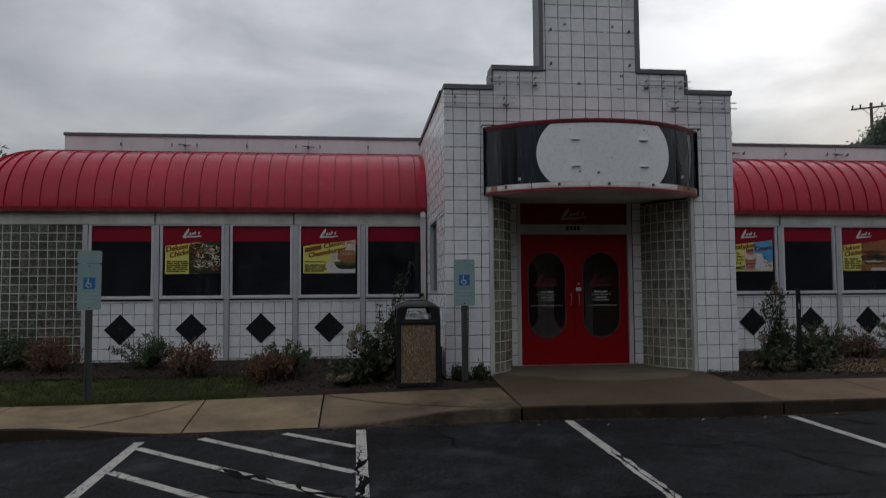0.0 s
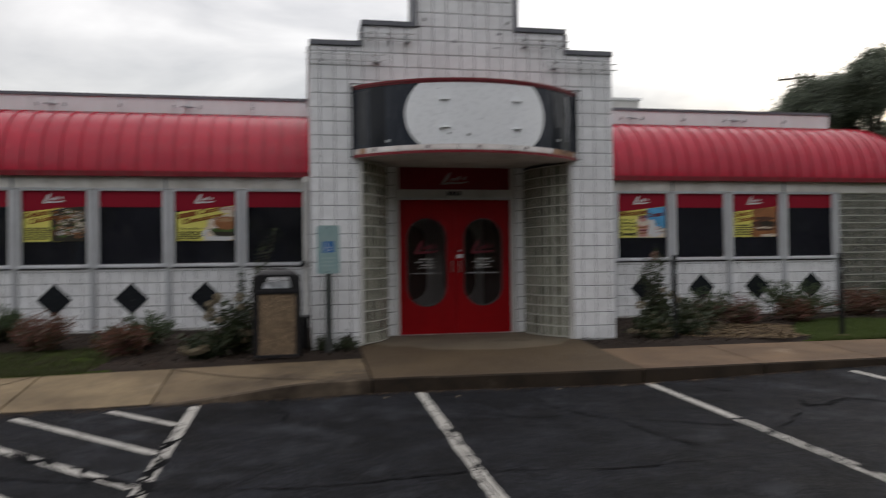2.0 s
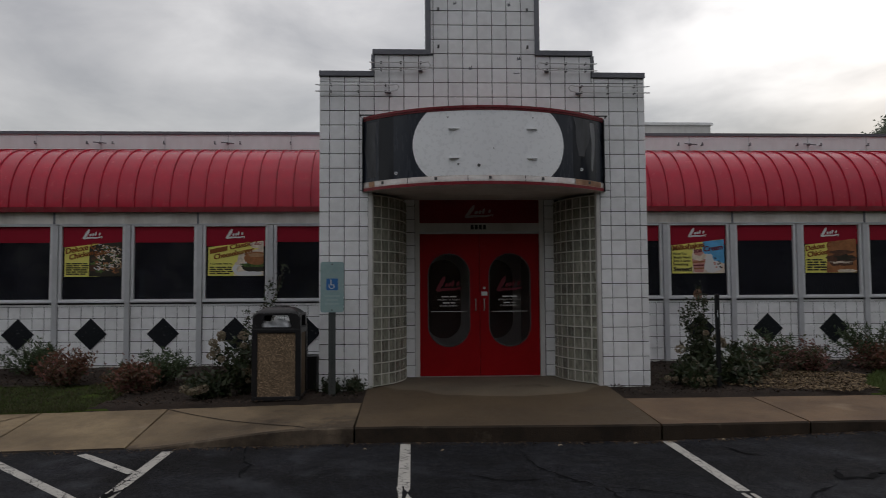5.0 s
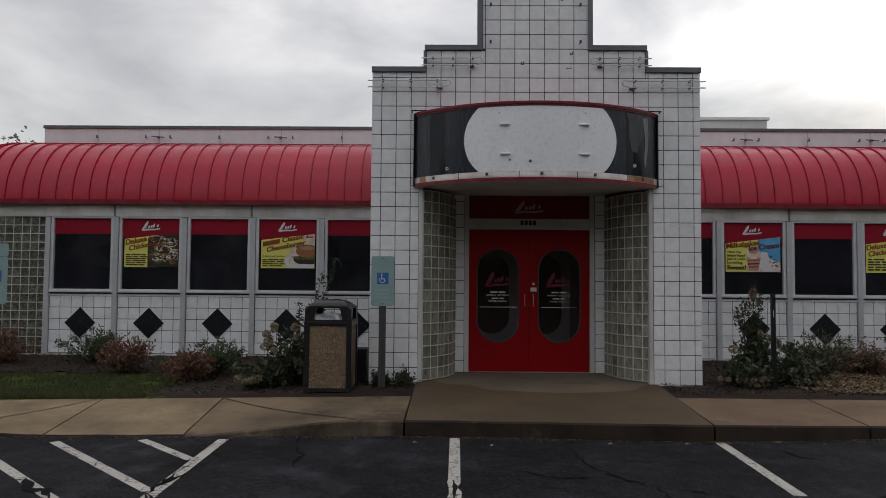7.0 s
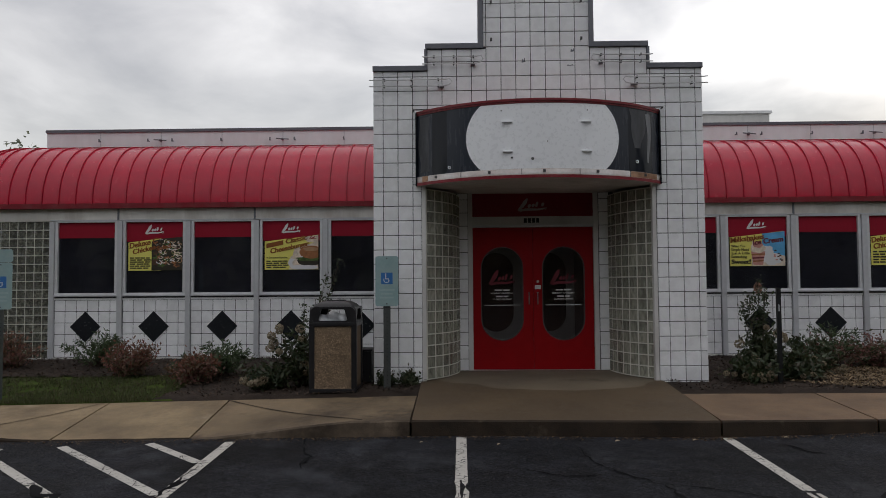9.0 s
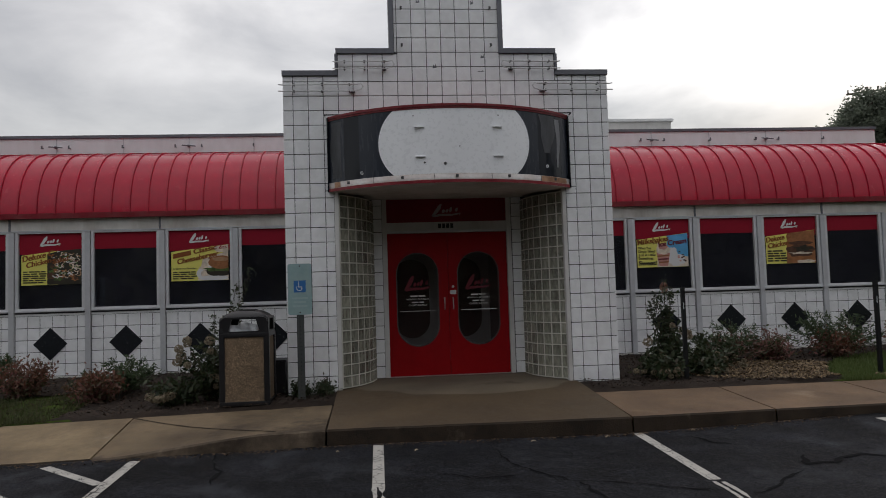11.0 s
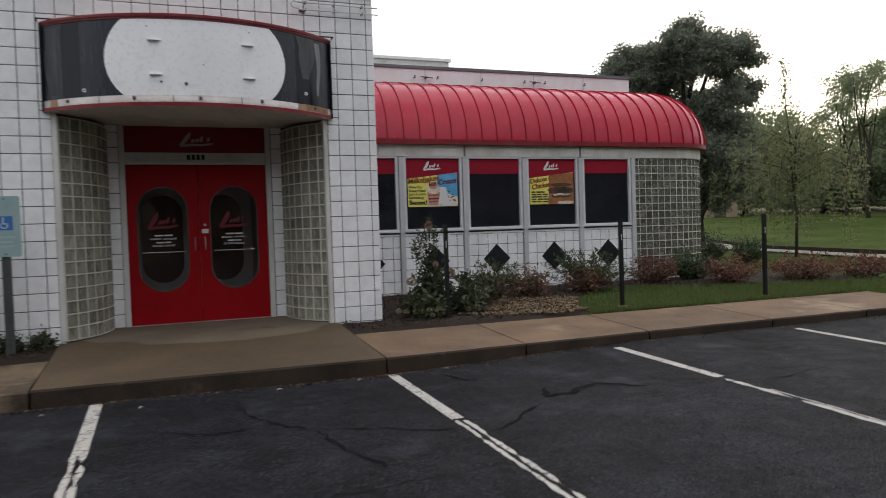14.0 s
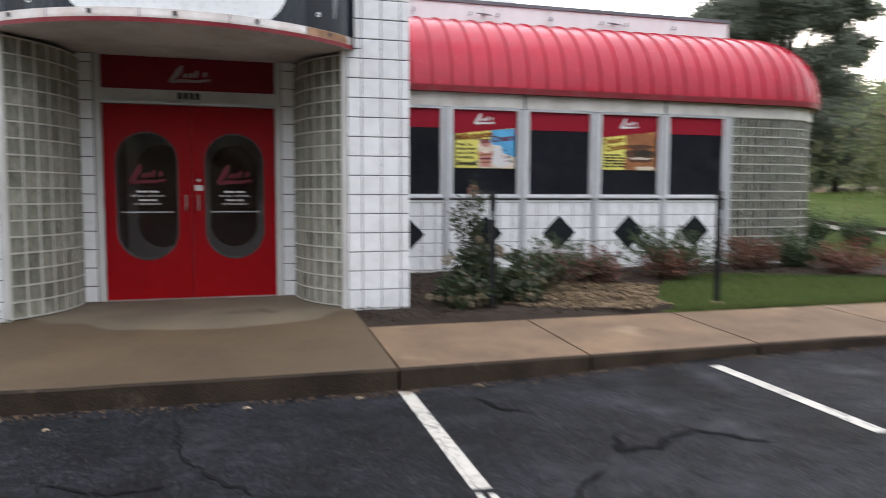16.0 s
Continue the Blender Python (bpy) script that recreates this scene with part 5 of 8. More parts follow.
def gblock_mesh(material):
    """One glass block: pillowed square face with a raised rim, and its body."""
    mb = MB()
    h, d = (GB - 0.016) / 2, 0.03
    n = 4

    def put(u, v):
        a, b = 2 * u - 1, 2 * v - 1
        e = max(abs(a), abs(b))
        return (a * h, -0.012 + (0.010 if e < 0.76 else 0.0) * (1 - 0.5 * e), b * h)

    mb.grid(n * 2, n * 2, put)
    mb.add([(sx * h, y, sz * h) for y in (-0.012, 0.05) for sx, sz in ((-1, -1), (1, -1), (1, 1), (-1, 1))], [(0, 1, 5, 4), (1, 2, 6, 5), (2, 3, 7, 6), (3, 0, 4, 7), (4, 5, 6, 7)])
    return mb.mesh("glass_block", material)


GMESH, GMESHP = gblock_mesh(M_GBLOCK), gblock_mesh(M_GBLOCKP)


def glass_wall(name, path, z0, rows, label, block=None, limit=290):
    """Blocks along a plan path of (x, y, turn) places; pale mortar behind and between."""
    H = rows * GB
    block = block or GMESH
    mb = MB()
    # mortar: bars between the blocks
    for (x, y, a) in path:
        c, s = math.cos(a), math.sin(a)

        def put(u, v, w):
            return (x + u * c - v * s, y + u * s + v * c, w)

        for u in (-GB / 2, GB / 2):
            vs = [put(u + e, v, w) for w in (z0, z0 + H) for e, v in ((-0.0075, -0.008), (0.0075, -0.008), (0.0075, 0.05), (-0.0075, 0.05))]
            mb.add(vs, [(0, 1, 5, 4), (1, 2, 6, 5), (2, 3, 7, 6), (3, 0, 4, 7), (4, 5, 6, 7), (0, 3, 2, 1)])
        for r in range(rows + 1):
            zz = z0 + r * GB
            vs = [put(e, v, zz + w) for w in (-0.0075, 0.0075) for e, v in ((-GB / 2, -0.008), (GB / 2, -0.008), (GB / 2, 0.05), (-GB / 2, 0.05))]
            mb.add(vs, [(0, 1, 5, 4), (1, 2, 6, 5), (2, 3, 7, 6), (3, 0, 4, 7), (4, 5, 6, 7), (0, 3, 2, 1)])
    w = whole(name, mb, M_MORTAR, label, "glass block wall", "structure")
    rest = MB()
    k = 0
    for (x, y, a) in path:
        for r in range(rows):
            zz = z0 + (r + 0.5) * GB
            if k < limit:
                piece("glass_block", block, w, (x, y, zz), a)
            else:
                c, s = math.cos(a), math.sin(a)
                rest.add([(x + p.co.x * c - p.co.y * s, y + p.co.x * s + p.co.y * c, zz + p.co.z) for p in block.vertices], [tuple(q.vertices) for q in block.polygons])
            k += 1
    if rest.v:
        tagged(part("glass_blocks_round_the_corner", rest, M_GBLOCK, w), kind="stuff")
    return w


def corner_path(side):
    """Straight run beside the windows, then round the corner of the wing."""
    P = []
    if side < 0:
        x = -5.300
        while x - GB > CW[0] - 0.01:
            P.append((x - GB / 2, YW, 0.0))
            x -= GB
        m = int(RW * math.pi / 2 / GB)
        for i in range(m):
            a = -(i + 0.5) / m * math.pi / 2
            P.append((CW[0] + RW * math.sin(a), CW[1] - RW * math.cos(a), a))
    else:
        x = 11.43
        while x + GB < CE[0] + 0.01:
            P.append((x + GB / 2, YW, 0.0))
            x += GB
        m = int(RW * math.pi / 2 / GB)
        for i in range(m):
            a = (i + 0.5) / m * math.pi / 2
            P.append((CE[0] + RW * math.sin(a), CE[1] - RW * math.cos(a), a))
    return P


glass_wall("wall_glass_block_west", corner_path(-1), 0.30, 16, "greenish glass blocks rounding the corner of the diner")
glass_wall("wall_glass_block_east", corner_path(1), 0.30, 16, "greenish glass blocks rounding the corner of the diner")


def porch_path(side):
    """The bowed glass wall from the pier to the door jamb."""
    p0, p1 = Vector((1.50, YP + 0.02)), Vector((1.945, YD - 0.11))
    c = (p1 - p0).length
    n = 7
    bow = 0.11
    P = []
    pts = []
    d = (p1 - p0).normalized()
    nrm = Vector((d.y, -d.x))
    for i in range(201):
        t = i / 200
        pts.append(p0.lerp(p1, t) + nrm * bow * 4 * t * (1 - t))
    s = [0]
    for a, b in zip(pts, pts[1:]):
        s.append(s[-1] + (b - a).length)
    for i in range(n):
        q = s[-1] * (i + 0.5) / n
        j = min(range(201), key=lambda j: abs(s[j] - q))
        t = pts[min(200, j + 3)] - pts[max(0, j - 3)]
        a = math.atan2(t.y, t.x)
        x, y = pts[j]
        P.append((x, y, a) if side < 0 else (2 * 3.065 - x, y, -a))
    return P


glass_wall("wall_glass_block_porch_west", porch_path(-1), 0.285, 17, "greenish glass blocks in a bowed porch wall", GMESHP)
glass_wall("wall_glass_block_porch_east", porch_path(1), 0.285, 17, "greenish glass blocks in a bowed porch wall", GMESHP)
for nm, x0, x1 in (("trim_porch_west", 1.445, 1.50), ("trim_porch_east", 4.63 - 0.005, 4.685 - 0.005)):
    s = -0.055 if nm.endswith("east") else 0
    whole(nm, MB().box(x0 + s, x1 + s, YP - 0.004, YP + 0.10, 0.24, 2.93, 0.005), M_WHITE, "white corner trim beside the glass blocks", "trim", "structure")


# ---- wings ----
def build_wings():
    for side, panes, xe, xi in (("west", WEST, -5.30, XPL), ("east", EAST, 11.43, XPR)):
        x0, x1 = min(xe, xi), max(xe, xi)
        low = whole("wall_%s_wing" % side, MB().box(x0, x1, YW - 0.02, YW + 0.15, 0.05, 1.385), M_GROUT, "low white tiled wall with black diamond inlays", "wall", "structure")
        part("base_trim", MB().box(x0, x1, YW - 0.055, YW - 0.02, 0.20, 0.325, 0.005), M_WHITE, low, "white base trim")
        # joints of the tiles, panel by panel, leaving the diamonds free
        for i, p in enumerate(panes):
            a0, a1 = p - 0.05, p + GLASS_W + 0.05
            if side == "east" and i == 0:
                a0 = max(a0, XPR + 0.01)
            if side == "west" and i == 4:
                a1 = min(a1, XPL - 0.01)
            cx = p + GLASS_W / 2
            cols = [a0] + [p + 0.141 + 0.2 * k for k in range(5) if a0 + 0.03 < p + 0.141 + 0.2 * k < a1 - 0.03] + [a1]
            rows = [0.33 + 0.2 * k for k in range(6)]
            for c0, c1 in zip(cols, cols[1:]):
                for r0, r1 in zip(rows, rows[1:]):
                    r1 = min(r1, 1.36)
                    piece("tile", tile_mesh(c1 - c0 - JOINT, r1 - r0 - JOINT, M_TILE, "-y"), low, ((c0 + c1) / 2, YW - 0.02, (r0 + r1) / 2))
            h = 0.272
            D = MB().prism([(cx - h, 0.86), (cx, 0.86 - h), (cx + h, 0.86), (cx, 0.86 + h)], 0, 0.012, lambda a, b, c: (a, YW - 0.029 - c, b))
            part("diamond", D, M_BLACKTILE, low, "black glazed diamond inlay")
        # pilasters
        for i in range(6):
            x = panes[0] - 0.098 + PITCH * i
            if XPL - 0.05 < x < XPR + 0.05:
                continue
            part("pilaster", MB().box(x - 0.043, x + 0.043, YW - 0.075, YW + 0.05, 0.30, 2.725, 0.006), M_FRAME, low)
        part("head_trim", MB().box(x0, x1, YW - 0.034, YW - 0.02, 1.331, 1.366, 0.003), M_TILE_J, low, "narrow white tile trim")
        # dark strip that draws the thin shadow line below the sills
        part("sill_band", MB().box(x0, x1, YW - 0.035, YW + 0.1, 1.384, 1.40), M_COPING, low)
        # panes
        for i, p in enumerate(panes):
            pr = p + GLASS_W
            if side == "west" and i == 4:
                pr = min(pr, XPL - 0.06)
            win = whole("window_%s" % side, MB().box(p, pr, YW + 0.0, YW + 0.008, ZS, ZH), M_GLASS, "dark window with a red band along its head", "window", "structure")
            win.visible_shadow = False
            f = MB()
            fw = 0.048
            for a, b, c, d in ((p - fw, p, ZS - 0.055, ZH + 0.03), (pr, pr + fw, ZS - 0.055, ZH + 0.03), (p, pr, ZS - 0.055, ZS), (p, pr, ZH, ZH + 0.03)):
                f.box(a, b, YW - 0.05, YW + 0.05, c, d, 0.005)
            part("window_frame", f, M_WINFRAME, win)
            part("window_sill", MB().box(p - fw, pr + fw, YW - 0.085, YW - 0.05, ZS - 0.060, ZS - 0.035, 0.005), M_FRAME, win)
            if not (side == "west" and i in (1, 3)) and not (side == "east" and i in (1, 3)):
                part("red_band", MB().box(p + 0.002, pr - 0.002, YW - 0.006, YW - 0.003, ZH - 0.275, ZH - 0.002), M_PRINTR, win, "red film band")
        # fascia over the windows, in lengths of two bays
        fa = MB().box(x0 if side == "west" else x0, x1, YW - 0.05, YW + 0.12, 2.735, 2.99)
        fas = whole("fascia_%s" % side, fa, M_FASCIA, "white stained metal fascia with joint covers", "fascia", "structure")
        part("drip_strip", MB().box(x0, x1, YW - 0.062, YW - 0.05, 2.735, 2.752), M_FRAME, fas)
        for x in ([-6.5, -4.08, -1.65] if side == "west" else [5.35, 7.77, 10.20]):
            if x0 < x < x1:
                part("joint_cover", MB().box(x - 0.016, x + 0.016, YW - 0.066, YW - 0.05, 2.742, 2.94, 0.003), M_COPING, fas)
        # curved fascia over the glass blocks
        C, s = (CW, -1) if side == "west" else (CE, 1)

        def run(u, r):
            n0 = abs(C[0] - xe)
            L = n0 + r * math.pi / 2
            q = u * (n0 + RW * math.pi / 2)
            if q < n0:
                return (xe + s * q, C[1] - r)
            a = (q - n0) / RW
            return (C[0] + s * r * math.sin(a), C[1] - r * math.cos(a))

        m = MB()
        m.grid(30, 1, lambda u, v: (*run(u, RW + 0.03), lerp(2.735, 2.99, v)))
        m.grid(30, 1, lambda u, v: (*run(u, lerp(RW - 0.05, RW + 0.03, v)), 2.735))
        part("curved_fascia", m, M_FASCIA, fas)
        m = MB()
        m.grid(30, 1, lambda u, v: (*run(u, RW + 0.05), lerp(0.18, 0.31, v)))
        m.grid(30, 1, lambda u, v: (*run(u, lerp(RW - 0.03, RW + 0.05, v)), 0.31))
        part("curved_base", m, M_WHITE, low)


def awning(side):
    """A barrel awning with standing seams, rounding the corner like a dome."""
    C, s = (CW, -1) if side == "west" else (CE, 1)
    R0, H = RW + 0.14, 1.30
    zb = 2.95
    xi = (XPL - 0.005) if side == "west" else (XPR + 0.005)
    straight = abs(C[0] - xi)
    ttl = thing("awning_%s" % side, (xi, YW - 0.14, zb), "red standing-seam metal barrel awning with a rounded end", "awning", kind="structure")

    def prof(v):
        # v from the front edge to the top
        a = v * math.pi / 2
        return (math.cos(a) ** 0.9 if v < 1 else 0.0, math.sin(a) ** 0.95 if v > 0 else 0.0)

    def place(q, v, lift=0.0):
        k, h = prof(v)
        r = R0 * k + lift * (k + 0.15)
        z = zb + 0.07 + (H - 0.07) * h + lift * h
        if q < straight:
            return (xi + s * q, C[1] - r, z)
        a = min((q - straight) / R0, math.pi / 2)
        return (C[0] + s * r * math.sin(a), C[1] - r * math.cos(a), z)

    total = straight + R0 * math.pi / 2
    st, ph = 0.30, 0.19 if side == "west" else 0.11
    seams = [q for q in (ph + st * i for i in range(80)) if q < total - 0.05]
    for q0, q1 in zip([0.0] + seams, seams + [total]):
        mb = MB()
        mb.grid(2, 14, lambda u, v: place(lerp(q0, q1, u), v))
        part("metal_panel", mb, M_RED, ttl, smooth=True)
    for q in seams:
        mb = MB()
        w = 0.008
        for a, b, la, lb in ((-w, -w, 0, 0.02), (-w, w, 0.02, 0.02), (w, w, 0.02, 0)):
            mb.grid(1, 14, lambda u, v: place(min(total, max(0, q + lerp(a, b, u))), v, lerp(la, lb, u)))
        part("standing_seam", mb, M_REDSEAM, ttl)
    mb = MB()

    def edge(u, off, z):
        q = u * total
        r = R0 + off
        if q < straight:
            return (xi + s * q, C[1] - r, z)
        a = (q - straight) / R0
        return (C[0] + s * r * math.sin(a), C[1] - r * math.cos(a), z)

    N = 60
    mb.grid(N, 1, lambda u, v: edge(u, 0.012, lerp(zb - 0.005, zb + 0.085, v)))
    mb.grid(N, 1, lambda u, v: edge(u, lerp(0.012, -0.02, v), zb + 0.085))
    mb.grid(N, 1, lambda u, v: edge(u, lerp(0.012, -0.13, v), zb - 0.005))
    part("drip_edge", mb, M_REDTRIM, ttl)
    mb = MB()
    x0, x1 = sorted((xi, C[0] + s * 0.02))
    mb.box(x0, x1, C[1] - 0.06, C[1] + 0.015, zb + H - 0.02, zb + H + 0.05, 0.008)
    part("ridge_cap", mb, M_REDTRIM, ttl)


def build_roof():
    for side, x0, x1 in (("west", -6.17, XPL), ("east", XPR, 12.35)):
        p = whole("parapet_%s" % side, MB().box(x0, x1, YPAR, YPAR + 0.25, 4.0, ZPAR - 0.06), M_PARAPET, "white painted parapet above the awning", "parapet", "structure")
        part("coping", MB().box(x0 - 0.02 if side == "west" else x0, x1 if side == "west" else x1 + 0.02, YPAR - 0.025, YPAR + 0.28, ZPAR - 0.06, ZPAR, 0.006), M_COPING, p, "dark grey metal coping")
        seams = [-0.28 - 1.205 * i for i in range(5)] if side == "west" else [6.36 + 1.205 * i for i in range(5)]
        for x in seams:
            part("seam", MB().box(x - 0.007, x + 0.007, YPAR - 0.005, YPAR, 4.28, ZPAR - 0.065), M_FRAME, p)
        for xs in seams[0::2] + [q + e for q in seams[1::2] for e in (-0.24, 0.24)]:
            mb = MB().tube([(xs, YPAR, 4.42), (xs, YPAR - 0.07, 4.42)], 0.012, 6)
            mb.tube([(xs, YPAR - 0.07, 4.40), (xs, YPAR - 0.07, 4.46)], 0.014, 6)
            part("tube_standoff", mb, M_COPING, p)
        for xs in seams[1::2]:
            mb = MB().tube([(xs - 0.12, YPAR - 0.07, 4.44), (xs, YPAR - 0.075, 4.43), (xs + 0.13, YPAR - 0.07, 4.42)], 0.011, 6)
            mb.box(xs - 0.02, xs + 0.02, YPAR - 0.07, YPAR, 4.41, 4.45, 0.005)
            part("tube_end_housing", mb, M_COPING, p, "dark tube housing")
    whole("wall_back_upper", MB().box(-6.02, 12.2, 25.8, 25.95, 2.95, 4.10), M_WHITE, "plain white upper back wall of the diner", "wall", "structure")
    whole("roof_entrance", MB().box(XPL + 0.3, XPR - 0.3, YP + 0.3, YPAR + 0.25, 4.25, 4.38), M_ROOF, "flat grey membrane roof of the entrance block", "roof", "structure")
    whole("roof", MB().box(-6.17, 12.35, YPAR + 0.25, 26.0, 4.10, 4.25), M_ROOF, "flat grey membrane roof", "roof", "structure")
    box_wall("wall_west", -7.6, -7.35, CW[1] + 0.02, 26, 0.05, 2.95, M_WHITE, "plain white side wall of the diner")
    box_wall("wall_east", 13.48, 13.73, CE[1] + 0.02, 26, 0.05, 2.95, M_WHITE, "plain white side wall of the diner")
    for nm, x0, x1, xu in (("west", -7.6, -6.17, -6.17), ("east", 12.35, 13.73, 12.2)):
        whole("roof_%s_side" % nm, MB().box(x0, x1, CW[1] + 0.02, 26, 2.955, 3.03), M_ROOF, "low flat roof along the side of the diner", "roof", "structure")
        box_wall("wall_%s_upper" % nm, xu, xu + 0.15, YPAR + 0.25, 26, 3.03, 4.10, M_WHITE, "plain white upper side wall of the diner")
    box_wall("wall_back", -7.35, 13.48, 25.75, 26, 0.05, 2.95, M_WHITE, "plain white back wall of the diner")
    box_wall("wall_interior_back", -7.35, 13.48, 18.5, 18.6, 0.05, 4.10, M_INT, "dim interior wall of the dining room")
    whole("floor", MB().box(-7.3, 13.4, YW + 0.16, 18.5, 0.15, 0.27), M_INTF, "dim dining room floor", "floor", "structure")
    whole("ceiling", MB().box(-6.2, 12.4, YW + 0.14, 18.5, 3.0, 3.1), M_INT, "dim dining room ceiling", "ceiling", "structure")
    hv = thing("rooftop_unit", (8.0, 19.8, 4.25), "white boxy rooftop air unit", "air unit")
    part("housing", MB().box(6.2, 9.73, 18.8, 21.0, 4.25, 5.76, 0.02), M_WHITE, hv)
    part("lid", MB().box(6.15, 9.78, 18.75, 21.05, 5.76, 5.83, 0.01), M_PARAPET, hv)


build_wings()
awning("west")
awning("east")
build_roof()


# ---- marquee over the door ----
SX0, SX1, SAP = 1.375, 4.685, 9.75
SCX, SH = (SX0 + SX1) / 2, (SX1 - SX0) / 2
SAG = YP - SAP
SR = (SAG * SAG + SH * SH) / (2 * SAG)


def arc(x, off=0.0):
    """The bowed face in plan: its y at x, moved outwards by off."""
    return SAP + SR - math.sqrt((SR + off) ** 2 - min(abs(x - SCX), SR * 0.98) ** 2)


def build_marquee():
    mq = thing("marquee_sign", (SCX, YP, 2.93), "bowed marquee with black face, blank white panel and red trim", "sign")
    z0, z1 = 2.905, 3.925

    def band(mb, za, zb, off, n=40, x0=SX0, x1=SX1):
        mb.grid(n, 1, lambda u, v: (lerp(x0, x1, u), arc(lerp(x0, x1, u), off), lerp(za, zb, v)))

    def ledge(mb, z, o0, o1, n=40):
        mb.grid(n, 1, lambda u, v: (lerp(SX0, SX1, u), lerp(arc(lerp(SX0, SX1, u), o0), arc(lerp(SX0, SX1, u), o1), v), z))

    face = MB()
    band(face, z0 + 0.12, z1 - 0.06, 0.0)
    f = part("face", face, M_SIGNBLK, mq, "glossy black face", True)
    # sections of the face; the sky they reflect is put into their slate colour
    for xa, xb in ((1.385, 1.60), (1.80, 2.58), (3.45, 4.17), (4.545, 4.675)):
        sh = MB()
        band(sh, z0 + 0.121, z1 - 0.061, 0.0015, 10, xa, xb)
        part("slate_sheet", sh, M_SIGNSLATE, f, "slate-blue face sheet with sky sheen in its colour", True)
    # white panel with bowed ends
    W = MB()
    za, zb = z0 + 0.122, z1 - 0.062
    zc, hh = (za + zb) / 2, (zb - za) / 2

    def wput(u, v):
        z = lerp(za, zb, v)
        k = math.sqrt(max(0, 1 - ((z - zc) / (hh * 1.28)) ** 2))
        a, b = 2.55 - 0.50 * k, 3.53 + 0.50 * k
        x = lerp(a, b, u)
        return (x, arc(x, 0.004), z)

    W.grid(24, 20, wput)
    wp = part("white_panel", W, M_SIGNWHT, mq, "blank white panel", True)
    for x, z in ((2.57, 3.625), (3.58, 3.625), (2.575, 3.245), (3.585, 3.245)):
        y = arc(x, 0.004)
        b = MB().box(x - 0.065, x + 0.065, y - 0.035, y - 0.001, z - 0.004, z + 0.012, 0.003)
        b.box(x - 0.065, x + 0.065, y - 0.008, y - 0.001, z - 0.022, z + 0.022, 0.002)
        part("bracket", b, M_SIGNWHT, wp, "small white letter bracket")
    for x, z, r in ((2.63, 3.17, 0.013), (2.89, 3.15, 0.02), (3.08, 3.37, 0.007), (2.5, 3.78, 0.008), (3.6, 3.78, 0.008)):
        y = arc(x, 0.004)
        part("screw_hole", MB().tube([(x, y - 0.0005, z), (x, y - 0.006, z)], r, 10), M_GASKET, wp)
    for x, z in ((1.83, 3.10), (4.30, 3.16)):
        y = arc(x, 0.0)
        part("grommet", ring_between([(x + 0.022 * math.cos(i * 0.524), z + 0.022 * math.sin(i * 0.524)) for i in range(12)], [(x + 0.011 * math.cos(i * 0.524), z + 0.011 * math.sin(i * 0.524)) for i in range(12)], y - 0.012, y + 0.01), M_SIGNWHT, mq)
    # reflections on the glossy face, painted as grey and pale patches
    for nm, xa, xb, lo, hi, m, k in (("scuff_patch", 4.20, 4.44, 3.34, 3.85, M_STREAK, 0.42), ("peeled_strip", 4.455, 4.525, 3.16, 3.82, M_STREAKP, 0.30), ("scuff_patch", 1.42, 1.56, 3.08, 3.83, M_STREAK, 0.9)):
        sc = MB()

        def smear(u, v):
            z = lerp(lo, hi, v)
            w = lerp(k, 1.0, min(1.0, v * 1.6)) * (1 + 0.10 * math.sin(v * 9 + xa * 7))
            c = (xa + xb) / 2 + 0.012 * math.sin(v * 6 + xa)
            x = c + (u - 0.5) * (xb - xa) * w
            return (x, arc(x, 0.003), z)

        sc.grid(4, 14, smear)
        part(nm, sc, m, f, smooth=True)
    top = MB()
    band(top, z1 - 0.06, z1 - 0.035, 0.012)
    ledge(top, z1 - 0.06, 0.0, 0.012)
    ledge(top, z1 - 0.035, 0.012, 0.024)
    band(top, z1 - 0.035, z1 - 0.012, 0.024)
    ledge(top, z1 - 0.012, 0.024, 0.012)
    band(top, z1 - 0.012, z1, 0.012)
    top.grid(40, 1, lambda u, v: (lerp(SX0, SX1, u), lerp(arc(lerp(SX0, SX1, u), 0.012), YP, v), z1))
    part("top_trim", top, M_REDTRIM, mq, "faded red top trim")
    bt = MB()
    band(bt, z0 + 0.04, z0 + 0.12, 0.014)
    ledge(bt, z0 + 0.12, 0.0, 0.014)
    part("steel_strip", bt, M_STEEL, mq, "dull steel strip", True)
    for xa, xb in ((4.20, 4.62), (1.46, 1.54)):
        ru = MB()
        band(ru, z0 + 0.045, z0 + 0.118, 0.0155, 8, xa, xb)
        part("rust_patch", ru, M_RUST, mq, "orange rust on the steel strip", True)
    for x in (1.98, 2.75, 3.49, 4.19):
        y = arc(x, 0.014)
        part("strip_joint", MB().box(x - 0.004, x + 0.004, y - 0.003, y + 0.004, z0 + 0.041, z0 + 0.119), M_GASKET, mq)
    br = MB()
    band(br, z0, z0 + 0.04, 0.026)
    ledge(br, z0 + 0.04, 0.014, 0.026)
    part("bottom_trim", br, M_REDTRIM, mq, "faded red bottom trim")
    so = MB()
    so.grid(40, 1, lambda u, v: (lerp(SX0, SX1, u), lerp(arc(lerp(SX0, SX1, u), 0.026), YP + 0.31, v) if v == 0 else YP + 0.31, z0 + 0.004))
    part("soffit", so, M_SOFFIT, mq, "stained grey underside")
    for i in range(5):
        x = lerp(1.65, 4.42, i / 4)
        y = arc(x, 0.014)
        part("clip", MB().box(x - 0.018, x + 0.018, y - 0.012, y, z0 + 0.07, z0 + 0.105, 0.003), M_GASKET, mq)
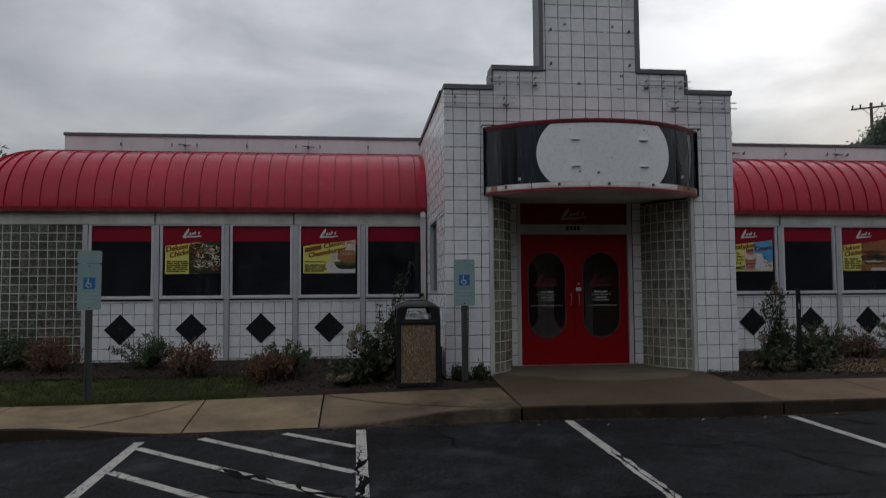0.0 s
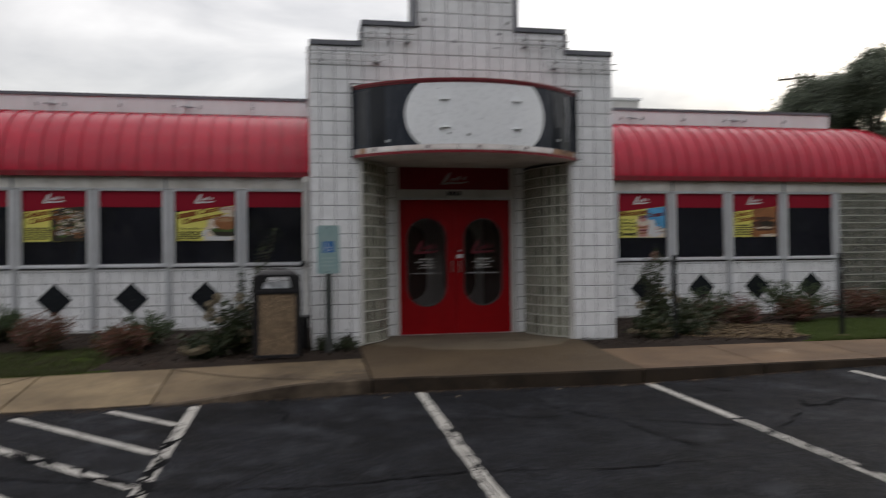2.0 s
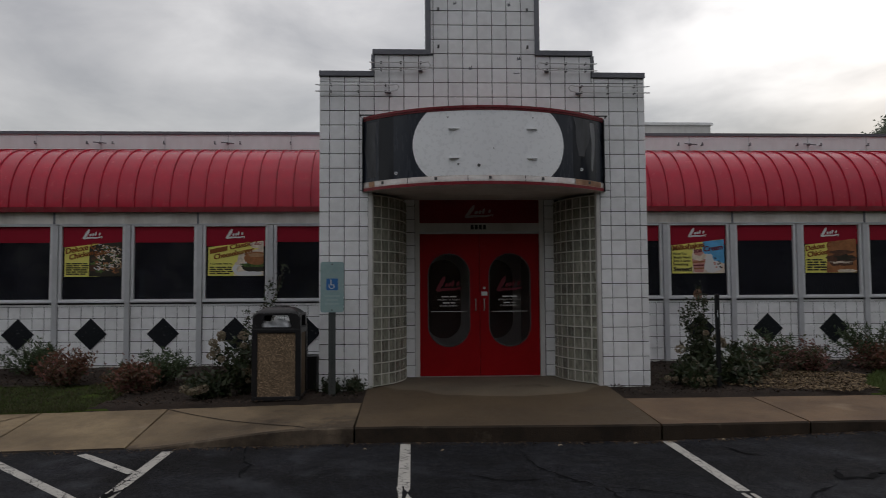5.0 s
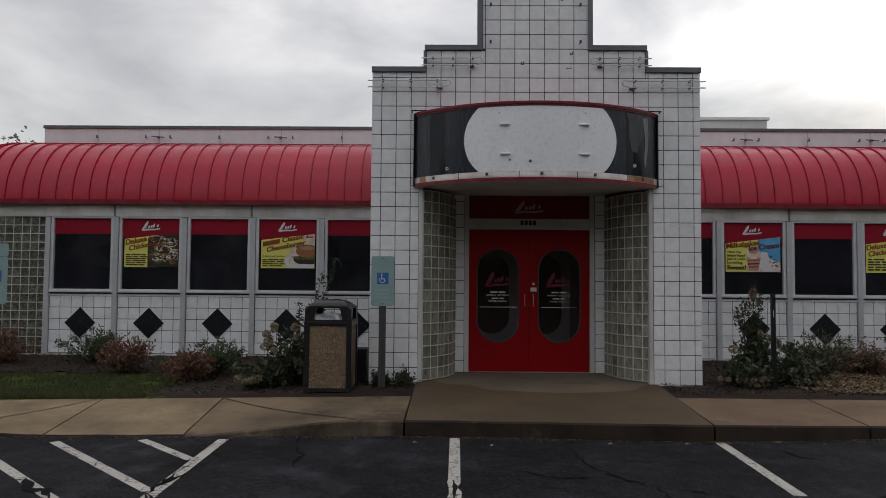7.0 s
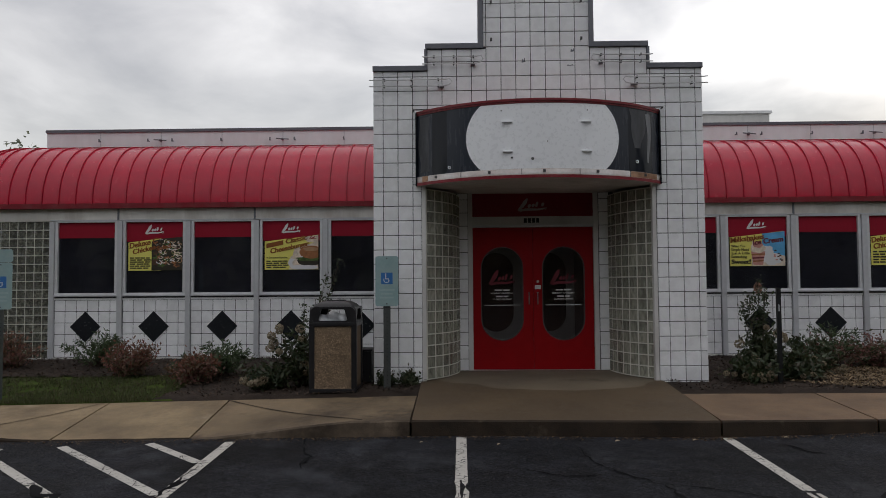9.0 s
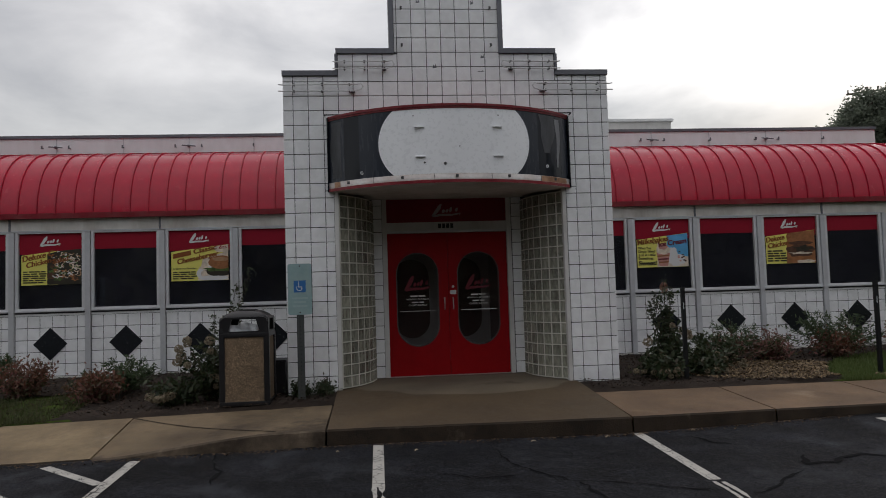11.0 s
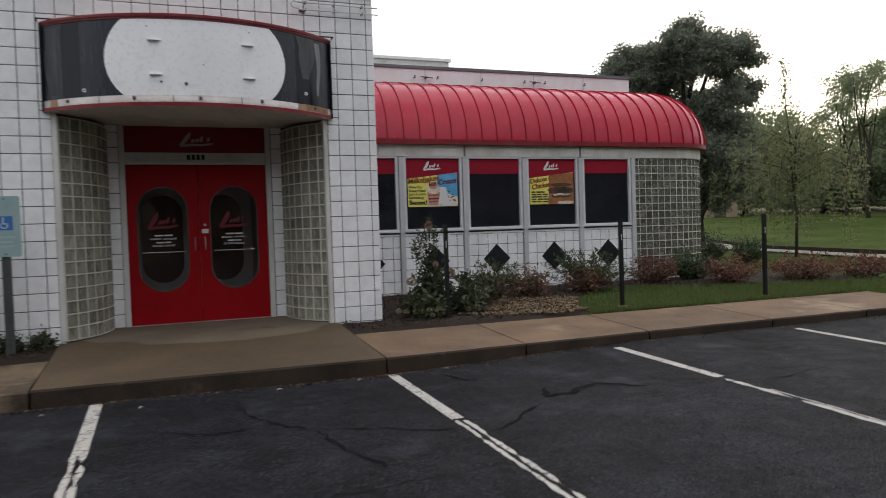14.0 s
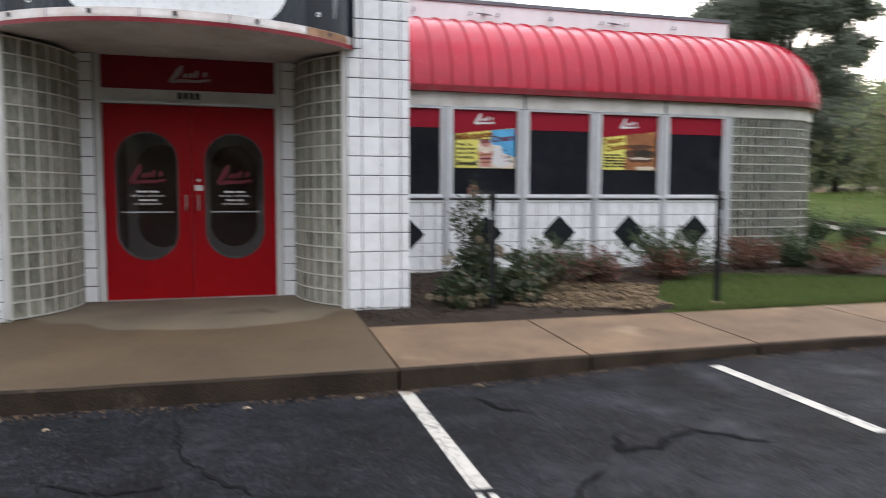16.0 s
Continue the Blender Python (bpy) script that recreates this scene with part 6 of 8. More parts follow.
    for x in (SX0 - 0.03, SX1 + 0.03):
        s = 1 if x < SCX else -1
        b = MB()
        b.box(min(x, x + s * 0.26), max(x, x + s * 0.26), YP - 0.11, YP - 0.10, 3.93, 3.945)
        b.box(x - 0.006, x + 0.006, YP - 0.11, YP, 3.93, 3.945)
        part("end_bracket", b, M_BLACK, mq, "thin black end bracket")
    for x in (SX0, SX1):
        part("side_cheek", MB().box(x - 0.008, x + 0.008, YP - 0.05, YP - 0.001, z0, z1 - 0.02), M_SIGNBLK, mq)


build_marquee()


def neon(x0, x1, z, dz, flip):
    """A dead double tube along a shoulder of the parapet, with its standoffs."""
    t = thing("neon_tube", ((x0 + x1) / 2, YP - 0.07, z - dz), "unlit pale glass tube on small standoffs", "neon tube", "neon tubes on the parapet")
    a, b = (x0, x1) if not flip else (x1, x0)
    s = 1 if b > a else -1
    pts = [(a, YP - 0.02, z + 0.01), (a - s * 0.02, YP - 0.07, z), (a + s * 0.02, YP - 0.07, z - 0.005), (b - s * 0.1, YP - 0.07, z)]
    part("upper_tube", MB().tube(pts, 0.008, 6), M_NEON, t, smooth=True)
    z2 = z - dz
    pts = [(a - s * 0.025, YP - 0.07, z2), (b - s * 0.12, YP - 0.07, z2), (b - s * 0.03, YP - 0.07, z2 + 0.02), (b, YP - 0.07, z2 + 0.06), (b - s * 0.03, YP - 0.07, z + 0.01), (b - s * 0.1, YP - 0.065, z)]
    part("lower_tube", MB().tube(pts, 0.008, 6), M_NEON, t, smooth=True)
    n = 3
    for i in range(n):
        x = lerp(a, b, (i + 0.5) / n)
        for zz in (z, z2):
            m = MB().tube([(x, YP, zz), (x, YP - 0.062, zz)], 0.009, 6)
            m.box(x - 0.012, x + 0.012, YP - 0.075, YP - 0.055, zz - 0.014, zz + 0.014, 0.003)
            part("standoff", m, M_GASKET, t)
    part("end_housing", MB().box(b - s * 0.14 - 0.03, b - s * 0.14 + 0.03, YP - 0.04, YP, z2 - 0.012, z2 + 0.012, 0.005), M_COPING, t, "grey tube housing")


neon(0.76, 1.87, 4.365, 0.09, False)
neon(1.49, 2.30, 4.68, 0.10, False)
neon(5.31, 4.20, 4.365, 0.09, False)
neon(4.58, 3.77, 4.68, 0.10, False)
for x in (2.41, 3.64):
    for z in (4.91, 5.43, 5.95):
        m = MB().tube([(x, YP, z), (x, YP - 0.06, z)], 0.010, 6)
        m.box(x - 0.014, x + 0.014, YP - 0.075, YP - 0.055, z - 0.02, z + 0.02, 0.003)
        st = thing("tube_standoff", (x, YP, z), "small dark standoff of a removed tube", "standoff", "standoffs on the tower")
        part("clip", m, M_GASKET, st)
# chipped tiles
for x, z, w, h in ((2.83, 4.60, 0.05, 0.07), (3.45, 4.55, 0.09, 0.02), (3.50, 4.74, 0.05, 0.06), (2.62, 5.52, 0.05, 0.05), (3.38, 5.50, 0.04, 0.07)):
    pts = [(x, z), (x + w, z + h * 0.15), (x + w * 0.8, z + h), (x + w * 0.55, z + h * 0.4), (x + w * 0.1, z + h * 0.8)]
    whole("tile_chip", MB().prism(pts, 0, 0.002, lambda a, b, c: (a, YP - 0.0005 - c, b)), M_COPING, "grey chip scar on a white tile", "tile chip", "structure")

# white downspout in the corner of the west wing
ds = thing("downspout", (0.70, 13.2, 0.25), "white metal downspout in the wall corner", "downspout")
part("pipe", MB().box(0.66, 0.755, 13.20, 13.27, 0.30, 2.80, 0.012), M_WHITE, ds)
part("elbow", MB().tube([(0.708, 13.235, 2.78), (0.708, 13.20, 2.86), (0.708, 13.24, 2.94)], 0.05, 8), M_WHITE, ds)
part("shoe", MB().box(0.62, 0.70, 13.10, 13.2, 1.40, 1.47, 0.01), M_BLACK, ds)


# ---- window posters ----
def para(x0, x1, z0, z1, s0=0.0, s1=0.0):
    """A four-cornered sheet whose lower and upper edges may slope."""
    return [(x0, z0), (x1, z0 + s0), (x1, z1 + s1), (x0, z1)]


def poster(name, px, kind, label):
    y = YW - 0.010
    t = thing(name, (px + GLASS_W / 2, y, 1.84), label, "poster", "window posters")
    part("header", flat(para(px + 0.004, px + GLASS_W - 0.004, 2.36, ZH - 0.002), y + 0.004), M_PRINTR, t)
    logo_mark(t, px + 0.50, y - 0.002, 2.475, 0.36, 0.19, M_PRINTW)
    x0, x1 = px + 0.035, px + 0.985
    sh = part("sheet", flat(para(x0, x1 if kind != "salad" else px + 0.62, 1.845, 2.345, 0, 0.11 if kind != "salad" else 0.07), y + 0.001), M_PRINTY, t, "yellow printed sheet")

    def blob(nm, cx, cz, rx, rz, m, k, n=22, amp=0.0, clip=None):
        P = []
        for i in range(n):
            a = 2 * math.pi * i / n
            q = 1 + amp * math.sin(a * 5 + cx * 9) + amp * 0.6 * math.sin(a * 9 + cz * 7)
            xx, zz = cx + rx * q * math.cos(a), cz + rz * q * math.sin(a)
            P.append((min(max(xx, x0), x1), min(max(zz, 1.848), 2.44)))
        part(nm, flat(P, y - 0.0006 * k), m, t)

    def lines(ws, zt, step, h, m=M_PRINTDK):
        mb = MB()
        for i, (w, n) in enumerate(ws):
            xx = x0 + 0.03
            for j in range(n):
                ww = w / n * (0.75 + 0.2 * ((i * 7 + j * 5) % 3) / 2)
                mb.add([(xx, y - 0.004, zt - i * step), (xx + ww, y - 0.004, zt - i * step), (xx + ww, y - 0.004, zt - i * step + h), (xx, y - 0.004, zt - i * step + h)], [(0, 1, 2, 3)])
                xx += w / n
        part("printed_bars", mb, m, t)

    if kind == "salad":
        part("photo", flat([(px + 0.45, 1.848), (px + 1.0, 1.848), (px + 1.0, 2.44), (px + 0.62, 2.41), (px + 0.45, 2.36)], y), M_PRINTDK, t)
        rng = random.Random(4)
        for i in range(26):
            m = (M_PRINTBR, M_PRINTG, M_PRINTBUN, M_PRINTDK)[i % 4]
            blob("salad_leaf", px + rng.uniform(0.50, 0.95), rng.uniform(1.90, 2.30), rng.uniform(0.03, 0.07), rng.uniform(0.02, 0.04), m, 0.4 + i * 0.03, 14, 0.3)
        for i in range(110):
            # curled pale shreds
            cx, cz = px + rng.triangular(0.52, 0.98, 0.84), rng.triangular(1.93, 2.42, 2.24)
            r, a0, th = rng.uniform(0.012, 0.045), rng.uniform(0, 6.28), rng.uniform(0.009, 0.02)
            sw = rng.uniform(1.4, 2.8)
            arc_out = [(cx + (r + th) * math.cos(a0 + sw * j / 8), cz + 0.75 * (r + th) * math.sin(a0 + sw * j / 8)) for j in range(9)]
            arc_in = [(cx + r * math.cos(a0 + sw * j / 8), cz + 0.75 * r * math.sin(a0 + sw * j / 8)) for j in range(8, -1, -1)]
            P = [(min(max(q, x0), px + 0.998), min(max(v, 1.85), 2.43)) for q, v in arc_out + arc_in]
            mb = MB()
            mb.add([(q, y - 0.0014 - i * 0.00002, v) for q, v in P], [(j, j + 1, 16 - j, 17 - j) for j in range(8)])
            part("shred", mb, (M_PRINTW, M_PRINTC, M_PRINTTAN, M_PRINTC, M_PRINTG)[i % 5], t)
        text_part("Deluxe C", t, M_PRINTO, x0 + 0.02, y - 0.0048, 2.235, 0.095, 0.2, 0.50)
        text_part("Chicken", t, M_PRINTO, x0 + 0.08, y - 0.0045, 2.135, 0.085, 0.22, 0.40)
        text_part("Salad", t, M_PRINTO, x0 + 0.50, y - 0.0045, 2.20, 0.075, 0.2, 0.25)
        lines([(0.38, 4), (0.38, 3), (0.40, 3), (0.37, 3), (0.38, 4), (0.36, 3)], 2.06, 0.036, 0.02)
    elif kind == "burger":
        part("photo", flat([(px + 0.47, 1.847), (x1, 1.847), (x1, 2.34), (px + 0.56, 2.22)], y), M_PRINTC, t)
        blob("plate", px + 0.66, 1.965, 0.21, 0.125, M_PRINTW, 1)
        blob("plate_well", px + 0.69, 1.96, 0.165, 0.09, M_PRINTC, 1.2)
        blob("plate_rim", px + 0.74, 1.885, 0.24, 0.045, M_PRINTW, 1.4)
        blob("patty", px + 0.84, 1.99, 0.23, 0.075, M_PRINTDK, 2, 22, 0.06)
        blob("lettuce", px + 0.83, 2.035, 0.235, 0.04, M_PRINTG, 3, 24, 0.14)
        blob("bun", px + 0.87, 2.15, 0.22, 0.115, M_PRINTBUN, 4)
        blob("bun_light", px + 0.86, 2.205, 0.14, 0.035, M_PRINTTAN, 4.6, 20, 0.06)
        blob("onion", px + 0.58, 2.06, 0.09, 0.03, M_PRINTC, 2)
        part("badge", flat([(px + 0.70, 2.40), (px + 0.80, 2.33), (x1, 2.31), (x1, 2.45), (px + 0.80, 2.43)], y - 0.0014), M_PRINTC, t)
        logo_mark(t, px + 0.895, y - 0.003, 2.375, 0.15, 0.075, M_PRINTR)
        mb = MB()
        mb.add([(x0 + 0.03, y - 0.004, 2.225), (x0 + 0.33, y - 0.004, 2.285), (x0 + 0.33, y - 0.004, 2.365), (x0 + 0.03, y - 0.004, 2.305)], [(0, 1, 2, 3)])
        part("printed_bars", mb, M_PRINTO, t)
        text_part("Classic", t, M_PRINTO, x0 + 0.37, y - 0.0045, 2.30, 0.085, 0.2, 0.38)
        text_part("Cheeseburger", t, M_PRINTO, x0 + 0.10, y - 0.0045, 2.13, 0.085, 0.2, 0.68)
        text_part("A Customer Favorite...", t, M_PRINTDK, x0 + 0.03, y - 0.0045, 2.045, 0.028, 0, 0.40)
        lines([(0.40, 4), (0.38, 3), (0.40, 4), (0.36, 3)], 1.985, 0.036, 0.02)
    elif kind == "shake":
        part("photo", flat([(px + 0.40, 1.848), (x1, 1.848), (x1, 2.12), (px + 0.62, 2.20), (px + 0.42, 2.28)], y - 0.0002), M_PRINTC, t)
        part("sky", flat([(px + 0.58, 2.12), (x1, 2.02), (x1, 2.45), (px + 0.60, 2.41)], y - 0.0004), M_PRINTB, t)
        blob("cream", px + 0.76, 1.97, 0.17, 0.11, M_PRINTW, 2, 24, 0.08)
        blob("swirl", px + 0.70, 2.10, 0.085, 0.10, M_PRINTW, 3, 20, 0.1)
        rng = random.Random(9)
        for i in range(9):
            blob("crumb", px + rng.uniform(0.80, 0.94), rng.uniform(1.93, 2.14), 0.022, 0.014, (M_PRINTBR, M_PRINTDK, M_PRINTP)[i % 3], 3.2 + i * 0.1, 10, 0.3)
        part("cup", flat([(px + 0.44, 1.865), (px + 0.60, 1.865), (px + 0.645, 2.10), (px + 0.395, 2.10)], y - 0.0022), M_PRINTP, t)
        blob("cup_top", px + 0.52, 2.155, 0.13, 0.085, M_PRINTC, 4, 24, 0.06)
        blob("cup_swirl", px + 0.52, 2.215, 0.085, 0.055, M_PRINTP, 4.4, 20, 0.08)
        for i, (dz, m) in enumerate(((0.05, M_PRINTBUN), (0.105, M_PRINTDR), (0.165, M_PRINTBUN))):
            part("cup_band", flat([(px + 0.44 - 0.2 * dz, 1.865 + dz), (px + 0.60 + 0.2 * dz, 1.875 + dz), (px + 0.605 + 0.2 * dz, 1.90 + dz), (px + 0.435 - 0.2 * dz, 1.89 + dz)], y - 0.0028), m, t)
        text_part("Milkshakes", t, M_PRINTO, x0 + 0.01, y - 0.0045, 2.25, 0.09, 0.12, 0.58)
        text_part("and", t, M_PRINTDR, x0 + 0.30, y - 0.0045, 2.265, 0.03, 0.12, 0.08)
        text_part("Ice Cream", t, M_PRINTDR, x0 + 0.40, y - 0.0045, 2.21, 0.09, 0.12, 0.52)
        for i, s in enumerate(("When You", "Simply Need", "Just A Little", "Something")):
            text_part(s, t, M_PRINTDK, x0 + 0.02, y - 0.0045, 2.175 - 0.062 * i, 0.042, 0, (0.24, 0.31, 0.32, 0.27)[i])
        text_part("Sweet!", t, M_PRINTDK, x0 + 0.02, y - 0.0045, 1.885, 0.075, 0, 0.33)
    else:
        part("photo", flat([(px + 0.42, 1.847), (x1, 1.847), (x1, 2.45), (px + 0.46, 2.40)], y), M_PRINTBUN, t)
        blob("plate", px + 0.80, 1.875, 0.18, 0.035, M_PRINTC, 0.6, 22, 0.05)
        blob("bun_base", px + 0.71, 1.96, 0.25, 0.06, M_PRINTBUN, 1)
        blob("chicken", px + 0.70, 2.08, 0.27, 0.12, M_PRINTBR, 2, 26, 0.10)
        blob("chicken_crust", px + 0.76, 2.11, 0.17, 0.05, M_PRINTDK, 2.4, 26, 0.25)
        blob("lettuce", px + 0.70, 2.03, 0.20, 0.02, M_PRINTC, 3, 24, 0.3)
        blob("bun", px + 0.71, 2.30, 0.27, 0.125, M_PRINTBUN, 4)
        blob("bun_shade", px + 0.71, 2.215, 0.24, 0.035, M_PRINTBR, 4.4, 22, 0.05)
        text_part("Deluxe C", t, M_PRINTO, x0 + 0.01, y - 0.0045, 2.235, 0.09, 0.16, 0.47)
        text_part("Chicken", t, M_PRINTO, x0 + 0.04, y - 0.0045, 2.125, 0.09, 0.16, 0.40)
        lines([(0.30, 3), (0.36, 3), (0.37, 3), (0.38, 3), (0.36, 3)], 2.065, 0.045, 0.026)


poster("salad_poster", WEST[1], "salad", "red and yellow window poster of a chicken salad")
poster("burger_poster", WEST[3], "burger", "red and yellow window poster of a cheeseburger")
poster("milkshake_poster", EAST[1], "shake", "window poster of milkshakes and ice cream")
poster("chicken_poster", EAST[3], "chicken", "red and yellow window poster of a chicken sandwich")


# ---- litter bin ----
def build_bin():
    x0, x1, y0, y1, z0 = 0.03, 0.64, 9.83, 10.43, 0.205
    t = thing("litter_bin", ((x0 + x1) / 2, (y0 + y1) / 2, z0), "dark plastic litter bin with pebbled aggregate panels", "litter bin")
    part("base", MB().box(x0, x1, y0, y1, z0, z0 + 0.05, 0.015), M_PLASTIC, t)
    for cx in (x0 + 0.035, x1 - 0.035):
        for cy in (y0 + 0.035, y1 - 0.035):
            part("corner_post", MB().box(cx - 0.035, cx + 0.035, cy - 0.035, cy + 0.035, z0 + 0.05, 1.06, 0.014), M_PLASTIC, t)
    part("top_rail", MB().box(x0, x1, y0, y1, 1.04, 1.10, 0.016), M_PLASTIC, t)
    rng = np.random.default_rng(5)
    for nm, a, b, fy in (("front", x0 + 0.07, x1 - 0.07, y0), ("back", x0 + 0.07, x1 - 0.07, y1)):
        s = 1 if nm == "front" else -1
        yy = sorted((fy + s * 0.02, fy + s * 0.05))
        p = part("aggregate_panel", MB().box(a, b, yy[0], yy[1], z0 + 0.05, 1.04), M_AGG, t, "tan pebble panel")
        if nm == "front":
            n = 4600
            C = np.stack([rng.uniform(a, b, n), np.full(n, fy + 0.018), rng.uniform(z0 + 0.05, 1.04, n)], 1)
            Q = leaf_quads(C, 0.0125, rng, 0.9, 0, axis=np.array([0.0, 0, 1.0]))
            Q[:, :, 1] = fy + 0.018 - rng.uniform(0, 0.004, (n, 1))
            ob = new("pebble_facing", quads("pebble_facing", Q - np.array(ORI[p]), M_STONE))
            ob.parent = p
            tagged(ob, kind="stuff")
    for sx, fx in ((1, x0), (-1, x1)):
        xx = sorted((fx + sx * 0.02, fx + sx * 0.05))
        part("aggregate_panel", MB().box(xx[0], xx[1], y0 + 0.07, y1 - 0.07, z0 + 0.05, 1.04), M_AGG, t, "tan pebble panel")
    # hood: four sides with a tapered opening each, under a domed lid
    cx, cy, hw = (x0 + x1) / 2, (y0 + y1) / 2, (x1 - x0) / 2

    def opening(n=6):
        """Outer and inner outlines of a hood side, in (across, up), of equal count."""
        out, inn = [], []
        for sx, sz in ((1, 1), (-1, 1), (-1, -1), (1, -1)):
            for i in range(n):
                a = math.atan2(sz, sx) - math.pi / 4 + (i / (n - 1)) * math.pi / 2
                ca, sa = math.cos(a), math.sin(a)
                if sz > 0:
                    out.append((sx * (hw - 0.09) + 0.075 * ca, 1.215 + 0.075 * sa))
                    inn.append((sx * 0.125 + 0.03 * ca, 1.235 + 0.03 * sa))
                else:
                    out.append((sx * (hw - 0.015) + 0.012 * ca, 1.102 + 0.01 * sa))
                    inn.append((sx * 0.165 + 0.02 * ca, 1.135 + 0.02 * sa))
        return out, inn

    def turned(mb, k):
        """Turn a side about the bin's axis by quarter turns."""
        c, q = ((1, 0), (0, 1), (-1, 0), (0, -1))[k]
        mb.v = [(cx + (a - cx) * c - (b - cy) * q, cy + (a - cx) * q + (b - cy) * c, z) for a, b, z in mb.v]
        return mb

    ho, hi = opening()
    for k in range(4):
        ring = ring_between([(cx + a, b) for a, b in ho], [(cx + a, b) for a, b in hi], y0 + 0.004, y0 + 0.045)
        part("hood_side", turned(ring, k), M_PLASTIC, t)
    lid = MB()

    def dome(u, v):
        a, b = 2 * u - 1, 2 * v - 1
        e = max(abs(a), abs(b))
        z = 1.262 + 0.115 * (1 - e ** 2.6) ** 0.8
        r = 1 - 0.06 * (abs(a) * abs(b)) ** 4
        return (cx + a * r * (hw - 0.012), cy + b * r * (hw - 0.012), min(z, 1.362))

    lid.grid(20, 20, dome)
    lid.box(cx - 0.115, cx + 0.115, cy - 0.115, cy + 0.115, 1.355, 1.375, 0.008)
    part("lid", lid, M_PLASTIC, t, "domed dark lid", True)
    part("inner_liner", MB().box(x0 + 0.09, x1 - 0.09, y0 + 0.11, y1 - 0.11, 0.4, 1.08, 0.02), M_BLACK, t)
    bag = MB()
    bag.grid(14, 10, lambda u, v: (lerp(x0 + 0.12, x1 - 0.12, u), y0 + 0.085 - 0.022 * math.sin(u * 17) - 0.016 * math.sin(u * 7 + v * 5), lerp(1.07, 1.225 - 0.035 * abs(math.sin(u * 4.5 + 0.6)), v)))
    part("bin_bag", bag, M_BAG, t, "crumpled clear bin bag", True)
    # small dark box at the foot of the pier
    bx = thing("planter_box", (0.62, 10.75, 0.24), "small dark brown box against the tiled pier", "box")
    part("body", MB().box(0.50, 0.74, 10.58, 10.95, 0.22, 0.66, 0.012), M_PLASTIC, bx)
    part("lid", MB().box(0.49, 0.75, 10.57, 10.96, 0.66, 0.685, 0.006), M_PLASTIC, bx)


build_bin()


# ---- accessible parking signs ----
def parking_sign(name, px, py, zg, ztop, two, label):
    t = thing(name, (px, py, zg), label, "sign", "accessible parking signs")
    m = MB()
    # U-channel post
    m.box(px - 0.030, px + 0.030, py + 0.014, py + 0.018, zg - 0.05, ztop - 0.05)
    for s in (-1, 1):
        m.box(px + s * 0.030 - 0.002, px + s * 0.030 + 0.002, py + 0.0, py + 0.018, zg - 0.05, ztop - 0.05)
        m.box(min(px + s * 0.030, px + s * 0.046), max(px + s * 0.030, px + s * 0.046), py - 0.002, py + 0.002, zg - 0.05, ztop - 0.05)
    post = part("post", m, M_GREENSTEEL, t, "weathered green U-channel post")
    holes = MB()
    z = zg + 0.08
    while z < ztop - 0.75:
        holes.tube([(px, py + 0.0138, z), (px, py + 0.0128, z)], 0.006, 6)
        z += 0.05
    tagged(part("punched_holes", holes, M_BLACK, post), kind="stuff")

    def plate(z0, z1, w=0.30):
        r = 0.03
        P = []
        for cx, cz, a0 in ((px + w / 2 - r, z1 - r, 0), (px - w / 2 + r, z1 - r, 90), (px - w / 2 + r, z0 + r, 180), (px + w / 2 - r, z0 + r, 270)):
            for i in range(5):
                a = radians(a0 + 22.5 * i)
                P.append((cx + r * math.cos(a), cz + r * math.sin(a)))
        return part("plate", MB().prism(P, 0, 0.003, lambda a, b, c: (a, py - 0.004 - c, b)), M_SIGNPLATE, t, "faded mint-green sign plate")

    zb = ztop - 0.65
    if two:
        plate(ztop - 0.165, ztop, 0.31)
        zm1 = ztop - 0.17
        zb = ztop - 0.775
    else:
        zm1 = ztop
    p = plate(zb, zm1)
    zi = zb + 0.36 if not two else zb + 0.35
    part("blue_square", MB().box(px - 0.075, px + 0.075, py - 0.0095, py - 0.0075, zi - 0.075, zi + 0.075), M_BLUE, p)
    sy = MB()
    yy = py - 0.0105
    sy.box(px - 0.022, px - 0.008, yy - 0.001, yy, zi - 0.01, zi + 0.045)
    sy.box(px - 0.022, px + 0.022, yy - 0.001, yy, zi - 0.012, zi)
    sy.box(px + 0.016, px + 0.028, yy - 0.001, yy, zi - 0.045, zi)
    for i in range(9):
        a0, a1 = radians(150 + 22 * i), radians(150 + 22 * (i + 1))
        q = [(px - 0.004 + r * math.cos(a), zi - 0.018 + r * math.sin(a)) for r, a in ((0.030, a0), (0.030, a1), (0.041, a1), (0.041, a0))]
        sy.prism(q, 0, 0.001, lambda a, b, c: (a, yy - c, b))
    sy.ball((px - 0.015, yy, zi + 0.056), (0.009, 0.001, 0.009), 8, 4)
    part("wheelchair_symbol", sy, M_PALE, p)
    bars = MB()
    for i, w in enumerate((0.20, 0.15, 0.18)):
        bars.box(px - w / 2, px + w / 2, py - 0.0085, py - 0.0075, zb + 0.20 - 0.05 * i, zb + 0.222 - 0.05 * i)
    part("printed_bars", bars, M_FADED, p)
    for z in (zb + 0.03, zm1 - 0.03):
        part("bolt", MB().tube([(px, py - 0.007, z), (px, py - 0.014, z)], 0.009, 8), M_GASKET, p)


parking_sign("accessible_parking_sign", 1.005, 10.06, 0.21, 1.94, False, "faded mint accessible parking sign on a green post")
parking_sign("accessible_parking_sign", -3.97, 9.87, 0.12, 2.06, True, "faded two-plate accessible parking sign on a green post")


